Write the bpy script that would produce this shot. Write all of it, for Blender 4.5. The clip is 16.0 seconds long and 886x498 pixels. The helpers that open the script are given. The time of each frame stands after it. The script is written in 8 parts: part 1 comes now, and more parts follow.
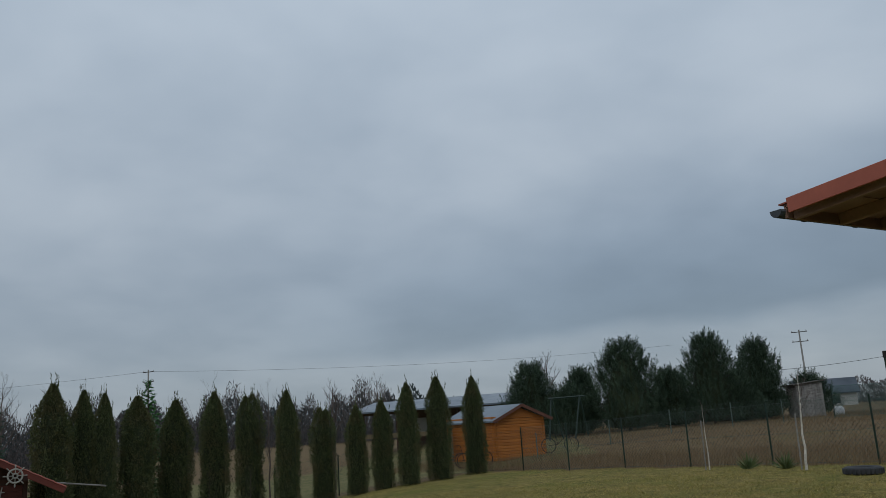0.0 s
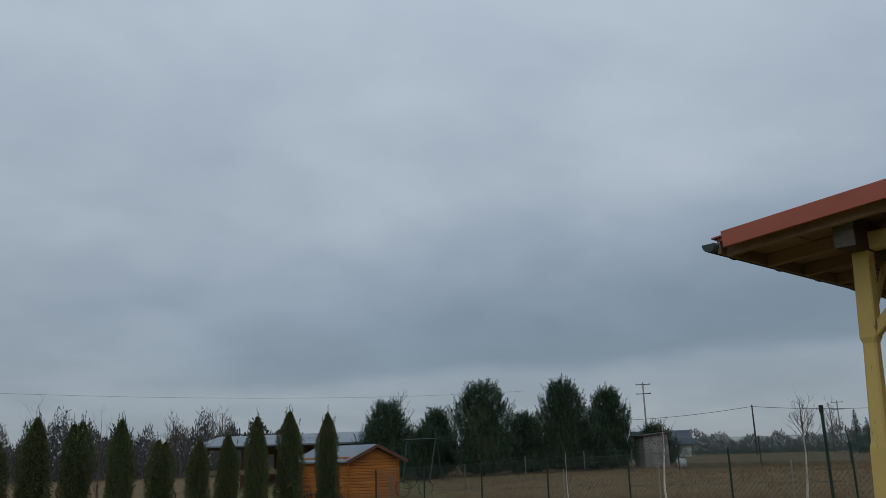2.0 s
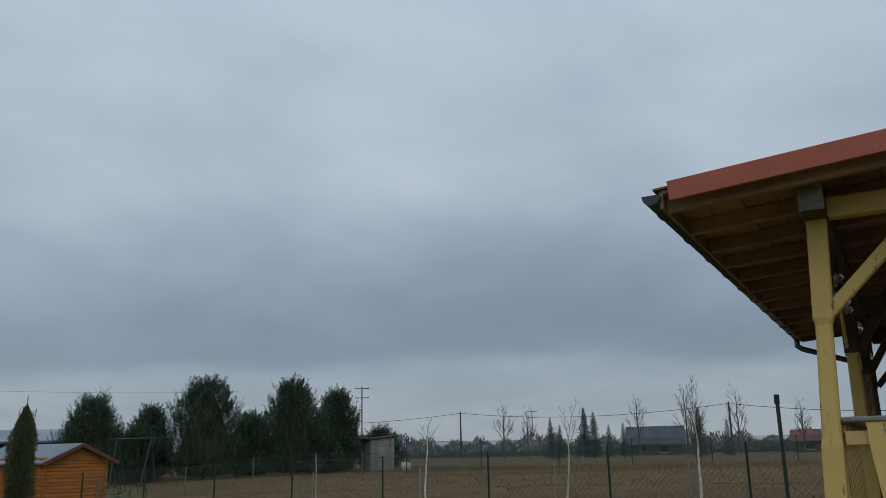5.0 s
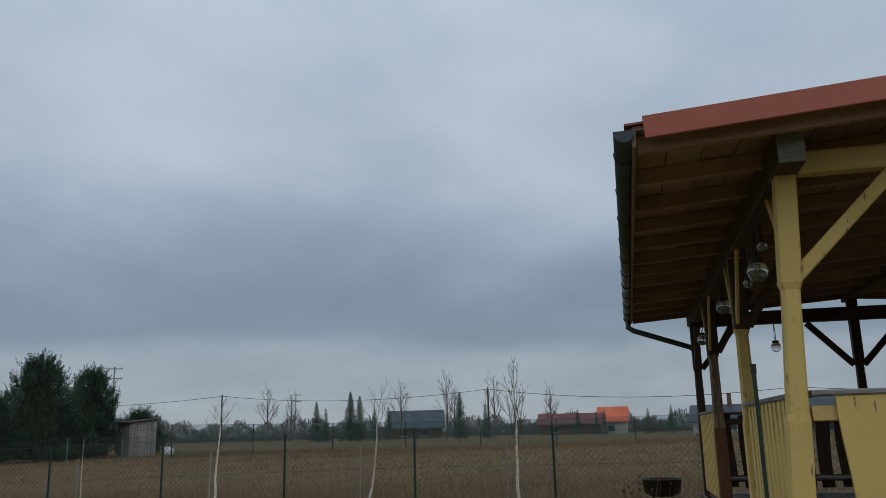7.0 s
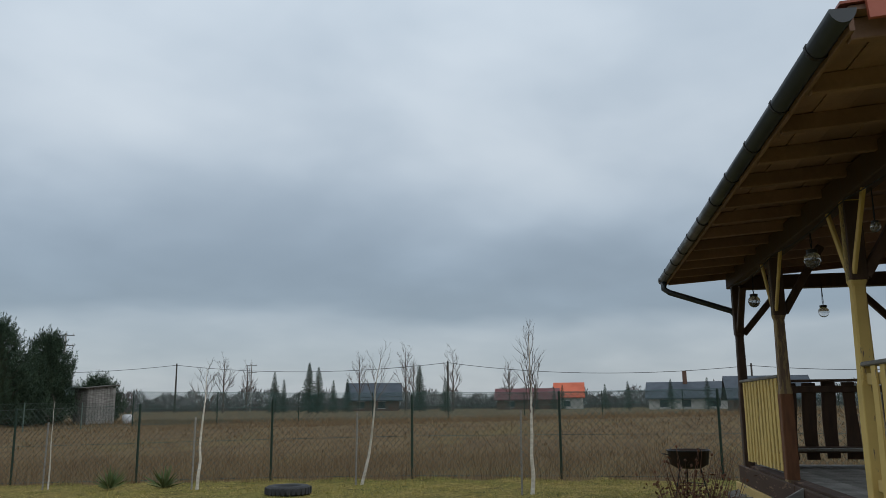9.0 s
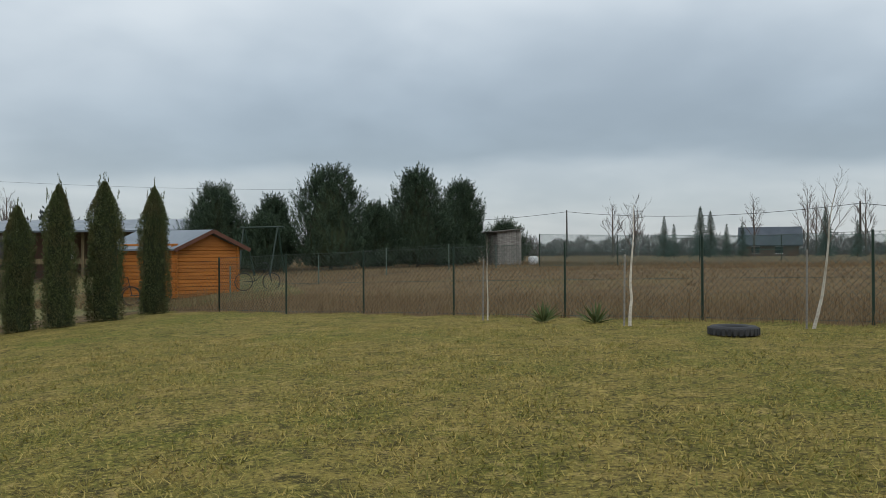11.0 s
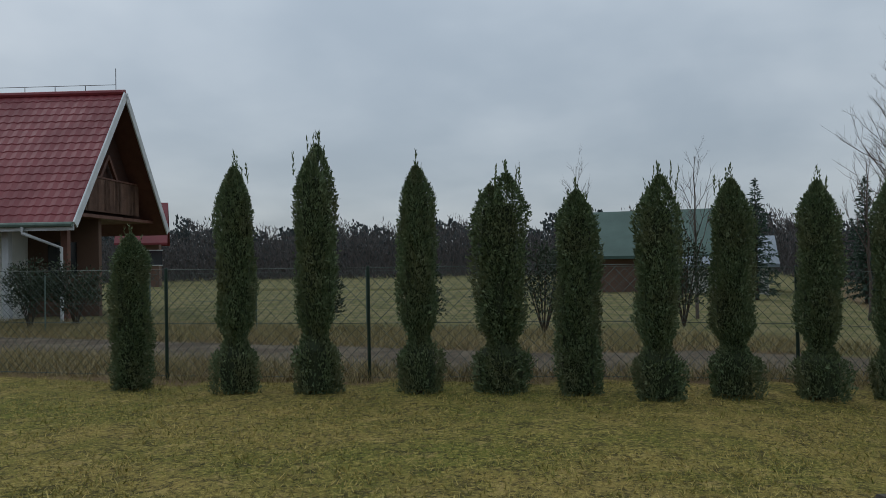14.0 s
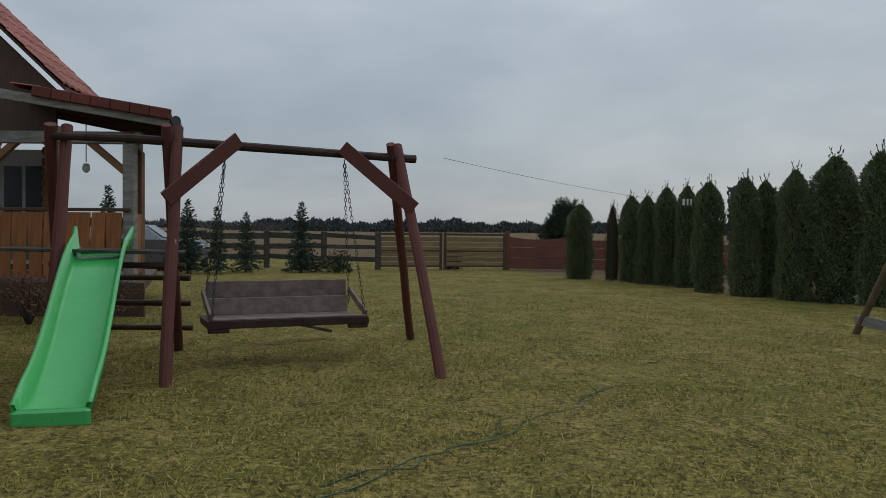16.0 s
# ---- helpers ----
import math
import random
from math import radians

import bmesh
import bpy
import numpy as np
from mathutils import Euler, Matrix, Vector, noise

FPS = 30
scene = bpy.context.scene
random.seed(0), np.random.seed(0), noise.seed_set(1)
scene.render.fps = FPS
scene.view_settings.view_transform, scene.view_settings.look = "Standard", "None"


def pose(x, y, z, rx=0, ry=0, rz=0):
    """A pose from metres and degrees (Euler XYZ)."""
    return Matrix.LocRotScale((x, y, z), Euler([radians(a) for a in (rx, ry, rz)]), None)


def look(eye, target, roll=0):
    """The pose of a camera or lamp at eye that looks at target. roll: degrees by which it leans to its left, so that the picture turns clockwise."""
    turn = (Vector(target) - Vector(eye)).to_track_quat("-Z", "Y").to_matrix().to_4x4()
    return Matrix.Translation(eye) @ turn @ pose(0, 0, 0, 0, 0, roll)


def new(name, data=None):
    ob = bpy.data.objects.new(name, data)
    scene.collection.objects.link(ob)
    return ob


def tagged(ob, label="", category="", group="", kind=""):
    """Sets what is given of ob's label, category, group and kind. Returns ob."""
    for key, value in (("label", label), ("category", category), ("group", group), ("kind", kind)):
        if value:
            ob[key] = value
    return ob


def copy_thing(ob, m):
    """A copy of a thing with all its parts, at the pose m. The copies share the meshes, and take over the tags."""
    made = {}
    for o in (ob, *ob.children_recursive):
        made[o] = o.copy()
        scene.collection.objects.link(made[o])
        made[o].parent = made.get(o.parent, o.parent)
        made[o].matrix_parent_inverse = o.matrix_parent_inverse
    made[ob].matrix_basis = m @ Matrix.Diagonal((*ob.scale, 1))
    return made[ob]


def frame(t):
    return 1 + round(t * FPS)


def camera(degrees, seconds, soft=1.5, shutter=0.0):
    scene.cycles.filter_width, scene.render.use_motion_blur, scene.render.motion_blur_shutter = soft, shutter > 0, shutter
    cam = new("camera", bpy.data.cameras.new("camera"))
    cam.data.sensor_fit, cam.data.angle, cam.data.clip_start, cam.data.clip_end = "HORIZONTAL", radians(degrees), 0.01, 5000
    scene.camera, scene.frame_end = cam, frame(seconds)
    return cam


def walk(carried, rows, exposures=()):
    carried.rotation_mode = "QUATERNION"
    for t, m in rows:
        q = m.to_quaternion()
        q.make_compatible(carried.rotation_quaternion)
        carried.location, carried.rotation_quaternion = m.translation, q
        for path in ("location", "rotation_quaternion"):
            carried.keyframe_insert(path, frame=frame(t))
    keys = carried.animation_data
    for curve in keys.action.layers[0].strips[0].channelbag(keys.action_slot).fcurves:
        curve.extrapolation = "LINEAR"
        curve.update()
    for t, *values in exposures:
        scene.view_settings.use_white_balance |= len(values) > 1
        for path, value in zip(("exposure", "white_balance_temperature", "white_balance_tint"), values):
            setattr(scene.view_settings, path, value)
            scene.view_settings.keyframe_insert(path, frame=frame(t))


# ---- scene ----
cam = camera(57.0, 16.0, soft=0.6)
PATH = [
    (0, (-0.196, 0.356, 1.412), (-0.199, 2.311, 1.832), -3.6),
    (0.5, (-0.221, 0.605, 1.431), (-0.121, 2.555, 1.86), -3.2),
    (1, (-0.213, 0.984, 1.453), (-0.011, 2.922, 1.904), -2.6),
    (1.5, (-0.289, 1.171, 1.481), (-0.05, 3.099, 1.956), -1.8),
    (2, (-0.434, 1.417, 1.474), (-0.098, 3.325, 1.969), -1.6),
    (2.5, (-0.546, 1.652, 1.47), (-0.157, 3.551, 1.964), -1.0),
    (3, (-0.55, 1.968, 1.472), (-0.086, 3.849, 1.968), -0.9),
    (3.5, (-0.602, 2.311, 1.481), (0.033, 4.14, 1.983), -1.2),
    (4, (-0.783, 2.66, 1.489), (-0.048, 4.454, 1.979), -1.1),
    (4.5, (-0.873, 3.022, 1.465), (-0.032, 4.769, 1.955), -1.1),
    (7, (-1.03, 4.8, 1.449), (0.379, 6.15, 1.888), -1.4),
    (7.5, (-1.03, 5.13, 1.426), (0.442, 6.413, 1.86), -1.4),
    (8, (-0.956, 5.513, 1.428), (0.527, 6.782, 1.865), -1.2),
    (10.3, (-0.966, 6.783, 1.21), (0.635, 7.972, 1.36), 0.0),
    (10.4, (-0.971, 6.848, 1.209), (0.692, 7.945, 1.38), -0.2),
    (10.5, (-0.981, 6.923, 1.211), (0.611, 8.128, 1.337), -0.0),
    (11, (-1.006, 7.376, 1.203), (-0.225, 9.217, 1.215), -0.3),
    (11.5, (-1.047, 7.669, 1.268), (-1.149, 9.666, 1.257), -1.4),
    (12, (-1.302, 7.838, 1.25), (-1.733, 9.787, 1.372), -0.3),
    (12.5, (-1.512, 7.877, 1.222), (-2.666, 9.503, 1.379), -0.7),
    (13, (-1.814, 8.013, 1.384), (-3.585, 8.94, 1.442), 0.6),
    (13.5, (-1.948, 8.052, 1.322), (-3.939, 8.235, 1.347), 0.3),
    (14, (-2.163, 8.174, 1.275), (-4.027, 7.447, 1.299), -1.0),
    (14.5, (-2.226, 8.107, 1.265), (-3.496, 6.562, 1.282), -1.0),
    (15, (-2.072, 8.22, 1.307), (-2.655, 6.307, 1.315), -0.6),
    (15.5, (-2.119, 8.38, 1.374), (-2.11, 6.38, 1.335), -0.7),
    (16, (-2.263, 8.629, 1.376), (-1.634, 6.732, 1.327), 0.5),
]
walk(cam, [(t, look(eye, target, roll)) for t, eye, target, roll in PATH],
     [(0, -0.5, 6120, 10), (3.3, -0.57, 6120, 10), (4.5, -0.47, 6120, 10), (8, -0.34, 6150, 10), (10.3, 0.21, 6650, 10), (11.8, 0.09, 6600, 10), (13, -0.04, 6350, 10), (13.5, -0.08, 6300, 10), (14.5, -0.42, 6250, 10), (15.2, -0.48, 6300, 10), (16, -0.32, 6400, 10)])

# ---- world and light ----
world = bpy.data.worlds.new("overcast")
scene.world = world
world.use_nodes = True


def link(tree, a, b):
    tree.links.new(a, b)


def math_node(tree, op, a, b=None, c=None, clamp=False):
    n = tree.nodes.new("ShaderNodeMath")
    n.operation, n.use_clamp = op, clamp
    for i, v in enumerate((a, b, c)):
        if v is None:
            continue
        if isinstance(v, (int, float)):
            n.inputs[i].default_value = v
        else:
            tree.links.new(v, n.inputs[i])
    return n.outputs[0]


def smooth_node(tree, v, lo, hi):
    n = tree.nodes.new("ShaderNodeMapRange")
    n.interpolation_type = "SMOOTHSTEP"
    tree.links.new(v, n.inputs["Value"])
    n.inputs["From Min"].default_value, n.inputs["From Max"].default_value = lo, hi
    return n.outputs[0]


def mix_color(tree, fac, a, b, mode="MIX"):
    n = tree.nodes.new("ShaderNodeMix")
    n.data_type, n.blend_type = "RGBA", mode
    for sock, v in ((n.inputs[0], fac), (n.inputs[6], a), (n.inputs[7], b)):
        if isinstance(v, (int, float)):
            sock.default_value = v
        elif isinstance(v, (tuple, list)):
            sock.default_value = (*v[:3], 1)
        else:
            tree.links.new(v, sock)
    return n.outputs[2]


def noise_node(tree, vec, scale, detail=4.0, rough=0.55, dist=0.0):
    n = tree.nodes.new("ShaderNodeTexNoise")
    n.inputs["Scale"].default_value, n.inputs["Detail"].default_value = scale, detail
    n.inputs["Roughness"].default_value, n.inputs["Distortion"].default_value = rough, dist
    if vec is not None:
        tree.links.new(vec, n.inputs["Vector"])
    return n.outputs["Fac"]


def map_node(tree, vec, scale, loc=(0, 0, 0)):
    n = tree.nodes.new("ShaderNodeMapping")
    n.inputs["Scale"].default_value, n.inputs["Location"].default_value = scale, loc
    tree.links.new(vec, n.inputs["Vector"])
    return n.outputs[0]


def build_sky():
    tr = world.node_tree
    tr.nodes.clear()
    out = tr.nodes.new("ShaderNodeOutputWorld")
    bg = tr.nodes.new("ShaderNodeBackground")
    sky = tr.nodes.new("ShaderNodeTexSky")
    sky.sky_type, sky.sun_disc = "NISHITA", False
    sky.sun_elevation, sky.sun_rotation = radians(32), radians(200)
    geo = tr.nodes.new("ShaderNodeTexCoord")
    sep = tr.nodes.new("ShaderNodeSeparateXYZ")
    link(tr, geo.outputs["Generated"], sep.inputs[0])
    up = math_node(tr, "MAXIMUM", sep.outputs["Z"], 0.0)
    # cloud sheets seen flat: stretch with height
    div = math_node(tr, "ADD", up, 0.28)
    comb = tr.nodes.new("ShaderNodeCombineXYZ")
    link(tr, math_node(tr, "DIVIDE", sep.outputs["X"], div), comb.inputs[0])
    link(tr, math_node(tr, "DIVIDE", sep.outputs["Y"], div), comb.inputs[1])
    soft = noise_node(tr, comb.outputs[0], 0.75, 4.0, 0.55, 0.3)
    fine = noise_node(tr, comb.outputs[0], 2.2, 4.0, 0.5, 0.15)
    body = math_node(tr, "ADD", math_node(tr, "MULTIPLY", soft, 0.64), math_node(tr, "MULTIPLY", fine, 0.36))
    body = smooth_node(tr, body, 0.34, 0.66)
    # a low dark cloud bank over the north-east with a lighter strip under it
    ne = math_node(tr, "ADD", math_node(tr, "MULTIPLY", sep.outputs["X"], 0.72), math_node(tr, "MULTIPLY", sep.outputs["Y"], 0.69))
    wob = math_node(tr, "MULTIPLY", math_node(tr, "SUBTRACT", soft, 0.5), 0.16)
    el = math_node(tr, "ADD", up, wob)
    bank = math_node(tr, "MULTIPLY", smooth_node(tr, el, 0.07, 0.105), math_node(tr, "SUBTRACT", 1.0, smooth_node(tr, el, 0.12, 0.34)))
    bank = math_node(tr, "MULTIPLY", bank, smooth_node(tr, ne, 0.35, 0.85))
    grad = math_node(tr, "ADD", math_node(tr, "MULTIPLY", up, 0.70), 0.47)
    tone = math_node(tr, "ADD", math_node(tr, "MULTIPLY", body, 0.25), 0.83)
    tone = math_node(tr, "MULTIPLY", tone, grad)
    tone = math_node(tr, "MULTIPLY", tone, math_node(tr, "SUBTRACT", 1.0, math_node(tr, "MULTIPLY", bank, 0.29)))
    col = mix_color(tr, body, (0.77, 0.89, 1.00), (0.85, 0.93, 0.99))
    col = mix_color(tr, bank, col, (0.71, 0.87, 1.03))
    n = tr.nodes.new("ShaderNodeVectorMath")
    n.operation = "SCALE"
    link(tr, col, n.inputs[0])
    link(tr, tone, n.inputs["Scale"])
    m = mix_color(tr, 0.012, n.outputs[0], sky.outputs[0])
    link(tr, m, bg.inputs[0])
    bg.inputs[1].default_value = 1.0
    link(tr, bg.outputs[0], out.inputs[0])


build_sky()
sun = new("sun", bpy.data.lights.new("sun", "SUN"))
sun.data.energy, sun.data.angle, sun.data.color = 0.55, radians(35), (1.0, 0.97, 0.92)
sun.matrix_world = look((0, 0, 40), (14, 34, 0))


# ---- materials ----
def material(name, rough=0.8, metal=0.0, spec=0.3):
    m = bpy.data.materials.new(name)
    m.use_nodes = True
    t = m.node_tree
    b = t.nodes["Principled BSDF"]
    b.inputs["Roughness"].default_value, b.inputs["Metallic"].default_value = rough, metal
    b.inputs["Specular IOR Level"].default_value = spec
    c = t.nodes.new("ShaderNodeTexCoord")
    return m, t, b, c.outputs["Object"]


def bump(t, b, height, strength=0.3, dist=0.02):
    n = t.nodes.new("ShaderNodeBump")
    n.inputs["Strength"].default_value, n.inputs["Distance"].default_value = strength, dist
    link(t, height, n.inputs["Height"])
    link(t, n.outputs[0], b.inputs["Normal"])


def island(t):
    return t.nodes.new("ShaderNodeNewGeometry").outputs["Random Per Island"]


def per_object(t):
    return t.nodes.new("ShaderNodeObjectInfo").outputs["Random"]


def plain(name, a, b2, scale=6.0, rough=0.8, metal=0.0, spec=0.3, grain=60.0, strength=0.25, stretch=(1, 1, 1)):
    """Two tones by a broad noise, a fine noise for relief, and a small shift from object to object."""
    m, t, b, co = material(name, rough, metal, spec)
    mv = map_node(t, co, stretch)
    n1 = smooth_node(t, noise_node(t, mv, scale, 5.0, 0.6), 0.32, 0.68)
    n2 = noise_node(t, mv, grain, 3.0, 0.6)
    col = mix_color(t, n1, a, b2)
    col = mix_color(t, math_node(t, "MULTIPLY", n2, 0.45), col, tuple(x * 0.55 for x in a))
    sh = math_node(t, "ADD", math_node(t, "MULTIPLY", per_object(t), 0.3), 0.85)
    v = t.nodes.new("ShaderNodeVectorMath")
    v.operation = "SCALE"
    link(t, col, v.inputs[0])
    link(t, sh, v.inputs["Scale"])
    link(t, v.outputs[0], b.inputs["Base Color"])
    link(t, math_node(t, "ADD", math_node(t, "MULTIPLY", n1, 0.15), rough - 0.08, clamp=True), b.inputs["Roughness"])
    bump(t, b, n2, strength, 0.01)
    return m


def foliage(name, a, b2, c2, rough=0.7, spread=1.0, drift=1.7, bias=1.0):
    """Leaf colour that differs from spray to spray and drifts over the plant."""
    m, t, b, co = material(name, rough, 0, 0.25)
    r = math_node(t, "POWER", island(t), bias)
    col = mix_color(t, r, a, b2)
    n1 = smooth_node(t, noise_node(t, co, drift, 3.0), 0.4, 0.7)
    col = mix_color(t, math_node(t, "MULTIPLY", n1, 0.6 * spread), col, c2)
    link(t, col, b.inputs["Base Color"])
    return m


def peeled(name, paint, under, amount=0.42, stretch=(9, 9, 1.6), rough=0.75):
    """Old paint over wood, flaked off along the grain."""
    m, t, b, co = material(name, rough, 0, 0.3)
    mv = map_node(t, co, stretch)
    n1 = noise_node(t, mv, 1.6, 6.0, 0.65)
    n2 = noise_node(t, mv, 6.0, 4.0, 0.6)
    k = math_node(t, "ADD", math_node(t, "MULTIPLY", n1, 0.65), math_node(t, "MULTIPLY", n2, 0.35))
    fl = smooth_node(t, k, 1.0 - amount, 1.03 - amount)
    dirt = smooth_node(t, noise_node(t, co, 2.5, 4.0), 0.4, 0.8)
    col = mix_color(t, math_node(t, "MULTIPLY", dirt, 0.45), paint, tuple(x * 0.6 for x in paint))
    col = mix_color(t, fl, col, under)
    link(t, col, b.inputs["Base Color"])
    bump(t, b, fl, -0.3, 0.004)
    return m


Y_PAINT, Y_UNDER = (0.66, 0.47, 0.155), (0.20, 0.15, 0.10)
M_YELLOW = peeled("yellow_paint_on_wood", Y_PAINT, Y_UNDER, 0.40)
M_YELLOW_H = peeled("yellow_paint_on_board", (0.62, 0.44, 0.17), (0.26, 0.22, 0.16), 0.42, (1.6, 1.6, 9))
M_TAN_POST = peeled("worn_tan_paint_on_post", (0.30, 0.21, 0.10), (0.17, 0.115, 0.075), 0.52)
M_BROWN_WOOD = plain("dark_brown_stained_wood", (0.075, 0.046, 0.032), (0.115, 0.068, 0.044), 3.0, 0.7, grain=30, stretch=(6, 6, 1))
M_BOARD = plain("roof_board_wood", (0.29, 0.178, 0.135), (0.41, 0.255, 0.19), 2.0, 0.75, grain=25, stretch=(1.300, 1.300, 1.300))
M_RIM = peeled("brown_paint_on_board", (0.075, 0.042, 0.028), (0.20, 0.12, 0.075), 0.44, (1.4, 1.4, 9))
M_GREY_WOOD = plain("weathered_grey_wood", (0.31, 0.295, 0.27), (0.17, 0.158, 0.142), 2.5, 0.85, grain=40, strength=0.5, stretch=(1.4, 1.4, 8))
M_OLD_WOOD = plain("old_dark_grey_wood", (0.085, 0.075, 0.062), (0.045, 0.040, 0.034), 3.0, 0.85, grain=30, strength=0.6, stretch=(2, 2, 5))
M_POLE_WOOD = plain("greenish_round_timber", (0.19, 0.14, 0.075), (0.11, 0.090, 0.055), 2.5, 0.8, grain=30, strength=0.4, stretch=(5, 5, 1))
M_RED_POLE = peeled("red_brown_paint_on_log", (0.115, 0.038, 0.030), (0.33, 0.23, 0.19), 0.36, (7, 7, 1.4))
M_SEAT = plain("grey_brown_bench_board", (0.25, 0.20, 0.175), (0.15, 0.112, 0.096), 2.0, 0.7, grain=30, stretch=(1, 6, 6))
M_SEAT_FRAME = plain("dark_brown_bench_frame", (0.060, 0.032, 0.024), (0.035, 0.020, 0.016), 4.0, 0.7, grain=30)
M_SHED = plain("red_brown_painted_plank", (0.105, 0.026, 0.017), (0.070, 0.020, 0.014), 1.5, 0.65, grain=25, stretch=(1, 1, 6))
M_SHED_DOOR = plain("red_brown_painted_door", (0.135, 0.030, 0.019), (0.095, 0.024, 0.016), 2.0, 0.62, grain=25, stretch=(6, 6, 1))
M_SHED_DARK = plain("dark_shed_gable_wood", (0.040, 0.018, 0.013), (0.060, 0.024, 0.016), 2.0, 0.75, grain=25, stretch=(1, 1, 6))
M_TILE = plain("clay_red_roof_tile", (0.36, 0.085, 0.045), (0.22, 0.055, 0.035), 2.5, 0.6, grain=20)
M_TRIM_RED = plain("faded_red_board", (0.165, 0.040, 0.027), (0.12, 0.034, 0.025), 3.0, 0.65, grain=20)
M_RAKE = plain("brick_red_sheet_metal", (0.42, 0.11, 0.062), (0.33, 0.085, 0.05), 1.2, 0.45, spec=0.4, grain=20, strength=0.08)
M_HOUSE_ROOF = plain("wine_red_metal_tile", (0.205, 0.024, 0.031), (0.15, 0.020, 0.026), 0.7, 0.46, spec=0.4, grain=10, strength=0.05)
M_WHITE_WALL = plain("white_render", (0.78, 0.78, 0.74), (0.68, 0.68, 0.64), 1.0, 0.9, grain=70, strength=0.2)
M_WHITE_TRIM = plain("white_painted_trim", (0.62, 0.63, 0.64), (0.52, 0.53, 0.54), 2.0, 0.6, grain=20, strength=0.1)
M_BRICK = plain("chimney_brick", (0.25, 0.060, 0.036), (0.17, 0.045, 0.03), 5.0, 0.8, grain=60)
M_MORTAR = plain("grey_mortar", (0.20, 0.17, 0.15), (0.14, 0.12, 0.11), 6.0, 0.9)
M_SHUTTER = plain("brown_window_shutter", (0.135, 0.056, 0.036), (0.10, 0.042, 0.028), 3.0, 0.6, grain=25)
M_SHUTTER_FRAME = plain("dark_window_frame", (0.05, 0.022, 0.016), (0.035, 0.016, 0.012), 3.0, 0.6)
M_ORANGE = plain("orange_stained_log", (0.46, 0.165, 0.030), (0.36, 0.12, 0.022), 1.5, 0.6, grain=25, stretch=(1, 1, 7))
M_GREY_ROOF = plain("blue_grey_sheet_roof", (0.16, 0.19, 0.22), (0.12, 0.145, 0.17), 0.6, 0.4, spec=0.5, grain=10, strength=0.05)
M_FAR_WALL = plain("pale_far_wall", (0.55, 0.54, 0.50), (0.46, 0.45, 0.42), 0.5, 0.9)
M_FAR_BROWN = plain("brown_far_wall", (0.17, 0.10, 0.07), (0.12, 0.075, 0.055), 0.5, 0.9)
M_FAR_ROOF = plain("dark_slate_far_roof", (0.055, 0.068, 0.085), (0.04, 0.05, 0.062), 0.4, 0.6)
M_FAR_ROOF_RED = plain("orange_far_roof", (0.55, 0.13, 0.06), (0.45, 0.10, 0.05), 0.4, 0.6)
M_FAR_ROOF_WINE = plain("wine_far_roof", (0.12, 0.035, 0.035), (0.09, 0.03, 0.03), 0.4, 0.6)
M_FAR_GREEN = plain("green_far_roof", (0.06, 0.11, 0.09), (0.05, 0.085, 0.07), 0.4, 0.6)
M_WINDOW = plain("dark_window_glass", (0.02, 0.024, 0.028), (0.03, 0.035, 0.04), 0.5, 0.15, spec=0.6, strength=0.0)
M_GREEN_STEEL = plain("dark_green_fence_steel", (0.012, 0.030, 0.020), (0.018, 0.040, 0.026), 5.0, 0.5, spec=0.4)
M_WIRE = plain("fence_wire", (0.060, 0.085, 0.070), (0.045, 0.065, 0.052), 5.0, 0.6, spec=0.3, strength=0)
M_TEAL_WIRE = plain("teal_coated_wire", (0.048, 0.115, 0.098), (0.038, 0.090, 0.078), 3.0, 0.6, spec=0.3, strength=0)
M_GREY_POST = plain("pale_green_fence_post", (0.13, 0.18, 0.15), (0.10, 0.14, 0.12), 4.0, 0.6)
M_BLACK_STEEL = plain("blackened_steel", (0.022, 0.021, 0.022), (0.034, 0.030, 0.028), 8.0, 0.55, 0.3, 0.4)
M_GUTTER = plain("dark_grey_gutter", (0.045, 0.052, 0.058), (0.035, 0.040, 0.046), 3.0, 0.4, spec=0.5, strength=0.03)
M_RUSTY = plain("rusty_black_pan", (0.030, 0.024, 0.022), (0.060, 0.034, 0.024), 10.0, 0.75, 0.2)
M_CHAIN = plain("dark_chain_steel", (0.05, 0.05, 0.055), (0.08, 0.075, 0.07), 20.0, 0.5, 0.7)
M_RUBBER = plain("grey_old_rubber", (0.040, 0.041, 0.044), (0.062, 0.062, 0.064), 8.0, 0.8)
M_SLIDE = plain("bright_green_plastic", (0.070, 0.46, 0.125), (0.060, 0.42, 0.11), 1.0, 0.32, spec=0.5, grain=12, strength=0.02)
M_STONE = plain("grey_field_stone", (0.24, 0.22, 0.19), (0.14, 0.13, 0.115), 5.0, 0.85, grain=50, strength=0.5)
M_RED_STONE = plain("reddish_fire_stone", (0.24, 0.10, 0.07), (0.15, 0.075, 0.06), 6.0, 0.85, grain=50, strength=0.5)
M_CONCRETE = plain("pale_concrete", (0.40, 0.39, 0.36), (0.30, 0.29, 0.27), 4.0, 0.9, grain=60)
M_GLASSY = plain("clear_glass_globe", (0.75, 0.77, 0.77), (0.62, 0.64, 0.64), 6.0, 0.12, spec=0.8, strength=0.0)
M_GLASSY.node_tree.nodes["Principled BSDF"].inputs["Transmission Weight"].default_value = 0.85
M_WIRE_BLACK = plain("black_cable", (0.012, 0.012, 0.013), (0.02, 0.02, 0.02), 5.0, 0.6)
M_HOSE = plain("green_garden_hose", (0.022, 0.085, 0.055), (0.018, 0.065, 0.042), 3.0, 0.5, strength=0.02)
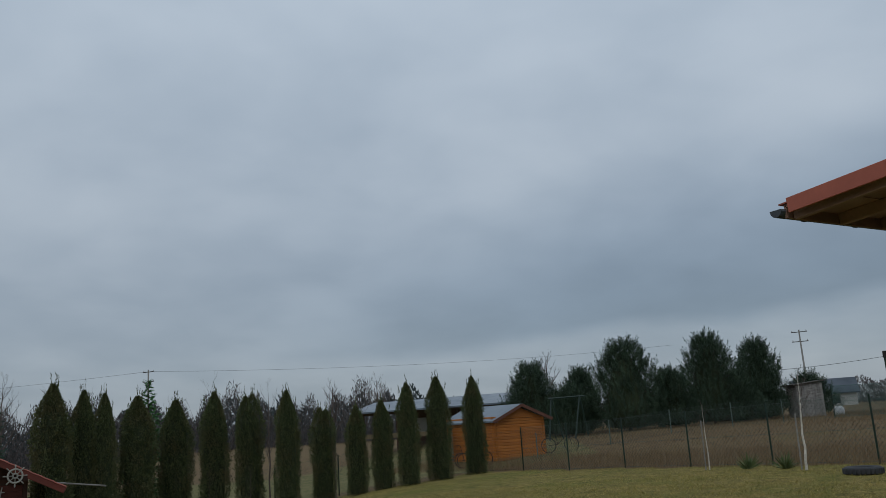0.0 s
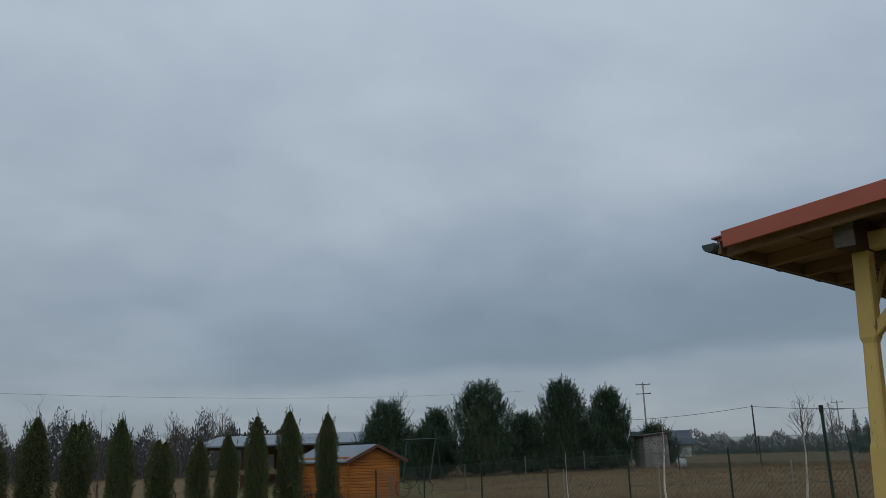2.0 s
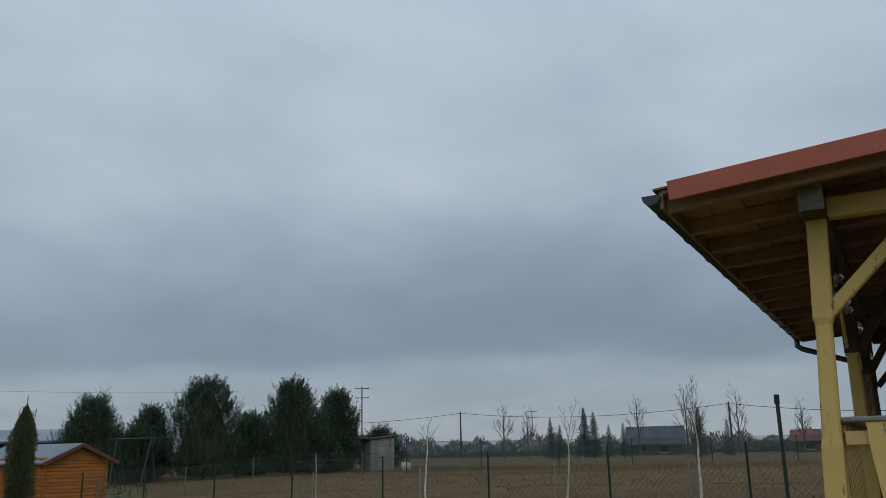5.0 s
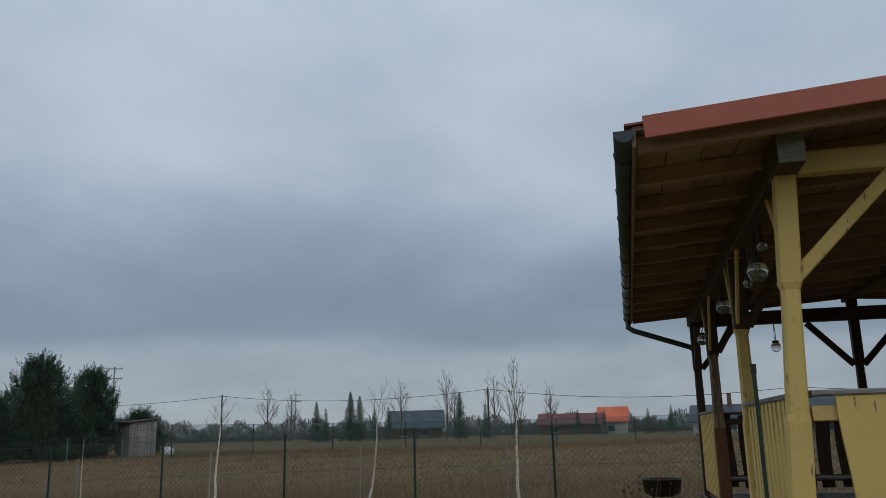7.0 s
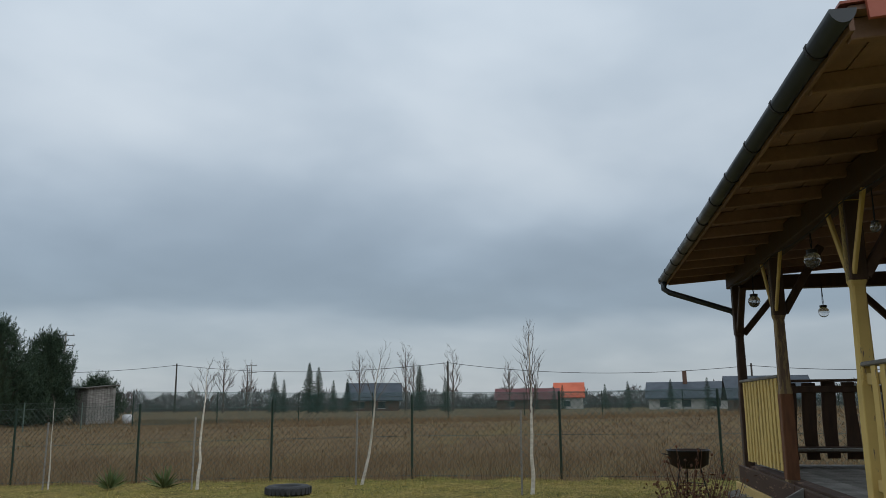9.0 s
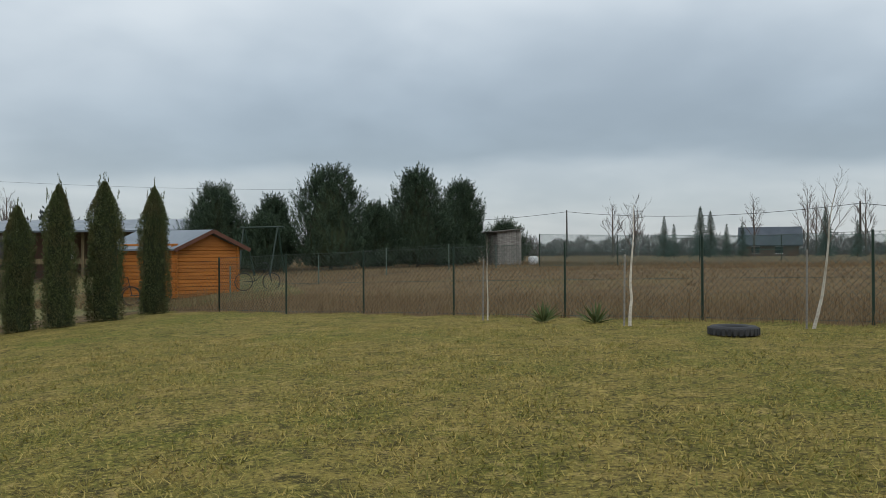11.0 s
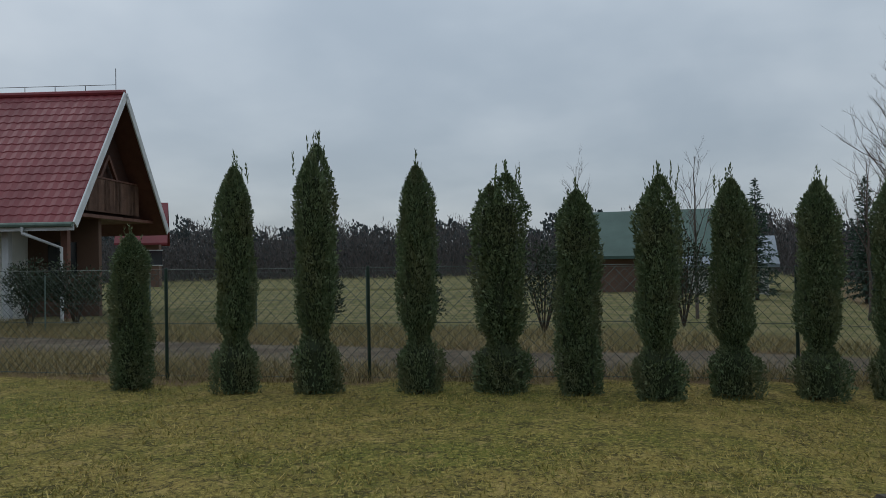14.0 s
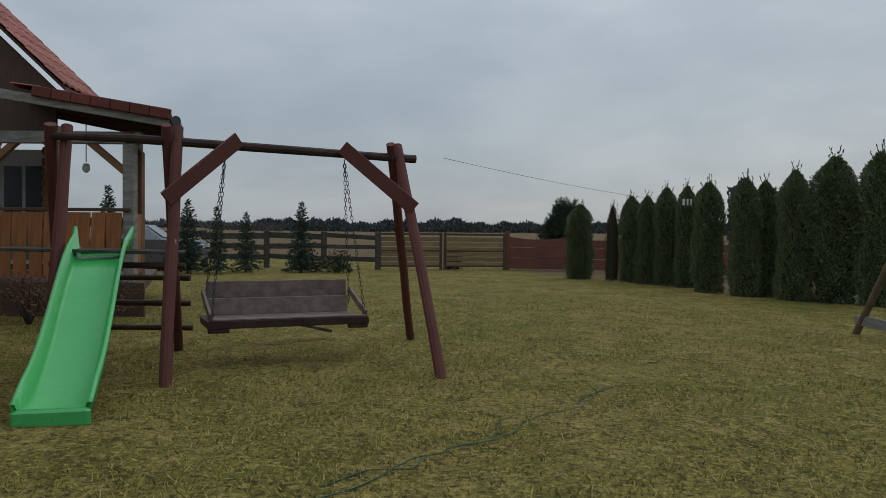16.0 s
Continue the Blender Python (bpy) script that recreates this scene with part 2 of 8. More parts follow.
M_CAR = plain("silver_grey_car_paint", (0.20, 0.21, 0.22), (0.17, 0.18, 0.19), 1.0, 0.3, 0.5, 0.5, strength=0.0)
M_BARK = plain("dark_bark", (0.080, 0.058, 0.042), (0.045, 0.034, 0.027), 4.0, 0.9, grain=30, strength=0.8, stretch=(5, 5, 1))
M_TWIG = plain("grey_brown_twig", (0.125, 0.098, 0.080), (0.082, 0.064, 0.054), 4.0, 0.9, grain=30, stretch=(3, 3, 1))
M_STUMP = plain("split_grey_stump_bark", (0.15, 0.125, 0.10), (0.045, 0.036, 0.030), 4.0, 0.9, grain=20, strength=1.0, stretch=(7, 7, 1))
M_STUMP_TOP = plain("grey_stump_end_grain", (0.175, 0.155, 0.13), (0.10, 0.088, 0.075), 8.0, 0.9, grain=50, strength=0.5)
M_WHITE_LIME = plain("limewashed_birch_bark", (0.66, 0.62, 0.54), (0.42, 0.37, 0.31), 3.0, 0.85, grain=18, strength=0.3, stretch=(2, 2, 6))
M_ARB = foliage("thuja_spray", (0.046, 0.066, 0.026), (0.128, 0.148, 0.058), (0.125, 0.100, 0.046), bias=1.2)
M_ARB_W = foliage("fresh_thuja_spray", (0.064, 0.098, 0.046), (0.162, 0.205, 0.098), (0.150, 0.142, 0.070), bias=1.2)
# Near-black green puts the shade inside thuja and pine crowns into the colour.
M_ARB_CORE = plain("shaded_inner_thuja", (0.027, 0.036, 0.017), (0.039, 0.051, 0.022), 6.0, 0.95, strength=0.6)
M_YELLOW_ARB = foliage("golden_thuja_spray", (0.60, 0.36, 0.045), (0.38, 0.26, 0.05), (0.14, 0.13, 0.035))
M_RED_ARB = foliage("brown_thuja_spray", (0.10, 0.030, 0.016), (0.075, 0.035, 0.018), (0.05, 0.03, 0.016))
M_PINE = foliage("pine_needles", (0.018, 0.036, 0.022), (0.046, 0.074, 0.042), (0.070, 0.104, 0.056), drift=3.0)
M_PINE_NEAR = foliage("fresh_pine_needles", (0.046, 0.088, 0.050), (0.092, 0.150, 0.082), (0.135, 0.195, 0.105), drift=3.0)
M_SPRUCE = foliage("spruce_needles", (0.027, 0.054, 0.036), (0.054, 0.090, 0.060), (0.042, 0.066, 0.042))
M_JUNIPER = foliage("juniper_spray", (0.028, 0.100, 0.032), (0.095, 0.220, 0.066), (0.040, 0.095, 0.030))
M_BUSH = foliage("grey_green_bush_leaf", (0.030, 0.046, 0.026), (0.060, 0.080, 0.046), (0.045, 0.050, 0.032))
M_DRY = foliage("dry_brown_stalk", (0.17, 0.075, 0.042), (0.10, 0.050, 0.032), (0.07, 0.042, 0.030))
M_YUCCA = foliage("yucca_leaf", (0.060, 0.105, 0.035), (0.13, 0.15, 0.06), (0.10, 0.13, 0.05))
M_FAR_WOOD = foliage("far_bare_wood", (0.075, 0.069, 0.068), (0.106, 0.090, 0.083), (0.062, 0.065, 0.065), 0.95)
# Lightened and blued: aerial haze is painted into the far conifers' colour.
M_FAR_CONIFER = foliage("haze_tinted_conifer_wood", (0.040, 0.050, 0.052), (0.058, 0.070, 0.068), (0.048, 0.060, 0.060), 0.95)
M_LAWN_BLADE = foliage("lawn_blade", (0.105, 0.115, 0.020), (0.50, 0.37, 0.120), (0.165, 0.190, 0.030), 0.75, 0.7)
M_FIELD_BLADE = foliage("dry_field_stalk", (0.145, 0.094, 0.048), (0.28, 0.197, 0.105), (0.125, 0.075, 0.041), 0.85)
M_VERGE = foliage("olive_verge_grass", (0.17, 0.140, 0.062), (0.36, 0.285, 0.145), (0.19, 0.175, 0.070), 0.85)


def ground_material():
    m, t, b, co = material("ground_cover", 0.95, 0, 0.1)
    zone = t.nodes.new("ShaderNodeVertexColor")
    zone.layer_name = "zone"
    sep = t.nodes.new("ShaderNodeSeparateColor")
    link(t, zone.outputs[0], sep.inputs[0])
    big = noise_node(t, co, 0.28, 5.0, 0.6, 0.4)
    mid = noise_node(t, co, 1.3, 5.0, 0.65, 0.5)
    fine = noise_node(t, co, 11.0, 4.0, 0.7)
    grit = noise_node(t, co, 55.0, 3.0, 0.7)
    lawn = mix_color(t, smooth_node(t, mid, 0.35, 0.65), (0.165, 0.150, 0.031), (0.330, 0.245, 0.072))
    lawn = mix_color(t, math_node(t, "MULTIPLY", smooth_node(t, big, 0.45, 0.68), 0.75), lawn, (0.140, 0.165, 0.024))
    lawn = mix_color(t, math_node(t, "MULTIPLY", smooth_node(t, fine, 0.47, 0.70), 0.8), lawn, (0.048, 0.037, 0.019))
    clump = noise_node(t, co, 4.2, 5.0, 0.75, 0.6)
    lawn = mix_color(t, math_node(t, "MULTIPLY", smooth_node(t, clump, 0.52, 0.62), 0.75), lawn, (0.060, 0.052, 0.019))
    lawn = mix_color(t, math_node(t, "MULTIPLY", smooth_node(t, noise_node(t, co, 3.1, 5.0, 0.8), 0.54, 0.66), 0.65), lawn, (0.50, 0.37, 0.135))
    speck = noise_node(t, co, 24.0, 4.0, 0.75)
    lawn = mix_color(t, math_node(t, "MULTIPLY", smooth_node(t, speck, 0.54, 0.61), 0.8), lawn, (0.46, 0.37, 0.10))
    lawn = mix_color(t, math_node(t, "MULTIPLY", math_node(t, "SUBTRACT", 1.0, smooth_node(t, speck, 0.38, 0.46)), 0.85), lawn, (0.036, 0.036, 0.013))
    field = mix_color(t, smooth_node(t, mid, 0.35, 0.68), (0.195, 0.135, 0.069), (0.128, 0.084, 0.045))
    field = mix_color(t, math_node(t, "MULTIPLY", smooth_node(t, big, 0.5, 0.72), 0.5), field, (0.20, 0.165, 0.062))
    field = mix_color(t, math_node(t, "MULTIPLY", smooth_node(t, fine, 0.5, 0.75), 0.6), field, (0.10, 0.066, 0.038))
    mud = mix_color(t, smooth_node(t, mid, 0.4, 0.6), (0.100, 0.080, 0.060), (0.165, 0.135, 0.098))
    green = mix_color(t, smooth_node(t, mid, 0.4, 0.6), (0.125, 0.128, 0.046), (0.215, 0.185, 0.085))
    wob = math_node(t, "MULTIPLY", math_node(t, "SUBTRACT", fine, 0.5), 0.5)
    pick = lambda ch: smooth_node(t, math_node(t, "ADD", sep.outputs[ch], wob), 0.35, 0.65)
    col = mix_color(t, pick(0), field, lawn)
    col = mix_color(t, pick(2), col, green)
    col = mix_color(t, pick(1), col, mud)
    col = mix_color(t, math_node(t, "MULTIPLY", grit, 0.4), col, (0.05, 0.04, 0.022))
    link(t, col, b.inputs["Base Color"])
    bump(t, b, math_node(t, "ADD", fine, grit), 0.8, 0.03)
    return m


M_GROUND = ground_material()


# ---- shape helpers ----
def step01(a, b, x):
    t = np.clip((np.asarray(x, float) - a) / (b - a), 0, 1)
    return t * t * (3 - 2 * t)


def H(x, y):
    """Height of the ground."""
    x, y = np.asarray(x, float), np.asarray(y, float)
    h = np.where(x < 0, 0.03 * np.maximum(x, -12), 0.2 * (1 - np.exp(-0.15 * np.maximum(x, 0))) * (0.25 + 0.75 * step01(8, 18, y)))
    h = h - 0.75 * step01(0, 11, -x) * step01(6, 18, y) - 0.022 * np.maximum(np.minimum(y, 34) - 10, 0)
    return h + 0.9 * step01(-1, 12, (x - 7.68) * 0.87 + (y - 21.56) * 0.49)


def hz(x, y):
    return float(H(x, y))


ORIGIN = {}


class Shape:
    """Collects vertices and faces of one mesh."""

    def __init__(self):
        self.v, self.f, self.smooth = [], [], False

    def add(self, vs, fs):
        n = len(self.v)
        self.v += [tuple(p) for p in vs]
        self.f += [tuple(i + n for i in f) for f in fs]
        return self

    def box(self, c, s, rz=0.0, ch=0.0):
        """A box about c of size s, turned rz degrees, its long edges chamfered by ch."""
        r = Matrix.Rotation(radians(rz), 3, "Z")
        x, y, z = (k / 2 for k in s)
        if ch <= 0:
            vs = [(i * x, j * y, k * z) for k in (-1, 1) for i, j in ((-1, -1), (1, -1), (1, 1), (-1, 1))]
            fs = [(3, 2, 1, 0), (4, 5, 6, 7), (0, 1, 5, 4), (1, 2, 6, 5), (2, 3, 7, 6), (3, 0, 4, 7)]
        else:
            vs = []
            for k, d in ((-1, ch), (-1, 0), (1, 0), (1, ch)):
                zz = k * z if d else k * (z - ch)
                xx, yy = x - d, y - d
                for p in ((-xx + ch, -yy), (xx - ch, -yy), (xx, -yy + ch), (xx, yy - ch), (xx - ch, yy), (-xx + ch, yy), (-xx, yy - ch), (-xx, -yy + ch)):
                    vs.append((*p, zz))
            fs = [tuple(range(7, -1, -1)), tuple(range(24, 32))]
            fs += [(a * 8 + i, a * 8 + (i + 1) % 8, a * 8 + 8 + (i + 1) % 8, a * 8 + 8 + i) for a in range(3) for i in range(8)]
        return self.add([r @ Vector(p) + Vector(c) for p in vs], fs)

    def beam(self, p, q, w, h, ch=0.006, up=(0, 0, 1)):
        """A timber from p to q, w wide and h high."""
        p, q = Vector(p), Vector(q)
        d = (q - p).normalized()
        side = d.cross(Vector(up))
        side = side.normalized() if side.length > 1e-4 else Vector((1, 0, 0))
        top = side.cross(d)
        a, b2 = w / 2, h / 2
        ring = [(-a + ch, -b2), (a - ch, -b2), (a, -b2 + ch), (a, b2 - ch), (a - ch, b2), (-a + ch, b2), (-a, b2 - ch), (-a, -b2 + ch)]
        vs = [o + side * i + top * j for o in (p, q) for i, j in ring]
        fs = [tuple(range(8)), tuple(range(15, 7, -1))] + [(i, i + 8, (i + 1) % 8 + 8, (i + 1) % 8) for i in range(8)]
        return self.add(vs, fs)

    def tube(self, pts, radii, n=8, caps=True, wob=0.0, seed=0):
        pts = [Vector(p) for p in pts]
        if not isinstance(radii, (list, tuple)):
            radii = [radii] * len(pts)
        rr = random.Random(seed)
        vs = []
        d0 = (pts[1] - pts[0]).normalized()
        side = d0.cross(Vector((0, 0, 1))) if abs(d0.z) < 0.95 else d0.cross(Vector((1, 0, 0)))
        side.normalize()
        for i, p in enumerate(pts):
            d = (pts[min(i + 1, len(pts) - 1)] - pts[max(i - 1, 0)]).normalized()
            side = (side - d * side.dot(d)).normalized()
            o = d.cross(side)
            for k in range(n):
                a = 2 * math.pi * k / n
                vs.append(p + (side * math.cos(a) + o * math.sin(a)) * radii[i] * (1 + wob * (rr.random() - 0.5)))
        fs = [(i * n + k, i * n + (k + 1) % n, i * n + n + (k + 1) % n, i * n + n + k) for i in range(len(pts) - 1) for k in range(n)]
        if caps:
            fs += [tuple(range(n - 1, -1, -1)), tuple(range((len(pts) - 1) * n, len(pts) * n))]
        return self.add(vs, fs)

    def lathe(self, c, prof, n=16, caps=True, wob=0.0, seed=0):
        """Turned form: prof is pairs of radius and height above c."""
        rr = random.Random(seed)
        k = [1 + wob * (rr.random() - 0.5) for _ in range(n)]
        vs = [(c[0] + r * k[i] * math.cos(2 * math.pi * i / n), c[1] + r * k[i] * math.sin(2 * math.pi * i / n), c[2] + z) for r, z in prof for i in range(n)]
        fs = [(a * n + i, a * n + (i + 1) % n, a * n + n + (i + 1) % n, a * n + n + i) for a in range(len(prof) - 1) for i in range(n)]
        if caps:
            fs += [tuple(range(n - 1, -1, -1)), tuple(range((len(prof) - 1) * n, len(prof) * n))]
        return self.add(vs, fs)

    def prism(self, outline, a, b2):
        """An outline of 3D points, thrust from offset a to offset b2."""
        n = len(outline)
        a, b2 = Vector(a), Vector(b2)
        vs = [Vector(p) + a for p in outline] + [Vector(p) + b2 for p in outline]
        return self.add(vs, [tuple(range(n - 1, -1, -1)), tuple(range(n, 2 * n))] + [(i, (i + 1) % n, (i + 1) % n + n, i + n) for i in range(n)])

    def stone(self, c, r, seed):
        rr = random.Random(seed)
        bm = bmesh.new()
        bmesh.ops.create_icosphere(bm, subdivisions=2, radius=1)
        sx, sy, sz = r * rr.uniform(0.8, 1.3), r * rr.uniform(0.7, 1.1), r * rr.uniform(0.55, 0.85)
        off = Vector((rr.random() * 50, rr.random() * 50, 0))
        n = len(self.v)
        for v in bm.verts:
            k = 1 + 0.35 * noise.noise(v.co * 1.3 + off)
            self.v.append((c[0] + v.co.x * sx * k, c[1] + v.co.y * sy * k, c[2] + v.co.z * sz * k))
        self.f += [tuple(v.index + n for v in f.verts) for f in bm.faces]
        bm.free()
        return self

    def mesh(self, name, mat, origin=(0, 0, 0)):
        me = bpy.data.meshes.new(name)
        o = Vector(origin)
        me.from_pydata([Vector(p) - o for p in self.v], [], self.f)
        me.materials.append(mat)
        if self.smooth:
            me.polygons.foreach_set("use_smooth", [True] * len(me.polygons))
        me.update()
        return me


def thing(name, at, label, category, group="", kind="", rz=0.0):
    ob = new(name)
    ob.matrix_world = pose(*at, 0, 0, rz)
    ORIGIN[ob.name] = Vector(at) if rz == 0 else None
    return tagged(ob, label, category, group, kind)


def part(name, shape, mat, parent, label="", smooth=False):
    """One mesh under a thing or a part. Shapes are in world metres, or in the thing's own axes where it is turned."""
    root = parent
    while root.parent:
        root = root.parent
    o = ORIGIN.get(root.name)
    if isinstance(shape, Shape):
        shape.smooth = shape.smooth or smooth
        shape = shape.mesh(name, mat, o or (0, 0, 0))
    elif o:
        shape.transform(Matrix.Translation(-o))
    ob = new(name, shape)
    ob.parent = parent
    return tagged(ob, label)


def again(name, me, parent, m):
    """Another piece on the same mesh."""
    ob = new(name, me)
    ob.parent = parent
    ob.matrix_basis = m
    return ob


def single(name, shape, mat, label, category, group="", kind="", at=None, smooth=False):
    shape.smooth = shape.smooth or smooth
    ob = new(name, shape.mesh(name, mat, at or (0, 0, 0)))
    if at:
        ob.location = at
    return tagged(ob, label, category, group, kind)


def tri_mesh(name, verts, mat, per=3):
    """A mesh of separate triangles (per=3) or kites (per=4) from an array of corners."""
    me = bpy.data.meshes.new(name)
    verts = np.asarray(verts, np.float32).reshape(-1, 3)
    n = len(verts) // per
    me.vertices.add(len(verts))
    me.vertices.foreach_set("co", verts.ravel())
    me.loops.add(len(verts))
    me.loops.foreach_set("vertex_index", np.arange(len(verts), dtype=np.int32))
    me.polygons.add(n)
    me.polygons.foreach_set("loop_start", np.arange(n, dtype=np.int32) * per)
    me.materials.append(mat)
    me.update(calc_edges=True)
    return me


def unit(a):
    return a / np.maximum(np.linalg.norm(a, axis=-1, keepdims=True), 1e-6)


def sprays(rng, pos, way, length, width, droop=0.0):
    """Kite-shaped sprays at pos that point along way."""
    n = len(pos)
    way = unit(way)
    ref = unit(rng.normal(size=(n, 3)))
    side = unit(np.cross(way, ref))
    ln = (length * rng.uniform(0.6, 1.35, n))[:, None]
    wd = (width * rng.uniform(0.6, 1.3, n))[:, None]
    tip = pos + way * ln
    tip[:, 2] -= droop * ln[:, 0]
    midp = pos + way * ln * 0.45
    return np.stack([pos, midp + side * wd * 0.5, tip, midp - side * wd * 0.5], 1).reshape(-1, 3)


# ---- ground ----
LAWN = [(2.2, 31.0), (9.2, 19.2), (13.2, 11.8), (22, -3), (22, -26), (4.6, -18.6), (1.9, -15), (-3.4, -11.9), (-6.2, -11.2), (-10.2, -6.7), (-11.1, -2.5), (-11.2, 1.2),
        (-12.6, 5.5), (-14.2, 9.5), (-18.6, 16.8), (-22, 21), (-14.5, 27), (-8.8, 30.0), (-1.6, 30.4), (0.7, 33.2)]


def inside(px, py, poly):
    px, py = np.asarray(px), np.asarray(py)
    c = np.zeros(px.shape, bool)
    for (x1, y1), (x2, y2) in zip(poly, poly[1:] + poly[:1]):
        k = ((y1 > py) != (y2 > py)) & (px < (x2 - x1) * (py - y1) / (y2 - y1 + 1e-9) + x1)
        c ^= k
    return c


def build_ground():
    fine = np.arange(-42, 66, 0.75)
    far = np.array([66, 70, 76, 85, 100, 120, 150, 200, 280, 400, 600, 900, 1400, 2200])
    xs = np.concatenate([-far[::-1] + 24, fine, far])
    gx, gy = np.meshgrid(xs, xs)
    gz = H(gx, gy)
    rng = np.random.default_rng(3)
    gz = gz + np.where(np.hypot(gx, gy) < 70, rng.normal(0, 0.012, gx.shape), 0)
    n = len(xs)
    v = np.stack([gx, gy, gz], -1).reshape(-1, 3)
    i = np.arange((n - 1) * n).reshape(n - 1, n)[:, :-1].ravel()
    me = bpy.data.meshes.new("ground")
    me.from_pydata(v.tolist(), [], np.stack([i, i + 1, i + n + 1, i + n], -1).tolist())
    col = me.color_attributes.new("zone", "FLOAT_COLOR", "POINT")
    lawn = inside(v[:, 0], v[:, 1], LAWN).astype(float)
    # dirt track past the western hedge
    tx = -14.6 + 0.42 * np.maximum(-(v[:, 1] - 9), 0) * 0.0 - 0.45 * np.maximum(v[:, 1] - 5, 0) + 0.02 * v[:, 1]
    road = 1 - step01(0.9, 1.6, np.abs(v[:, 0] - tx))
    road = np.where((v[:, 1] > -40) & (v[:, 1] < 60), road, 0) * (1 - lawn)
    # green meadow strips behind the northern row and round the neighbour's house
    green = ((v[:, 1] > 34) & (v[:, 1] < 60) & (v[:, 0] < 6)).astype(float) * 0.75 + ((v[:, 0] < -17.5) & (v[:, 1] < 12)).astype(float) * 0.8
    col.data.foreach_set("color", np.stack([lawn, road, green * (1 - lawn), np.ones(len(v))], -1).astype(np.float32).ravel())
    me.materials.append(M_GROUND)
    me.polygons.foreach_set("use_smooth", [True] * len(me.polygons))
    tagged(new("ground", me), "mown patchy winter lawn running into dry tan field", "ground", kind="structure")


build_ground()


def blades(name, pts, length, width, mat, label, lean=0.5, seed=1):
    rng = np.random.default_rng(seed)
    n = len(pts)
    base = np.column_stack([pts, H(pts[:, 0], pts[:, 1]) - 0.005])
    a = rng.uniform(0, 2 * np.pi, n)
    side = np.column_stack([np.cos(a), np.sin(a), np.zeros(n)]) * (width * rng.uniform(0.6, 1.4, n))[:, None]
    b = rng.uniform(0, 2 * np.pi, n)
    ln = length * rng.uniform(0.5, 1.5, n) if np.isscalar(length) else length
    out = ln * lean * rng.uniform(0.2, 1.6, n)
    tip = base + np.column_stack([np.cos(b) * out, np.sin(b) * out, ln])
    ob = new(name, tri_mesh(name, np.stack([base - side, base + side, tip], 1), mat))
    return tagged(ob, label, "grass", kind="stuff")


def scatter(n, box, seed, keep):
    rng = np.random.default_rng(seed)
    p = np.column_stack([rng.uniform(box[0], box[1], n), rng.uniform(box[2], box[3], n)])
    return p[keep(p[:, 0], p[:, 1])]


def build_grass():
    rng = np.random.default_rng(8)
    # short turf, thickest near the way walked
    near = scatter(520000, (-13, 12, -8, 22), 4, lambda x, y: inside(x, y, LAWN) & (np.hypot(x + 1.5, y - 8) > 1.5))
    keep = rng.random(len(near)) < np.clip(1.25 - np.hypot(near[:, 0] + 1.5, near[:, 1] - 8) / 15, 0.15, 1)
    blades("turf", near[keep], 0.034, 0.0046, M_LAWN_BLADE, "short yellow-green winter turf on the lawn", 1.1, 5)
    tuft = scatter(1500, (-13, 12, -8, 27), 6, lambda x, y: inside(x, y, LAWN))
    many = np.repeat(tuft, 16, 0) + rng.normal(0, 0.05, (len(tuft) * 16, 2))
    blades("grass_tuft", many, 0.036, 0.004, M_LAWN_BLADE, "loose longer grass tufts in the lawn", 0.7, 7)
    # tall dry grass along and beyond the fence
    off = lambda x, y: (x - 7.68) * 0.87 + (y - 21.56) * 0.49
    d1 = scatter(260000, (-4, 34, 6, 44), 9, lambda x, y: (off(x, y) > -0.25) & (off(x, y) < 3.6) & ~((x < 0.8) & (y < 34)))
    blades("tall_dry_grass", d1, rng.uniform(0.10, 0.42, len(d1)), 0.004, M_FIELD_BLADE, "tall dry grass along the wire fence", 0.35, 10)
    d2 = scatter(170000, (-4, 60, 4, 62), 11, lambda x, y: (off(x, y) > 3.2) & (off(x, y) < 34) & ~((x < 3) & (y < 42)))
    blades("field_grass", d2, rng.uniform(0.04, 0.13, len(d2)), 0.010, M_FIELD_BLADE, "dry tan grass of the open field", 0.6, 12)
    d4 = scatter(60000, (12, 70, 14, 66), 13, lambda x, y: (np.abs(off(x, y) - 25) < 4) & (x > 12))
    blades("rough_bank_grass", d4, rng.uniform(0.12, 0.34, len(d4)), 0.014, M_FIELD_BLADE, "rough brown grass on the field's far bank", 0.5, 14)
    # verge by the western fence and track
    d3 = scatter(130000, (-19.5, -9.6, -14, 16), 15, lambda x, y: ~inside(x, y, LAWN) & (np.abs(x + 14.6 - 0.02 * y + 0.45 * np.maximum(y - 5, 0)) > 1.2))
    blades("verge_grass", d3, rng.uniform(0.06, 0.28, len(d3)), 0.006, M_VERGE, "matted dry grass on the track's verge", 0.9, 16)


build_grass()


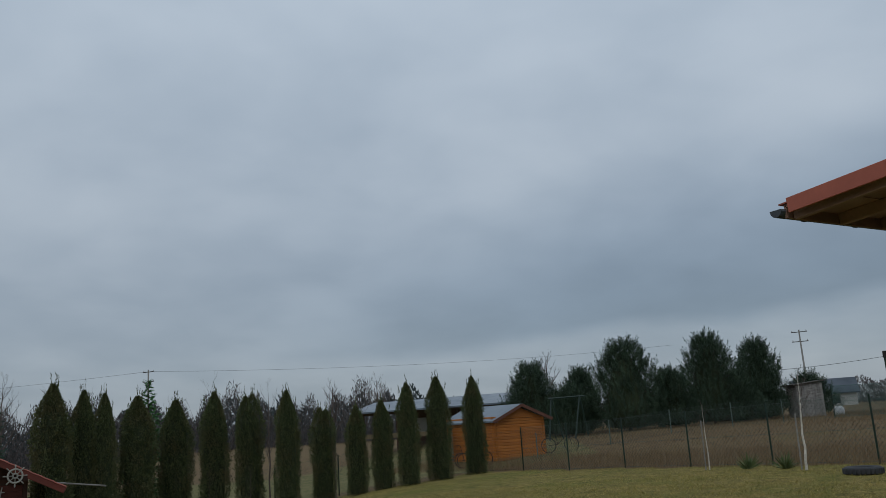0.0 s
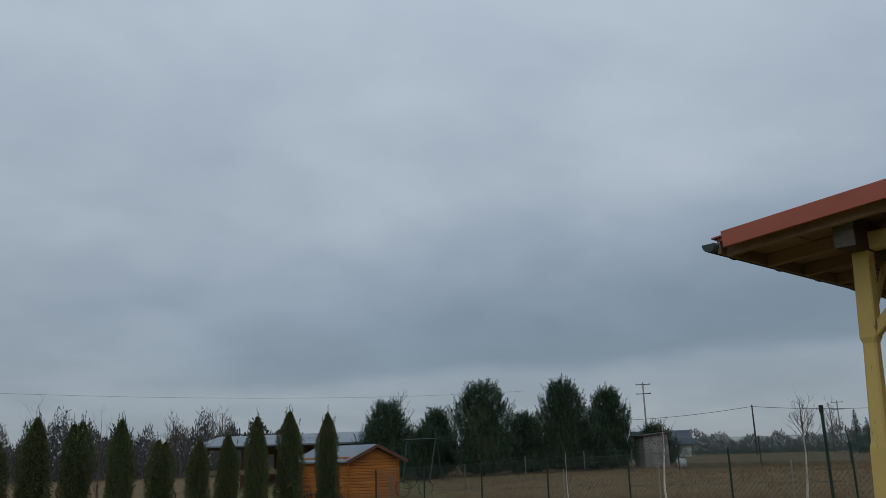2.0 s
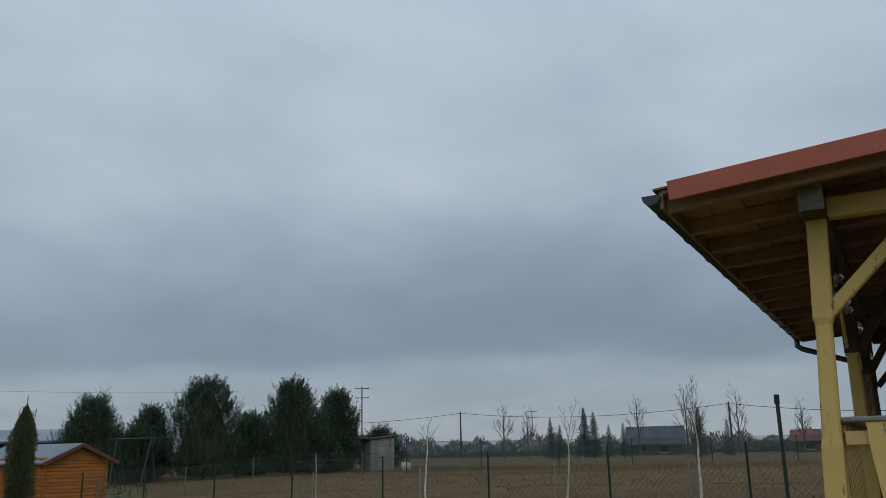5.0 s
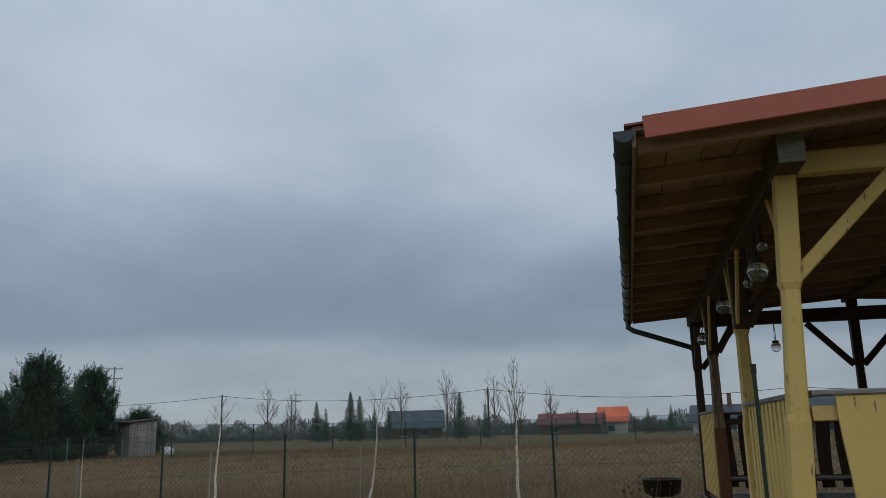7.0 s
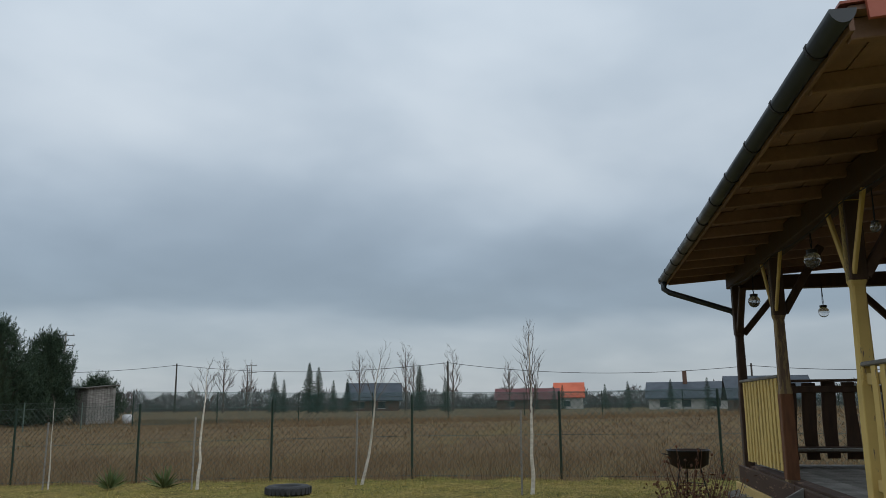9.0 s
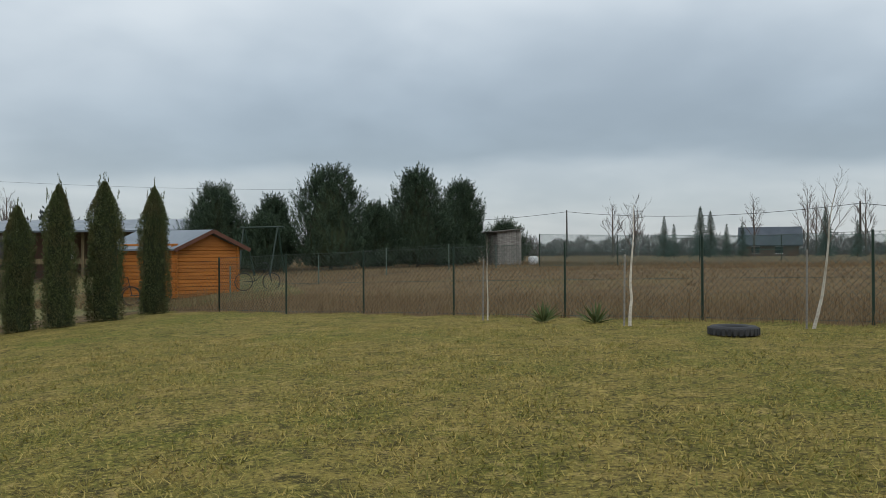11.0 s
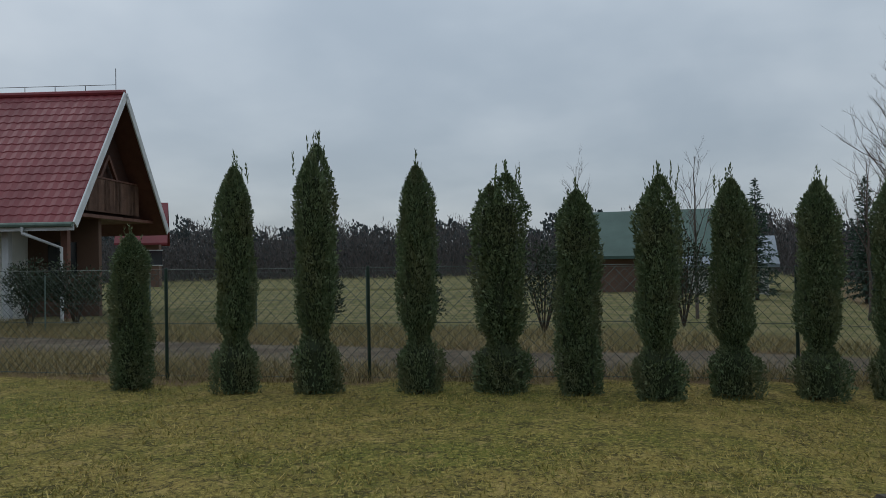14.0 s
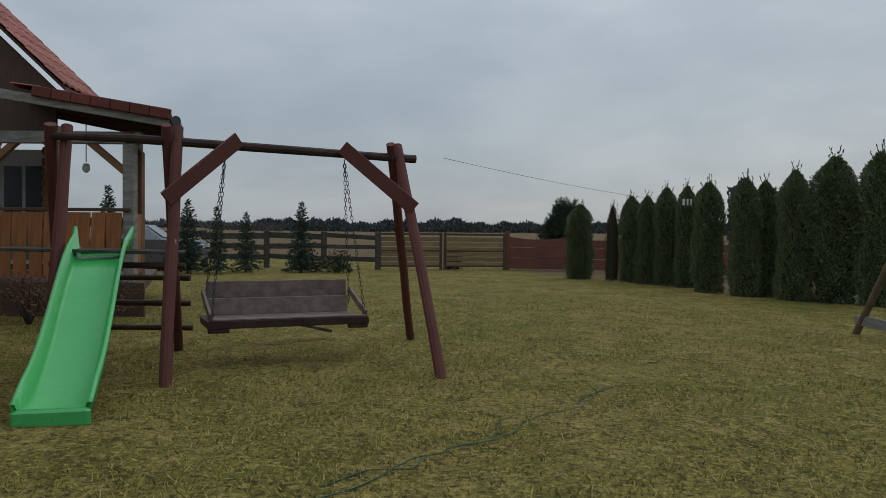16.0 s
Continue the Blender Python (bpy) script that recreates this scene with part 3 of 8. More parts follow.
# ---- plants ----
def thuja_mesh(seed, h=3.4, w=0.85, n=22000, twins=1, waist=0.0, mat=None, taper=0.8, blunt=1.5):
    """Crown of a columnar thuja: shaded heart and thousands of upright sprays."""
    rng = np.random.default_rng(seed)
    tops = [(0.0, 0.0, 1.0)] if twins == 1 else [(-0.11, 0.03, 1.0), (0.12, -0.04, rng.uniform(0.92, 0.99))]

    def radius(u):
        k = np.clip((u - taper) / (1 - taper), 0, 1)
        r = np.where(u < 0.12, 0.90 + 0.8 * u, 1.0 - 0.16 * np.clip(u - 0.3, 0, 1)) * (1.0 - 0.95 * k ** blunt)
        if waist:
            r = r * (1 - waist * np.exp(-((u - 0.25) / 0.055) ** 2)) * np.where(u < 0.19, 1.24, 1.0)
        return r * w * 0.5

    pos, way = [], []
    for cx, cy, k in tops:
        m = n // len(tops)
        u = rng.random(m) ** 0.9
        a = rng.uniform(0, 2 * np.pi, m)
        lump = 1 + 0.17 * np.sin(3 * a + 9 * u + seed) + 0.10 * np.sin(5 * a - 17 * u + 2 * seed) + 0.08 * np.sin(11 * a + 47 * u + seed) + rng.normal(0, 0.08, m)
        r = radius(u) * lump * (0.86 if twins > 1 else 1) * rng.uniform(0.82, 1.03, m)
        bulge = np.clip((u - 0.3) / 0.5, 0, 1)
        pos.append(np.column_stack([np.cos(a) * r + cx * bulge, np.sin(a) * r + cy * bulge, u * h * k * 0.985 - 0.03]))
        way.append(np.column_stack([np.cos(a) * 0.8, np.sin(a) * 0.8, 0.55 + rng.normal(0, 0.3, m)]) + rng.normal(0, 0.45, (m, 3)))
    pos, way = np.concatenate(pos), np.concatenate(way)
    kites = [sprays(rng, pos, way, 0.060, 0.025)]
    for cx, cy, k in tops:
        for j in range(12):
            lead = j < 3
            sp = 0.05 if lead else 0.16
            p0 = np.array([cx + rng.normal(0, sp) * w, cy + rng.normal(0, sp) * w, h * k * (0.93 if lead else rng.uniform(0.82, 0.92))])
            u = np.linspace(0, 1, 16)
            line = p0 + np.column_stack([u * rng.normal(0, 0.04), u * rng.normal(0, 0.04), u * h * (rng.uniform(0.08, 0.13) if lead else rng.uniform(0.06, 0.11))])
            kites.append(sprays(rng, line, rng.normal(0, 0.35, (16, 3)) + [0, 0, 1], 0.065, 0.030))
    return tri_mesh("crown", np.concatenate(kites), mat or M_ARB, 4)


def thuja_core(seed, h, w, twins=1, waist=0.0, taper=0.8, blunt=1.5):
    prof = [(0.02, 0.02)]
    for i in range(19):
        u = 0.02 + 0.95 * i / 18
        r = (0.86 + 0.6 * min(u, 0.12)) * (1 - 0.16 * max(0, u - 0.3)) * (1 - 0.95 * max(0, (u - taper) / (1 - taper)) ** blunt)
        if waist:
            r *= (1 - waist * math.exp(-((u - 0.25) / 0.055) ** 2)) * (1.24 if u < 0.19 else 1.0)
        prof.append((0.425 * w * r * (0.92 if twins > 1 else 1), u * 0.97 * h))
        if twins > 1 and u > 0.84:
            break
    return Shape().lathe((0, 0, 0), prof + [(0.01, prof[-1][1] + 0.01)], 14, True, 0.22, seed)


def thuja(seed, label, group, h=3.4, w=0.85, twins=1, waist=0.0, mat=None, n=22000, taper=0.72, blunt=1.5):
    t = thing("thuja", (0, 0, 0), label, "tree", group)
    part("trunk", Shape().tube([(0, 0, -0.05), (0.01, 0, 0.35 * h)], [0.055, 0.04], 8), M_BARK, t)
    c = part("crown", thuja_mesh(seed, h, w, n, twins, waist, mat, taper, blunt), None, t)
    # Filler core behind the sprays, its dark colour painting the crown's inner shade.
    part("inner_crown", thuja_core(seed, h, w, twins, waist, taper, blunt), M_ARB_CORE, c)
    return t


def put_tree(proto, x, y, sx, sz, turn):
    m = Matrix.LocRotScale((x, y, hz(x, y)), Euler((0, 0, radians(turn))), (sx, sx, sz))
    return copy_thing(proto, m)


def plant_row(protos, rows, h0, w0, seed=0, slim=0.82):
    rr = random.Random(seed)
    for x, y, h, w, k in rows:
        p = protos[k]
        put_tree(p, x, y, slim * w / w0, h / h0, rr.uniform(0, 360))


NORTH = "thuja row along the northern boundary"
north = [thuja(11, "tall dark columnar thuja in the northern row", NORTH), thuja(12, "slim dark columnar thuja in the northern row", NORTH),
         thuja(13, "twin-topped dark thuja in the northern row", NORTH, twins=2)]
plant_row(north, [(-12.33, 25.34, 4.87, 1.25, 0), (-11.84, 26.36, 4.7, 0.95, 1), (-11.3, 26.65, 4.58, 0.86, 0), (-10.6, 27.56, 4.46, 1.28, 1), (-9.77, 28.88, 4.32, 1.2, 0), (-8.59, 29.35, 4.44, 1.05, 1),
                  (-7.39, 29.49, 4.17, 1.12, 2), (-5.92, 28.7, 3.95, 0.9, 0), (-4.72, 28.8, 3.14, 0.98, 2), (-3.61, 29.01, 3.02, 0.78, 1), (-2.74, 29.24, 3.06, 0.78, 0), (-1.85, 29.3, 3.52, 0.8, 1),
                  (-0.81, 30.36, 3.67, 0.96, 0), (0.52, 32.33, 3.69, 0.9, 1)], 3.4, 0.85, 1)
WEST = "thuja row along the western boundary"
west = [thuja(21, "green columnar thuja with a bushy foot", WEST, 2.8, 0.7, waist=0.5, mat=M_ARB_W, taper=0.8, blunt=1.9), thuja(22, "twin-topped green thuja with a bushy foot", WEST, 2.8, 0.7, 2, 0.42, M_ARB_W, taper=0.8, blunt=1.9),
        thuja(23, "dense green thuja closing the western hedge", WEST, 2.8, 0.7, mat=M_ARB_W, taper=0.8, blunt=1.9)]
plant_row(west, [(-10.39, 0.69, 2.0, 0.66, 2), (-10.5, 2.2, 2.8, 0.62, 0), (-10.85, 3.12, 3.08, 0.72, 1), (-11.35, 4.25, 2.8, 0.63, 0), (-11.65, 5.21, 2.69, 0.86, 1), (-11.76, 6.14, 2.45, 0.7, 2), (-11.75, 7.06, 2.6, 0.72, 1),
                 (-12.4, 7.85, 2.61, 0.68, 0), (-12.85, 8.81, 2.63, 0.68, 0), (-13.3, 9.65, 2.8, 0.66, 1), (-13.8, 10.49, 2.76, 0.72, 0), (-14.36, 11.36, 3.04, 0.76, 1), (-14.8, 12.2, 3.17, 0.72, 0),
                 (-15.57, 13.22, 3.25, 0.8, 2), (-16.1, 13.95, 3.4, 0.8, 2), (-16.6, 14.74, 3.55, 0.82, 2), (-17.15, 15.6, 3.7, 0.85, 2), (-17.7, 16.5, 3.85, 0.86, 2)], 2.8, 0.7, 2, 0.66)
SOUTH = "clipped thuja hedge by the southern fence"
plant_row([tagged(thuja(31, "dense thuja in the southern hedge", SOUTH, 2.6, 0.75, mat=M_ARB_W, taper=0.80, blunt=1.9), "")], [(1.3, -14.27, 2.12, 0.74, 0), (-0.16, -13.7, 2.33, 0.62, 0), (-0.6, -13.5, 2.34, 0.6, 0), (-1.1, -13.3, 2.56, 0.64, 0),
          (-1.62, -13.0, 2.6, 0.58, 0), (-2.14, -11.7, 2.63, 0.74, 0), (-2.95, -11.2, 2.72, 0.72, 0), (-3.37, -11.45, 2.67, 0.66, 0), (-3.95, -10.8, 2.89, 0.74, 0), (-4.74, -10.8, 3.2, 1.05, 0), (-5.55, -10.4, 3.27, 0.85, 0)], 2.6, 0.75, 3, 0.84)
plant_row([thuja(32, "withered red-brown thuja in the southern hedge", SOUTH, 2.6, 0.75, mat=M_RED_ARB, n=3500)], [(0.36, -14.0, 2.09, 0.46, 0)], 2.6, 0.75, 4)
plant_row([thuja(33, "golden-leaved thuja beside the hedge", "golden thujas", 2.8, 0.7, mat=M_YELLOW_ARB, n=4200)], [(-16.67, 16.57, 3.05, 0.66, 0), (-16.77, 17.27, 2.7, 0.76, 0)], 2.8, 0.7, 5)
plant_row([thuja(34, "slim dark thuja behind the garden shed", "thujas behind the shed")], [(-17.2, 21.2, 4.6, 0.95, 0), (-16.5, 23.1, 4.5, 1.0, 0)], 3.4, 0.85, 6)
for proto in [o for o in bpy.data.objects if o.parent is None and o.name.startswith("thuja") and o.matrix_basis.translation.length == 0]:
    for o in (*proto.children_recursive, proto):
        bpy.data.objects.remove(o)


def pine(x, y, h, w, seed, label, n=1500, group="", bare=0.0, cand=0.30, mat=None, cone=0.7, needle=0.14):
    """Pine: trunk, rising limbs in whorls, a shaded heart, and bottle-brush needle tufts that stand up like candles on every limb."""
    rng = np.random.default_rng(seed)
    z0 = hz(x, y)
    t = thing("pine", (x, y, z0), label, "tree", group)
    top = h - 0.9 * cand
    part("trunk", Shape().tube([(x, y, z0 - 0.1), (x + 0.05, y, z0 + 0.5 * h), (x, y, z0 + 0.97 * top)], [0.021 * h, 0.012 * h, 0.01], 8), M_BARK, t)
    ph = rng.uniform(0, 6.28, 4)

    def radius(u, a):
        base = (1 - u) ** cone * np.minimum(1.0, 0.62 + 1.9 * u)
        lump = 1 + 0.14 * np.sin(2 * a + 5 * u + ph[0]) + 0.13 * np.sin(3 * a - 13 * u + ph[1]) + 0.11 * np.sin(5 * a + 19 * u + ph[2])
        return np.maximum(0.05, 0.5 * w * base * lump)

    limb = Shape()
    nl = int(60 + 16 * h)
    pos, way = [], []
    for i in range(nl):
        u, a = bare + (0.97 - bare) * ((i + rng.random()) / nl) ** 1.1, i * 2.4 + rng.uniform(-0.3, 0.3)
        r = float(radius(u, a)) * rng.uniform(0.62, 0.92)
        b = np.array([x, y, z0 + max(0.04, u - 0.10) * top])
        e = np.array([x + math.cos(a) * r, y + math.sin(a) * r, z0 + u * top + 0.10 * r])
        mid = (b + e) / 2 - (0, 0, 0.08 * r)
        limb.tube([b, mid, e], [0.006 * h, 0.004 * h, 0.006], 4, False)
    u = bare + (0.98 - bare) * rng.random(n) ** 1.05
    a = rng.uniform(0, 2 * np.pi, n)
    r = radius(u, a) * (1.02 - 0.48 * rng.random(n) ** 1.2)
    pos.append(np.column_stack([x + np.cos(a) * r, y + np.sin(a) * r, z0 + u * top + rng.normal(0, 0.06, n)]))
    way.append(np.column_stack([np.cos(a) * 0.38, np.sin(a) * 0.38, np.full(n, 1.0)]) + rng.normal(0, 0.13, (n, 3)))
    k = 9
    pos.append(np.column_stack([x + rng.normal(0, 0.03 * w, k), y + rng.normal(0, 0.03 * w, k), z0 + top * rng.uniform(0.93, 1.0, k)]))
    way.append(rng.normal(0, 0.14, (k, 3)) + [0, 0, 1])
    part("limb_whorl", limb, M_BARK, t)
    # Dark filler core: the shade behind the needles is painted into its colour.
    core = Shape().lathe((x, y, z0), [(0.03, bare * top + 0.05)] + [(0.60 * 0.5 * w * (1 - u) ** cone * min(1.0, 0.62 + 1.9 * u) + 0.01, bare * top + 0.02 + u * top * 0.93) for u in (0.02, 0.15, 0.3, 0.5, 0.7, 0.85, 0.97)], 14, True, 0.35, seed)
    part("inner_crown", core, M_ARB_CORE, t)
    p, d = np.concatenate(pos), unit(np.concatenate(way))
    m, nt = (60 if mat else 26), len(p)
    s = np.tile(np.linspace(0, 1, m), nt)
    cl = np.repeat(cand * rng.uniform(0.5, 1.7, nt), m)
    dd = np.repeat(d, m, 0)
    pp = np.repeat(p, m, 0) + dd * (s * cl)[:, None]
    rad = unit(np.cross(dd, rng.normal(size=(len(pp), 3))))
    lean = np.where(s > 0.85, 1.7, 0.7)[:, None]
    part("crown", tri_mesh("crown", sprays(rng, pp, rad * 0.8 + dd * lean, needle, needle * (0.085 if mat else 0.2)), mat or M_PINE, 4), None, t)
    return t


def spruce(x, y, h, w, seed, label, group="", mat=None, dens=1.0):
    rng = np.random.default_rng(seed)
    z0 = hz(x, y)
    t = thing("spruce", (x, y, z0), label, "tree", group)
    part("trunk", Shape().tube([(x, y, z0 - 0.1), (x, y, z0 + h)], [0.018 * h, 0.004], 6), M_BARK, t)
    pos, way = [], []
    nl = int(60 + h * 14)
    limbs = Shape()
    for i in range(nl):
        u = 0.06 + 0.92 * (i + rng.random()) / nl
        a = i * 2.4
        ln = max(0.05, w * 0.5 * (1 - u) ** 0.9 * rng.uniform(0.75, 1.2))
        k = max(4, int(dens * 60 * ln))
        s = rng.random(k)
        b = np.array([x, y, z0 + u * h])
        e = np.array([math.cos(a) * ln, math.sin(a) * ln, ln * (-0.25 + 0.7 * u)])
        limbs.tube([b, b + e], [0.006 * h * 0.3, 0.003], 3, False)
        pos.append(b + e * s[:, None])
        way.append(np.tile(e / ln, (k, 1)) * 0.8 + rng.normal(0, 0.45, (k, 3)))
    for j in range(5):
        pos.append(np.array([[x, y, z0 + h * (0.94 + 0.012 * j)]] * 5))
        way.append(rng.normal(0, 0.4, (5, 3)) + [0, 0, 0.6])
    part("limb_whorl", limbs, M_BARK, t)
    part("crown", tri_mesh("crown", sprays(rng, np.concatenate(pos), np.concatenate(way), 0.04 * h * 0.6 + 0.05, 0.018 * h * 0.4 + 0.012, 0.1), mat or M_SPRUCE, 4), None, t)
    return t


def bare_tree(name, x, y, h, seed, label, mat, trunk_r=0.05, spread=0.45, first=0.3, levels=3, kids=9, group="", lean=(0, 0), rise=0.9, twig_mat=None, bow=0.0):
    """A leafless tree: tapered stem, limbs and twigs."""
    rr = random.Random(seed)
    z0 = hz(x, y)
    t = thing(name, (x, y, z0), label, "tree", group)
    stem = Shape()
    pts = [Vector((x + lean[0] * u + bow * math.sin(5 * u) * 0.5 + rr.uniform(-1, 1) * 0.008 * h, y + lean[1] * u + rr.uniform(-1, 1) * 0.008 * h, z0 - 0.05 + (h * u))) for u in [i / 8 for i in range(9)]]
    stem.tube(pts, [trunk_r * (1 - 0.85 * i / 8) for i in range(9)], 7)
    part("trunk", stem, mat, t)
    tw = Shape()

    def grow(p, d, ln, r, lev):
        q1 = p + d * ln * 0.5 + Vector((rr.uniform(-1, 1), rr.uniform(-1, 1), rr.uniform(-0.3, 1))) * ln * 0.06
        q2 = q1 + (d + Vector((rr.uniform(-1, 1), rr.uniform(-1, 1), rr.uniform(0, 1))) * 0.25).normalized() * ln * 0.5
        tw.tube([p, q1, q2], [r, r * 0.7, r * 0.3], 3 if lev else 4, False)
        if lev < levels - 1:
            for j in range(4 if lev == 0 else 3):
                f = rr.uniform(0.3, 1)
                b = p.lerp(q1, f * 2) if f < 0.5 else q1.lerp(q2, f * 2 - 1)
                nd = (d + Vector((rr.uniform(-1, 1), rr.uniform(-1, 1), rr.uniform(-0.2, 0.8))) * 0.75).normalized()
                grow(b, nd, ln * rr.uniform(0.35, 0.6), r * 0.55, lev + 1)

    for i in range(kids):
        u = first + (0.98 - first) * i / max(1, kids - 1)
        k = min(7, int(u * 8))
        p = pts[k].lerp(pts[k + 1], u * 8 - k)
        a = i * 2.4 + rr.uniform(-0.4, 0.4)
        d = Vector((math.cos(a) * spread, math.sin(a) * spread, rise)).normalized()
        grow(p, d, h * (1 - 0.72 * u) * rr.uniform(0.3, 0.45), max(0.004, trunk_r * (1 - 0.85 * u) * 0.5), 0)
    part("twig_crown", tw, twig_mat or M_TWIG, t)
    return t


def bush(name, x, y, r, h, seed, label, mat, n=2600, stems=True, group="", size=0.09, flat=0.5):
    rng = np.random.default_rng(seed)
    z0 = hz(x, y)
    t = thing(name, (x, y, z0), label, "shrub", group)
    if stems:
        s = Shape()
        for i in range(9):
            a = i * 2.4
            s.tube([(x, y, z0 - 0.03), (x + math.cos(a) * r * 0.35, y + math.sin(a) * r * 0.35, z0 + h * 0.5), (x + math.cos(a) * r * 0.7, y + math.sin(a) * r * 0.7, z0 + h * 0.9)], [0.018, 0.012, 0.004], 4, False)
        part("stem_clump", s, M_BARK, t)
    cl = rng.normal(0, 1, (26, 3))
    cl = unit(cl) * rng.uniform(0.35, 0.85, (26, 1))
    p = cl[rng.integers(0, 26, n)] + rng.normal(0, 0.17, (n, 3))
    lo = 0.22 if stems else 0.0
    pos = np.column_stack([x + p[:, 0] * r, y + p[:, 1] * r, z0 + lo * h + np.abs(p[:, 2] + (0.9 if stems else 0)) * h * (0.42 if stems else 0.75)])
    way = np.column_stack([p[:, 0], p[:, 1], np.full(n, flat)]) + rng.normal(0, 0.4, (n, 3))
    part("foliage", tri_mesh("foliage", sprays(rng, pos, way, size, size * 0.4), mat, 4), None, t)
    return t


# ---- open garden pavilion on a deck ----
def wavy_slat(w, h, thick, seed, amp=0.018):
    """An upright board with one or both edges left wavy. Stands on the origin, face along x."""
    rr = random.Random(seed)
    n = 9
    ph = rr.uniform(0, 6), rr.uniform(0, 6)
    left = [(-w / 2 + amp * math.sin(ph[0] + 4.2 * i / n) - amp * 0.5, h * i / n) for i in range(n + 1)]
    right = [(w / 2 + amp * math.sin(ph[1] + 4.8 * i / n), h * i / n) for i in range(n, -1, -1)]
    s = Shape()
    for (xl, z), (xr, _) in zip(left, right[::-1]):
        s.v += [(xl, -thick / 2, z), (xr, -thick / 2, z), (xr, thick / 2, z), (xl, thick / 2, z)]
    s.f = [(k * 4 + i, k * 4 + (i + 1) % 4, k * 4 + 4 + (i + 1) % 4, k * 4 + 4 + i) for k in range(n) for i in range(4)]
    s.f += [(3, 2, 1, 0), (n * 4, n * 4 + 1, n * 4 + 2, n * 4 + 3)]
    return s


def build_pavilion():
    g = thing("garden_pavilion", (3.475, 6.453, 0), "yellow-painted timber pavilion with brown roof boards and a deck", "pavilion", rz=31.46)
    DECK, RAIL, PL0, PL1 = 0.60, 1.62, 2.80, 3.00
    under = lambda y: 2.985 + 0.07 * (0.73 - max(y, -2.0)) - (0.07 * (-2.0 - y) if y < -2.0 else 0)
    xs = (0.0, 2.30, 4.70, 6.79)
    # deck and its edge
    for i in range(29):
        part("deck_board", Shape().box((3.4, -0.06 - i * 0.138, DECK - 0.016), (7.0, 0.132, 0.03), ch=0.004), M_GREY_WOOD if i else M_RIM, g)
    for x0, x1 in ((-0.1, 2.55), (2.55, 4.25), (4.25, 6.95)):
        part("rim_board", Shape().box(((x0 + x1) / 2, 0.075, 0.49), (x1 - x0 - 0.01, 0.04, 0.20), ch=0.004), M_RIM, g, "dark brown flaking rim board")
    part("rim_board", Shape().box((-0.115, -2.0, 0.49), (0.04, 4.1, 0.20), ch=0.004), M_RIM, g)
    for x0, x1 in ((-0.1, 2.25), (4.15, 7.05)):
        part("base_board", Shape().box(((x0 + x1) / 2, 0.11, 0.285), (x1 - x0, 0.035, 0.20), ch=0.004), M_YELLOW_H, g, "weathered yellow base board")
    part("base_board", Shape().box((-0.15, -2.0, 0.285), (0.035, 4.2, 0.20), ch=0.004), M_YELLOW_H, g)
    for x in (0.1, 3.4, 6.7):
        for y in (-0.15, -2.0, -3.9):
            part("foundation_block", Shape().box((x, y, 0.22), (0.3, 0.3, 0.54), ch=0.02), M_CONCRETE, g)
    # posts: a thick head, a chamfered step, a slimmer shaft
    def post(x, y, mat, lean=0.0, zb=DECK - 0.2):
        s = Shape()
        # square foot, chamfered shaft tapering upwards, square head
        prof = [(zb, 0.058, 0.006), (1.46, 0.058, 0.006), (1.50, 0.053, 0.014), (2.16, 0.046, 0.014), (2.20, 0.057, 0.008), (PL0, 0.057, 0.008)]
        for z, w, c in prof:
            s.v += [(x + a, y + b + lean * (PL0 - z), z) for a, b in ((-w + c, -w), (w - c, -w), (w, -w + c), (w, w - c), (w - c, w), (-w + c, w), (-w, w - c), (-w, -w + c))]
        s.f = [(k * 8 + i, k * 8 + (i + 1) % 8, k * 8 + 8 + (i + 1) % 8, k * 8 + 8 + i) for k in range(len(prof) - 1) for i in range(8)]
        s.f += [tuple(range(7, -1, -1)), tuple(range(len(prof) * 8 - 8, len(prof) * 8))]
        return part("post", s, mat, g)
    for i, x in enumerate(xs):
        ob = post(x, 0, (M_YELLOW, M_YELLOW, M_TAN_POST, M_BROWN_WOOD)[i], 0.055 if i == 0 else 0.0)
        if i in (1, 2):
            part("post_head", Shape().box((x, -0.004, 2.5), (0.122, 0.122, 0.594), ch=0.008), M_BROWN_WOOD, ob, "dark brown post head")
        if i == 2:
            part("worn_post_foot", Shape().box((x, 0.0, 1.02), (0.122, 0.122, 0.83), ch=0.008), plain("bare_orange_wood", (0.24, 0.10, 0.045), (0.16, 0.075, 0.04), 4, 0.8, stretch=(5, 5, 1)), g)
    for x, y in ((6.79, -2.0), (6.79, -4.0), (3.4, -4.0), (0, -4.0)):
        post(x, y, M_BROWN_WOOD)
    # plates, tie beams, knee braces
    part("wall_plate", Shape().beam((-0.27, 0, (PL0 + PL1) / 2), (7.05, 0, (PL0 + PL1) / 2), 0.14, PL1 - PL0, 0.01), M_BROWN_WOOD, g, "dark brown roof plate with grey cut end")
    part("wall_plate", Shape().beam((-0.27, -4.0, (PL0 + PL1) / 2), (7.05, -4.0, (PL0 + PL1) / 2), 0.14, PL1 - PL0, 0.01), M_BROWN_WOOD, g)
    part("plate_end_cap", Shape().box((-0.275, 0, (PL0 + PL1) / 2), (0.012, 0.138, PL1 - PL0 - 0.01)), M_GREY_WOOD, g)
    part("tie_beam", Shape().beam((0, -0.07, 2.87), (0, -3.93, 2.87), 0.11, 0.13, 0.01), M_YELLOW_H, g)
    part("tie_beam", Shape().beam((6.79, -0.07, 2.84), (6.79, -3.93, 2.84), 0.14, 0.17, 0.01), M_BROWN_WOOD, g)
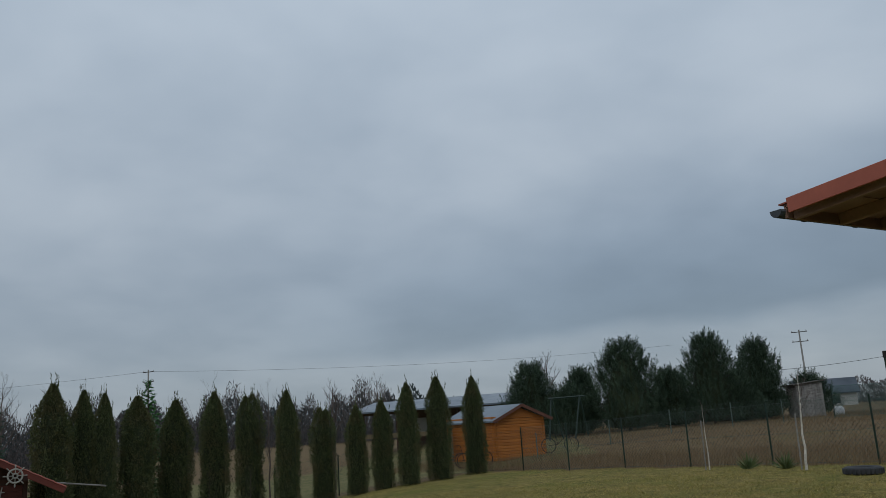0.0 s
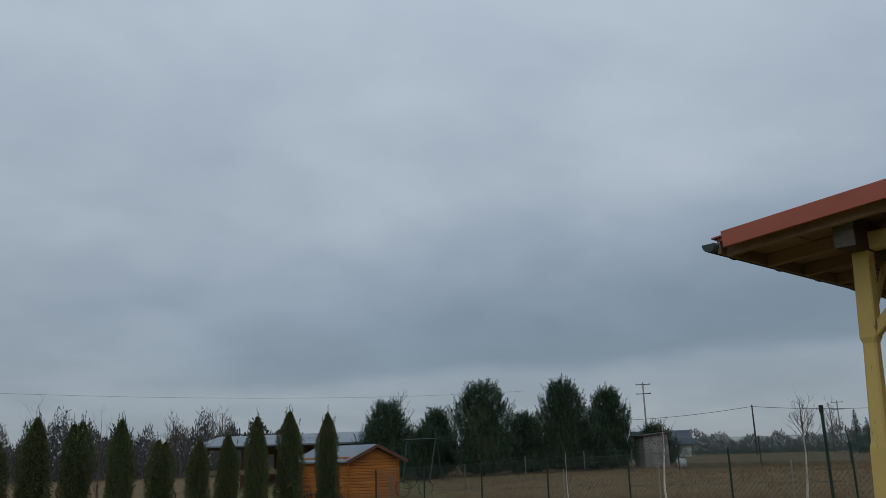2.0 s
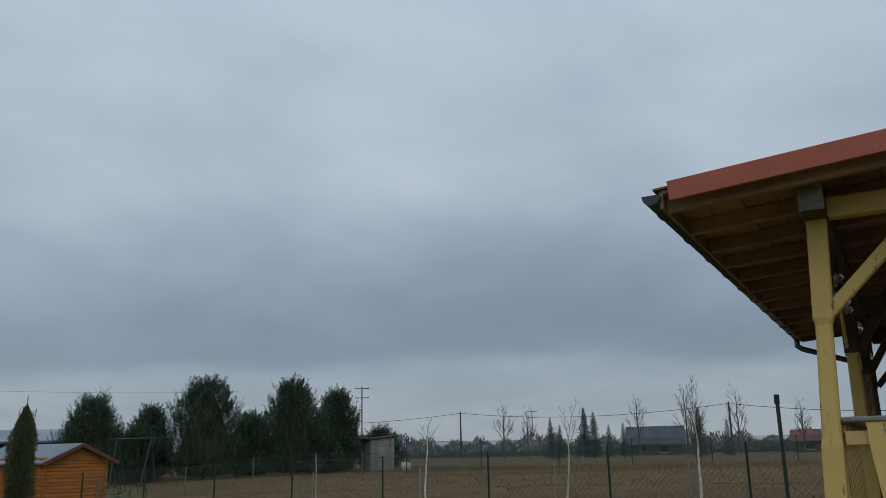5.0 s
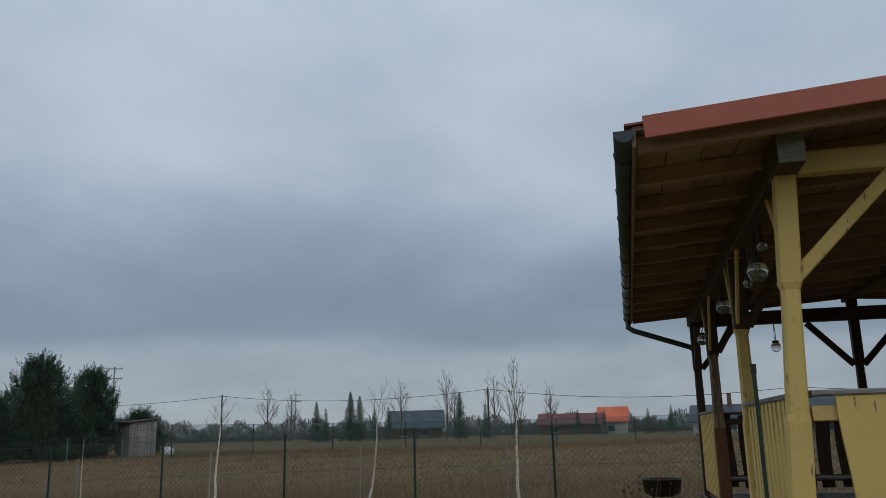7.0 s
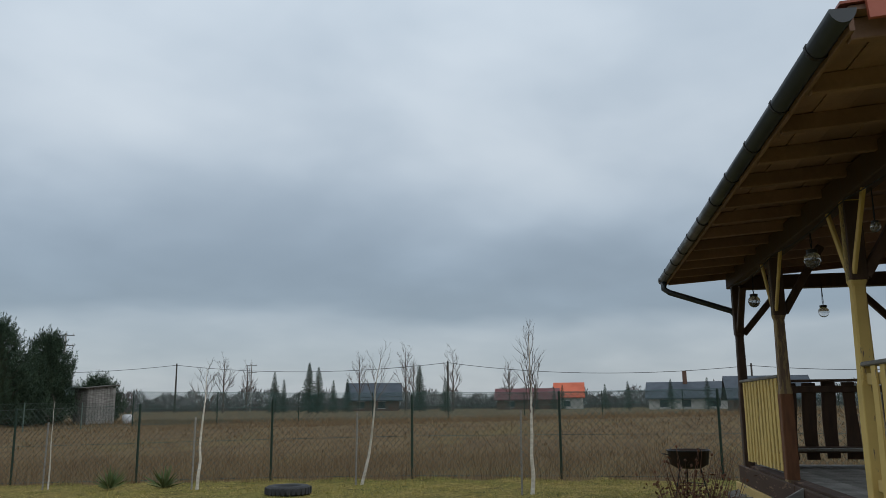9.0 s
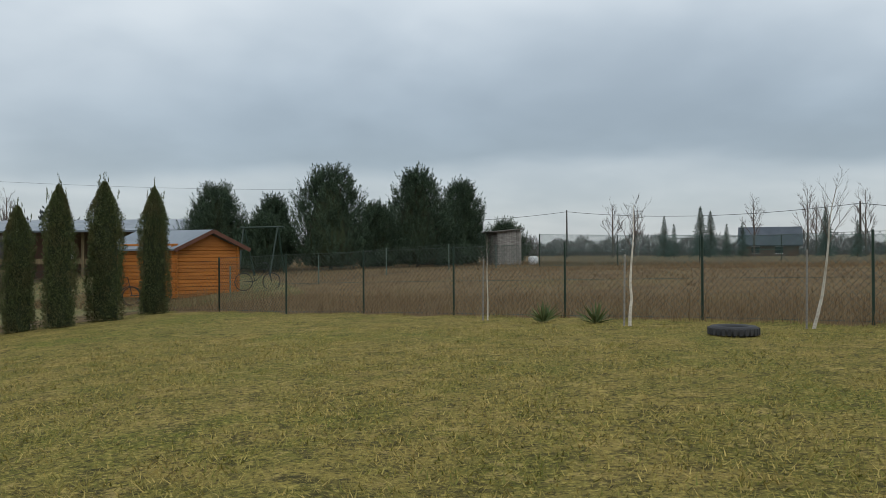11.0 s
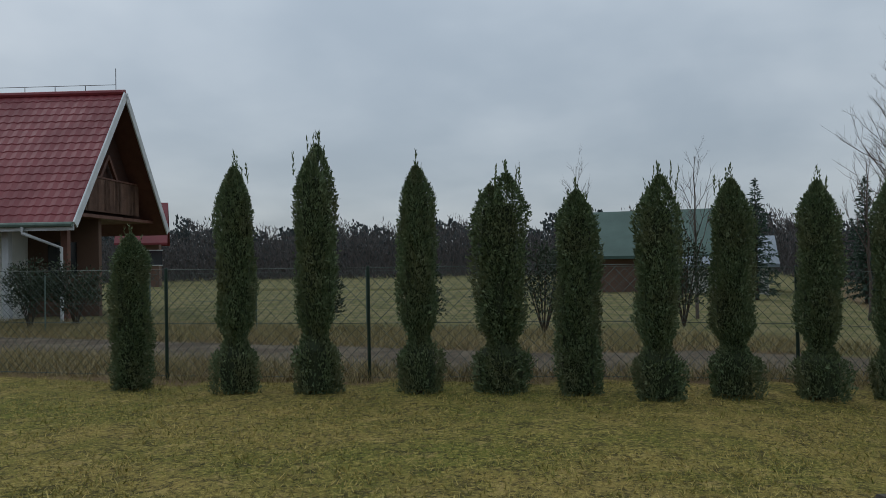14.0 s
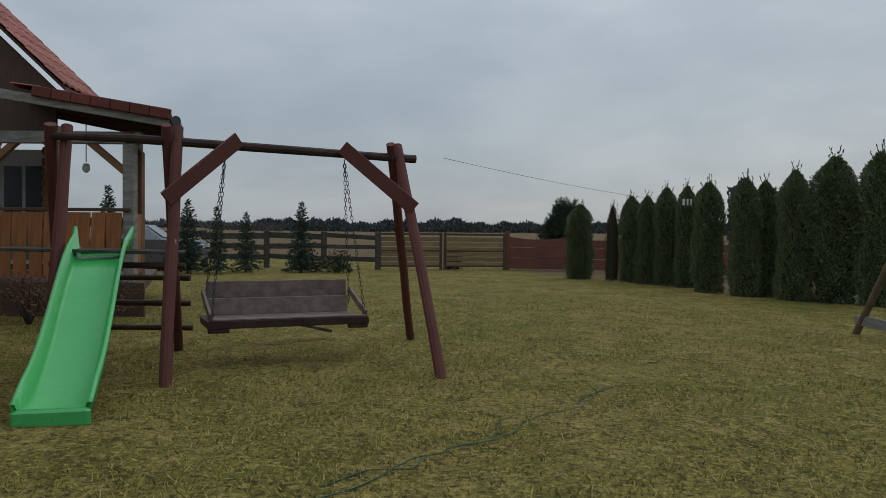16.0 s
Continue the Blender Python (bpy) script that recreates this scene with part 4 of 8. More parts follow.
    brace = lambda p, q, mat: part("knee_brace", Shape().beam(p, q, 0.075, 0.075, 0.008), mat, g)
    brace((0, 0.01, 2.22), (0, -0.58, 2.81), M_YELLOW)
    part("knee_brace", Shape().beam((0.05, 0.02, 2.34), (0.46, 0.02, 2.82), 0.026, 0.05, 0.005), M_YELLOW, g)
    for x in xs[1:3]:
        for sgn in (-1, 1):
            part("knee_brace", Shape().beam((x + sgn * 0.06, 0.03, 2.26), (x + sgn * 0.42, 0.03, 2.80), 0.026, 0.05, 0.005), M_YELLOW, g)
        brace((x, -0.06, 2.24), (x, -0.46, 2.9), M_BROWN_WOOD)
    brace((6.73, 0, 2.24), (6.36, 0, 2.74), M_BROWN_WOOD)
    brace((6.79, -0.06, 2.2), (6.79, -0.52, 2.74), M_BROWN_WOOD)
    for sgn in (-1, 1):
        brace((6.79, -2.0 + sgn * 0.06, 2.18), (6.79, -2.0 + sgn * 0.58, 2.74), M_BROWN_WOOD)
    part("king_post", Shape().box((6.79, -2.0, 3.02), (0.12, 0.12, 0.19), ch=0.01), M_BROWN_WOOD, g)
    part("ridge_beam", Shape().beam((-0.45, -2.0, 3.10), (7.05, -2.0, 3.10), 0.12, 0.16, 0.01), M_BROWN_WOOD, g)
    # roof: rafters, boards, sheet metal, fascia, gutter
    n = 13
    for i in range(n):
        x = -0.40 + i * (7.45 / (n - 1))
        for y0, y1 in ((0.80, -2.0), (-4.8, -2.0)):
            part("rafter", Shape().beam((x, y0, under(y0) - 0.05), (x, y1, under(y1) - 0.05), 0.055, 0.10, 0.005), M_BOARD, g)
    for side in (0, 1):
        for i in range(14):
            a, b = 0.82 - i * 0.2014, 0.82 - (i + 1) * 0.2014 + 0.006
            if side:
                a, b = -4.0 - a, -4.0 - b
            z0, z1 = under(a), under(b)
            j = random.Random(i).uniform(-0.002, 0.004)
            part("roof_board", Shape().prism([(-0.50, a, z0 + j), (-0.50, b, z1 + j), (-0.50, b, z1 + j + 0.022), (-0.50, a, z0 + j + 0.022)], (0, 0, 0), (7.63, 0, 0)), M_BOARD, g)
    sheet = Shape()
    for y0, y1 in ((0.86, -2.0), (-4.86, -2.0)):
        sheet.prism([(-0.52, y0, under(y0) + 0.030), (-0.52, y1, under(y1) + 0.030), (-0.52, y1, under(y1) + 0.042), (-0.52, y0, under(y0) + 0.042)], (0, 0, 0), (7.68, 0, 0))
    part("roof_sheet", sheet, M_RAKE, g, "brick-red sheet metal roofing")
    for x in (-0.535, 7.165):
        for y0 in (0.76, -4.76):
            part("verge_board", Shape().beam((x, y0, under(y0) + 0.0), (x, -2.0, under(-2.0) + 0.0), 0.022, 0.125, 0.003), M_RAKE, g, "brick-red verge board")
    part("eave_fascia", Shape().beam((-0.50, 0.815, 2.945), (7.14, 0.815, 2.945), 0.022, 0.11, 0.003), M_BOARD, g)
    gut = Shape()
    prof = [(0.055 * math.cos(a), 0.055 * math.sin(a)) for a in [math.pi + math.pi * k / 10 for k in range(11)]]
    prof += [(0.050 * math.cos(a), 0.050 * math.sin(a)) for a in [2 * math.pi - math.pi * k / 10 for k in range(11)]]
    gut.prism([(-0.56, 0.865 + p, 2.965 + q * 1.15) for p, q in prof], (0, 0, 0), (7.72, 0, 0))
    gt = part("gutter", gut, M_GUTTER, g, "dark grey half-round gutter", True)
    part("gutter_end", Shape().prism([(-0.563, 0.865 + p, 2.965 + q * 1.15) for p, q in prof[:11]], (0, 0, 0), (0.004, 0, 0)), M_GUTTER, gt)
    for i in range(11):
        x = -0.2 + i * 0.72
        part("gutter_bracket", Shape().prism([(x, 0.865 + p * 1.1, 2.965 + q * 1.27) for p, q in prof[:11]] + [(x, 0.92, 2.975), (x, 0.81, 2.975)], (0, 0, 0), (0.025, 0, 0)), M_BLACK_STEEL, gt)
    part("downpipe", Shape().tube([(6.98, 0.865, 2.91), (6.98, 0.865, 2.82), (6.96, 0.80, 2.77), (6.88, 0.06, 2.50), (6.885, -0.005, 2.42), (6.885, -0.005, 0.35)], 0.038, 10), M_GUTTER, gt, "dark grey downpipe", True)
    # railings
    protos = [wavy_slat(0.092, 0.93, 0.014, 40 + k, 0.009).mesh("slat", M_YELLOW) for k in range(4)]
    wide = [wavy_slat(0.232, 0.93, 0.024, 50 + k, 0.022).mesh("slat", M_YELLOW) for k in range(3)]
    dark = [wavy_slat(0.15, 0.92, 0.022, 60 + k, 0.014).mesh("slat", M_BROWN_WOOD) for k in range(3)]

    def railing(p, q, slats, pitch, mat, zl, outside):
        p, q = Vector(p), Vector(q)
        d = (q - p)
        ln = d.length
        d.normalize()
        nrm = Vector((-d.y, d.x)) * outside
        a = math.atan2(d.y, d.x)
        at = lambda s, o: (p.x + d.x * s + nrm.x * o, p.y + d.y * s + nrm.y * o)
        m1 = at(0, 0), at(ln, 0)
        part("hand_rail", Shape().beam((*m1[0], RAIL - 0.015), (*m1[1], RAIL - 0.015), 0.11, 0.032, 0.008), M_GREY_WOOD if mat is M_YELLOW else mat, g)
        for z in (0.78, 1.50):
            part("cross_rail", Shape().beam((*m1[0], z), (*m1[1], z), 0.04, 0.08, 0.005), mat if mat is M_BROWN_WOOD else M_YELLOW_H, g)
        k = max(1, int((ln - 0.12) / pitch))
        rr = random.Random(int(ln * 100))
        for i in range(k):
            s = 0.06 + pitch * (i + 0.5) + (ln - 0.12 - k * pitch) / 2
            x, y = at(s, 0.033)
            again("slat", slats[rr.randrange(len(slats))], g, pose(x, y, zl + rr.uniform(-0.012, 0.012), 0, rr.uniform(-0.8, 0.8), math.degrees(a)))
    railing((0.06, 0), (2.24, 0), protos, 0.162, M_YELLOW, 0.665, 1)
    railing((4.76, 0), (6.73, 0), protos, 0.164, M_YELLOW, 0.665, 1)
    railing((0, -3.94), (0, 0.0), wide, 0.287, M_YELLOW, 0.665, 1)
    railing((6.79, -0.06), (6.79, -1.94), dark, 0.235, M_BROWN_WOOD, 0.665, 1)
    railing((6.79, -2.06), (6.79, -3.94), dark, 0.235, M_BROWN_WOOD, 0.665, 1)
    railing((6.73, -4.0), (3.46, -4.0), dark, 0.235, M_BROWN_WOOD, 0.665, 1)
    part("bench_ledge", Shape().box((6.45, -1.7, 0.80), (0.25, 3.0, 0.03), ch=0.005), M_GREY_WOOD, g)
    # steps
    for x in (2.30, 3.93):
        part("stringer", Shape().prism([(x, 0.10, 0.60), (x, 0.10, 0.36), (x, 0.86, 0.03), (x, 1.04, 0.03), (x, 1.04, 0.07)], (-0.022, 0, 0), (0.022, 0, 0)), M_GREY_WOOD, g, "weathered grey step stringer")
    for i, (y, z) in enumerate(((0.28, 0.465), (0.54, 0.325), (0.80, 0.185))):
        part("tread", Shape().box((3.115, y, z), (1.58, 0.25, 0.034), ch=0.006), M_GREY_WOOD, g)
    return g


build_pavilion()


def pav(x, y, z=0.0):
    """A place in the pavilion's own axes as world metres."""
    a = radians(31.46)
    return (3.475 + x * math.cos(a) - y * math.sin(a), 6.453 + x * math.sin(a) + y * math.cos(a), z)


def build_pavilion_things():
    rr = random.Random(5)
    k = 0
    for x0, x1, y0 in ((-0.1, 2.5, 0.22), (4.2, 7.2, 0.22)):
        x = x0
        while x < x1:
            r = rr.uniform(0.07, 0.13)
            for lay in range(2):
                p = pav(x + rr.uniform(-0.04, 0.04), y0 + rr.uniform(-0.05, 0.12) - 0.1 * lay, 0)
                zg = hz(p[0], p[1])
                single("stone", Shape().stone((p[0], p[1], zg + r * (0.4 + 1.0 * lay)), r, k), M_STONE, "rounded grey field stone at the deck's foot", "stone", "stones round the deck", smooth=True)
                k += 1
            x += r * 1.9
    for i in range(9):
        p = pav(-0.25 - rr.uniform(0, 0.15), -0.2 - i * 0.42)
        single("stone", Shape().stone((p[0], p[1], hz(p[0], p[1]) + 0.06), rr.uniform(0.09, 0.14), 90 + i), M_STONE, "rounded grey field stone at the deck's foot", "stone", "stones round the deck", smooth=True)
    # hanging jar lamps on a cable
    def jar(x, y, z, r, top):
        p = pav(x, y, z)
        t = thing("jar_lamp", p, "clear glass globe lamp hanging on a wire", "lamp", "jar lamps on the pavilion's beam")
        ob = part("globe", Shape().lathe(p, [(0.25 * r, -r), (0.7 * r, -0.75 * r), (r, -0.1 * r), (0.9 * r, 0.45 * r), (0.6 * r, 0.8 * r)], 16), M_GLASSY, t, "", True)
        part("cap", Shape().lathe(p, [(0.62 * r, 0.78 * r), (0.66 * r, 1.2 * r), (0.3 * r, 1.3 * r)], 14), M_BLACK_STEEL, ob, "dark lid")
        part("hanger", Shape().tube([(p[0], p[1], z + 1.25 * r), (p[0] + 0.35 * r, p[1], z + 2.0 * r), (p[0], p[1], top), (p[0] - 0.35 * r, p[1], z + 2.0 * r), (p[0], p[1], z + 1.25 * r)], 0.004, 5), M_WIRE_BLACK, t)
    jar(1.27, -0.01, 2.50, 0.074, 2.79)
    jar(3.38, -0.01, 2.55, 0.072, 2.79)
    jar(5.82, -0.01, 2.49, 0.068, 2.79)
    jar(6.70, -1.0, 2.44, 0.066, 2.78)
    jar(1.10, -0.03, 2.64, 0.036, 2.80)
    jar(1.91, -0.03, 2.52, 0.036, 2.80)
    pts = []
    for i in range(40):
        x = 0.05 + i * 0.172
        pts.append(pav(x, 0.078, 2.78 - 0.05 * abs(math.sin(x * 1.45))))
    single("light_cable", Shape().tube(pts, 0.005, 5), M_WIRE_BLACK, "thin black lamp cable strung along the beam", "cable")
    # green garden pole
    x, y = 3.05, 6.56
    t = thing("garden_pole", (x, y, hz(x, y)), "thin green steel garden pole with a black cap", "pole")
    part("shaft", Shape().tube([(x, y, hz(x, y) - 0.05), (x + 0.005, y, 1.74)], 0.011, 8), M_GREEN_STEEL, t)
    part("cap", Shape().tube([(x + 0.003, y, 1.70), (x + 0.005, y, 1.75)], 0.015, 8), M_BLACK_STEEL, t)
    # kettle barbecue on legs
    x, y = 10.2, 11.2
    z = hz(x, y)
    t = thing("barbecue", (x, y, z), "rusty black round barbecue pan on three legs", "barbecue")
    part("pan", Shape().lathe((x, y, z), [(0.17, 0.42), (0.26, 0.47), (0.285, 0.66), (0.295, 0.665), (0.275, 0.655), (0.25, 0.50), (0.05, 0.47)], 22), M_RUSTY, t, "", True)
    part("rim", Shape().tube([(x + 0.29 * math.cos(a), y + 0.29 * math.sin(a), z + 0.66) for a in [2 * math.pi * i / 24 for i in range(25)]], 0.010, 6), M_BLACK_STEEL, t)
    for i in range(3):
        a = 0.6 + i * 2.09
        part("leg", Shape().tube([(x + 0.15 * math.cos(a), y + 0.15 * math.sin(a), z + 0.46), (x + 0.27 * math.cos(a), y + 0.27 * math.sin(a), z - 0.01)], 0.012, 6), M_BLACK_STEEL, t)
    part("leg_ring", Shape().tube([(x + 0.215 * math.cos(a), y + 0.215 * math.sin(a), z + 0.2) for a in [2 * math.pi * i / 16 for i in range(17)]], 0.007, 5), M_BLACK_STEEL, t)
    part("handle", Shape().tube([(x - 0.20, y + 0.20, z + 0.6), (x - 0.27, y + 0.27, z + 0.62), (x - 0.30, y + 0.22, z + 0.62), (x - 0.24, y + 0.16, z + 0.6)], 0.008, 6), M_BLACK_STEEL, t)
    # dry flower bed by the steps
    rng = np.random.default_rng(77)
    for cx, cy, r, h, sd in ((5.2, 0.75, 0.45, 0.5, 1), (6.2, 0.8, 0.5, 0.7, 2), (4.7, 0.7, 0.35, 0.35, 3), (0.8, 0.8, 0.45, 0.4, 5)):
        p = pav(cx, cy)
        t = thing("dry_perennial", (p[0], p[1], hz(p[0], p[1])), "withered red-brown perennial stalks by the deck", "plant", "withered perennials")
        s = Shape()
        for i in range(46):
            a, q = rng.uniform(0, 6.28), rng.uniform(0, r)
            x0, y0 = p[0] + math.cos(a) * q * 0.6, p[1] + math.sin(a) * q * 0.6
            hh = h * rng.uniform(0.5, 1.2)
            tip = (x0 + math.cos(a) * hh * 0.35, y0 + math.sin(a) * hh * 0.35, hz(x0, y0) + hh)
            s.tube([(x0, y0, hz(x0, y0) - 0.02), ((x0 + tip[0]) / 2 + rng.normal(0, 0.02), (y0 + tip[1]) / 2 + rng.normal(0, 0.02), hz(x0, y0) + hh * 0.55), tip], [0.005, 0.004, 0.002], 3, False)
            if i % 4 == 0:
                s.lathe((tip[0], tip[1], tip[2] - 0.01), [(0.006, 0), (0.017, 0.012), (0.012, 0.03)], 6)
        tagged(part("stalk_clump", s, M_DRY, t), "", "", "", "stuff")
        n = 420
        q = rng.normal(0, 0.5, (n, 3))
        pos = np.column_stack([p[0] + q[:, 0] * r, p[1] + q[:, 1] * r, hz(p[0], p[1]) + np.abs(q[:, 2]) * h * 0.6])
        part("dead_foliage", tri_mesh("dead_foliage", sprays(rng, pos, rng.normal(size=(n, 3)), 0.06, 0.03), M_DRY, 4), None, t)


build_pavilion_things()


# ---- wire fences ----
def wire_bay(p, q, h, gap=0.085, r=0.0026):
    """Chain-link between two posts: two sets of slanting wires and three straight ones."""
    (x0, y0), (x1, y1) = p, q
    ln = math.hypot(x1 - x0, y1 - y0)
    za, zb = hz(x0, y0) + 0.03, hz(x1, y1) + 0.03
    put = lambda s, z: (x0 + (x1 - x0) * s / ln, y0 + (y1 - y0) * s / ln, za + (zb - za) * s / ln + z)
    s = Shape()
    c = -h
    while c < ln:
        for flip in (0, 1):
            a0, b0 = max(0, -c), min(h, ln - c)
            if b0 - a0 > 0.02:
                u0, u1 = c + a0, c + b0
                z0, z1 = (a0, b0) if not flip else (h - a0, h - b0)
                s.tube([put(u0, z0), put(u1, z1)], r, 3, False)
        c += gap * 1.414
    for z in (0.02, h * 0.5, h):
        s.tube([put(0, z), put(ln, z)], r * 1.4, 3, False)
    return s


def wire_fence(points, h, label, group, gap=0.085, post_r=0.024, post_mat=None, r=0.0026, over=0.06, wire_mat=None):
    f = thing("wire_fence", (*points[0], hz(*points[0])), label, "fence", group)
    for i, p in enumerate(points):
        z = hz(*p)
        ob = part("fence_post", Shape().lathe((*p, z - 0.15), [(post_r, 0), (post_r, h + over + 0.13), (post_r * 0.7, h + over + 0.15)], 8), post_mat or M_GREEN_STEEL, f)
        if i + 1 < len(points):
            part("wire_mesh", wire_bay(p, points[i + 1], h, gap, r), wire_mat or M_WIRE, f)
    return f


NE = [(2.19, 31.2), (3.47, 28.25), (4.93, 26.3), (6.3, 24.0), (7.7, 21.6), (9.19, 19.27), (10.54, 16.8), (11.79, 14.33), (13.05, 11.9), (14.3, 9.4), (15.5, 6.9)]
wire_fence(NE, 1.48, "dark green chain-link fence along the dry field", "garden fence", r=0.0034)
wire_fence([(2.19, 31.2), (0.3, 33.6), (-2.2, 32.2), (-4.6, 31.4), (-7.0, 31.6), (-9.3, 30.9), (-11.3, 29.2), (-13.2, 27.6), (-15.2, 26.2)], 1.4, "chain-link fence behind the northern thuja row", "garden fence", 0.11)
wire_fence([(-10.16, -6.5), (-11.05, -2.5), (-11.4, 0.4), (-12.1, 3.2), (-12.9, 6.0), (-14.0, 8.6), (-15.6, 11.0), (-17.4, 13.6), (-19.2, 16.2)], 1.5, "green chain-link fence along the dirt track", "garden fence", 0.10, r=0.0036)
wire_fence([(-10.16, -6.5), (-8.6, -9.2), (-6.6, -11.4)], 1.5, "green chain-link fence along the dirt track", "garden fence", 0.11, r=0.0036)
# the neighbour's fences
wire_fence([(-13.0 - 0.827 * k, -20.4 + 2.465 * k) for k in range(8)] + [(-19.6, -0.6), (-20.6, 2.4), (-22.0, 6.0)], 1.35, "thin wire fence in front of the white house", "neighbour fence", 0.13, 0.018, M_GREY_POST)
wire_fence([(3.2, 36.0), (6.4, 36.4), (9.2, 37.0), (12.2, 37.9), (15.0, 39.2), (18.2, 41.0)], 1.0, "chain-link fence in front of the pines", "field fence", 0.12, 0.022, M_GREY_POST, 0.0028)
wire_fence([(18.2, 41.0), (23, 41.6), (28, 41.4), (32, 39.8), (36.0, 37.6), (40, 35.0), (44, 32.0), (48, 28.6), (51, 25), (53.5, 21), (55.5, 17)], 1.5, "green chain-link fence on the field's far side", "field fence", 0.075, 0.03, M_GREEN_STEEL, 0.0080, wire_mat=M_TEAL_WIRE)


# ---- garden things ----
def build_bare_and_conifers():
    pine(-17.8, 19.9, 6.0, 5.2, 301, "large bushy pine behind the garden shed", 4600, cand=0.36, needle=0.12, cone=0.42, mat=M_PINE_NEAR)
    pine(-17.3, 22.3, 5.0, 3.8, 303, "bushy pine between its taller neighbours behind the shed", 2400, cand=0.34, needle=0.12, cone=0.42, mat=M_PINE_NEAR)
    pine(-15.9, 23.2, 4.6, 3.6, 302, "smaller pine behind the garden shed", 1800, cand=0.32, needle=0.12, cone=0.45, mat=M_PINE_NEAR)
    for x, y, h, w, s, lab in ((4.2, 47.0, 4.9, 4.2, 311, "broad dark pine by the orange cabin"), (7.2, 48.6, 4.3, 2.6, 312, "low pine in the far group"), (8.9, 44.0, 5.6, 5.0, 313, "tall bushy pine at the field's edge"),
                               (13.8, 45.5, 5.8, 4.4, 314, "tall dark pine at the field's edge"), (17.4, 48.2, 5.5, 3.4, 315, "open-crowned pine at the field's edge"), (20.8, 49.5, 3.0, 3.0, 316, "low pine beside the wooden outhouse"),
                               (11.4, 44.6, 3.6, 3.2, 317, "young pine in the far group"), (6.0, 44.8, 3.0, 2.8, 318, "young pine in the far group"), (15.4, 46.4, 3.2, 3.0, 319, "young pine in the far group")):
        pine(x, y, 0.85 * h, w, s, lab, int(270 * h), "pines at the field's edge", 0.02, 0.44, needle=0.14, cone=0.55)
    spruce(-14.6, 26.1, 5.0, 1.5, 321, "slim blue-green spruce behind the shed")
    spruce(-11.0, 29.6, 5.1, 2.2, 322, "green spruce behind the thuja row", mat=M_JUNIPER)
    for x, y, h, w, s in ((9.5, -13.3, 2.1, 1.2, 331), (10.9, -12.5, 1.75, 1.0, 332), (11.3, -11.6, 1.9, 0.8, 333), (12.0, -11.2, 2.1, 1.2, 334), (13.9, -10.2, 2.45, 1.3, 335)):
        spruce(x, y, h, w, s, "young spruce by the log fence", "young spruces by the log fence", dens=2.6)
    pine(2.9, -21.0, 2.3, 1.9, 336, "round pine behind the board fence", 700, cand=0.3, needle=0.16, cone=0.5)
    for x, y, r in ((9.5, -13.6, 0.6), (8.4, -13.7, 0.45), (6.0, -17.4, 0.3)):
        bush("shrub", x, y, r, 0.9, int(x * 10), "round dark shrub by the log fence", M_BUSH, 900, False, "shrubs by the log fence", 0.1)
    # limewashed young birches
    bare_tree("birch", 7.5, 19.15, 2.15, 341, "young limewashed birch tied to a stake", M_WHITE_LIME, 0.032, 0.55, 0.6, 3, 9, "young birches along the fence", lean=(0.1, 0.0))
    bare_tree("birch", 9.35, 16.9, 2.25, 342, "young crooked limewashed birch", M_WHITE_LIME, 0.030, 0.5, 0.6, 3, 9, "young birches along the fence", lean=(0.2, -0.3), bow=0.12)
    bare_tree("birch", 9.55, 13.4, 2.45, 343, "young limewashed birch with upright twigs", M_WHITE_LIME, 0.034, 0.28, 0.45, 3, 14, "young birches along the fence", rise=1.4)
    bare_tree("sapling", 6.3, 22.3, 1.7, 344, "thin bare sapling by the fence", M_WHITE_LIME, 0.018, 0.5, 0.5, 2, 5, "young birches along the fence")
    for x, y in ((7.42, 19.2), (9.25, 16.95), (9.4, 13.5), (6.22, 22.35)):
        z = hz(x, y)
        single("tree_stake", Shape().tube([(x, y, z - 0.1), (x + 0.02, y, z + 1.25)], 0.016, 6), M_GREY_WOOD, "thin grey tree stake", "stake", "tree stakes", at=(x, y, z))
    bare_tree("birch", -18.3, 10.7, 5.3, 345, "tall bare birch beyond the hedge", M_TWIG, 0.045, 0.5, 0.2, 4, 48, "birches beyond the hedge", rise=1.0)
    bare_tree("birch", -19.8, 12.0, 4.6, 346, "bare white-stemmed birch beyond the hedge", M_WHITE_LIME, 0.04, 0.45, 0.25, 4, 30, "birches beyond the hedge", rise=1.2)
    bare_tree("fruit_tree", -15.57, 17.44, 2.9, 347, "pale bare fruit tree with spreading branches", M_WHITE_LIME, 0.06, 1.0, 0.3, 3, 11, rise=0.8, twig_mat=M_GREY_WOOD)
    for i, (x, y, h) in enumerate(((-24.0, 6.6, 4.2), (-26.5, 3.0, 4.4), (-28.0, 11.0, 4.6), (-30, 18, 5.5), (-27, 14.5, 4.0))):
        bare_tree("bare_tree", x, y, h, 350 + i, "slender leafless tree beyond the track", M_TWIG, 0.05, 0.5, 0.3, 3, 12, "leafless trees beyond the track")
    for i, (x, y, h) in enumerate(((-9.6, 32.5, 5.0), (-11.5, 34.0, 4.6), (-7.5, 33.0, 4.4), (-14.5, 33.0, 4.8), (-4.2, 34.5, 3.8))):
        bare_tree("bare_tree", x, y, h, 360 + i, "leafless tree behind the thuja row", M_TWIG, 0.04, 0.55, 0.25, 3, 11, "leafless trees behind the row")
    for x, y, k in ((-8.5, 28.5, 0), (-7.1, 28.4, 1), (-4.2, 27.9, 2)):
        bare_tree("sapling", x, y, 1.7, 480 + k, "thin pale bare sapling before the thuja row", M_TWIG, 0.014, 0.5, 0.4, 2, 6, "saplings before the thuja row")
    rng = np.random.default_rng(490)
    n = 1500
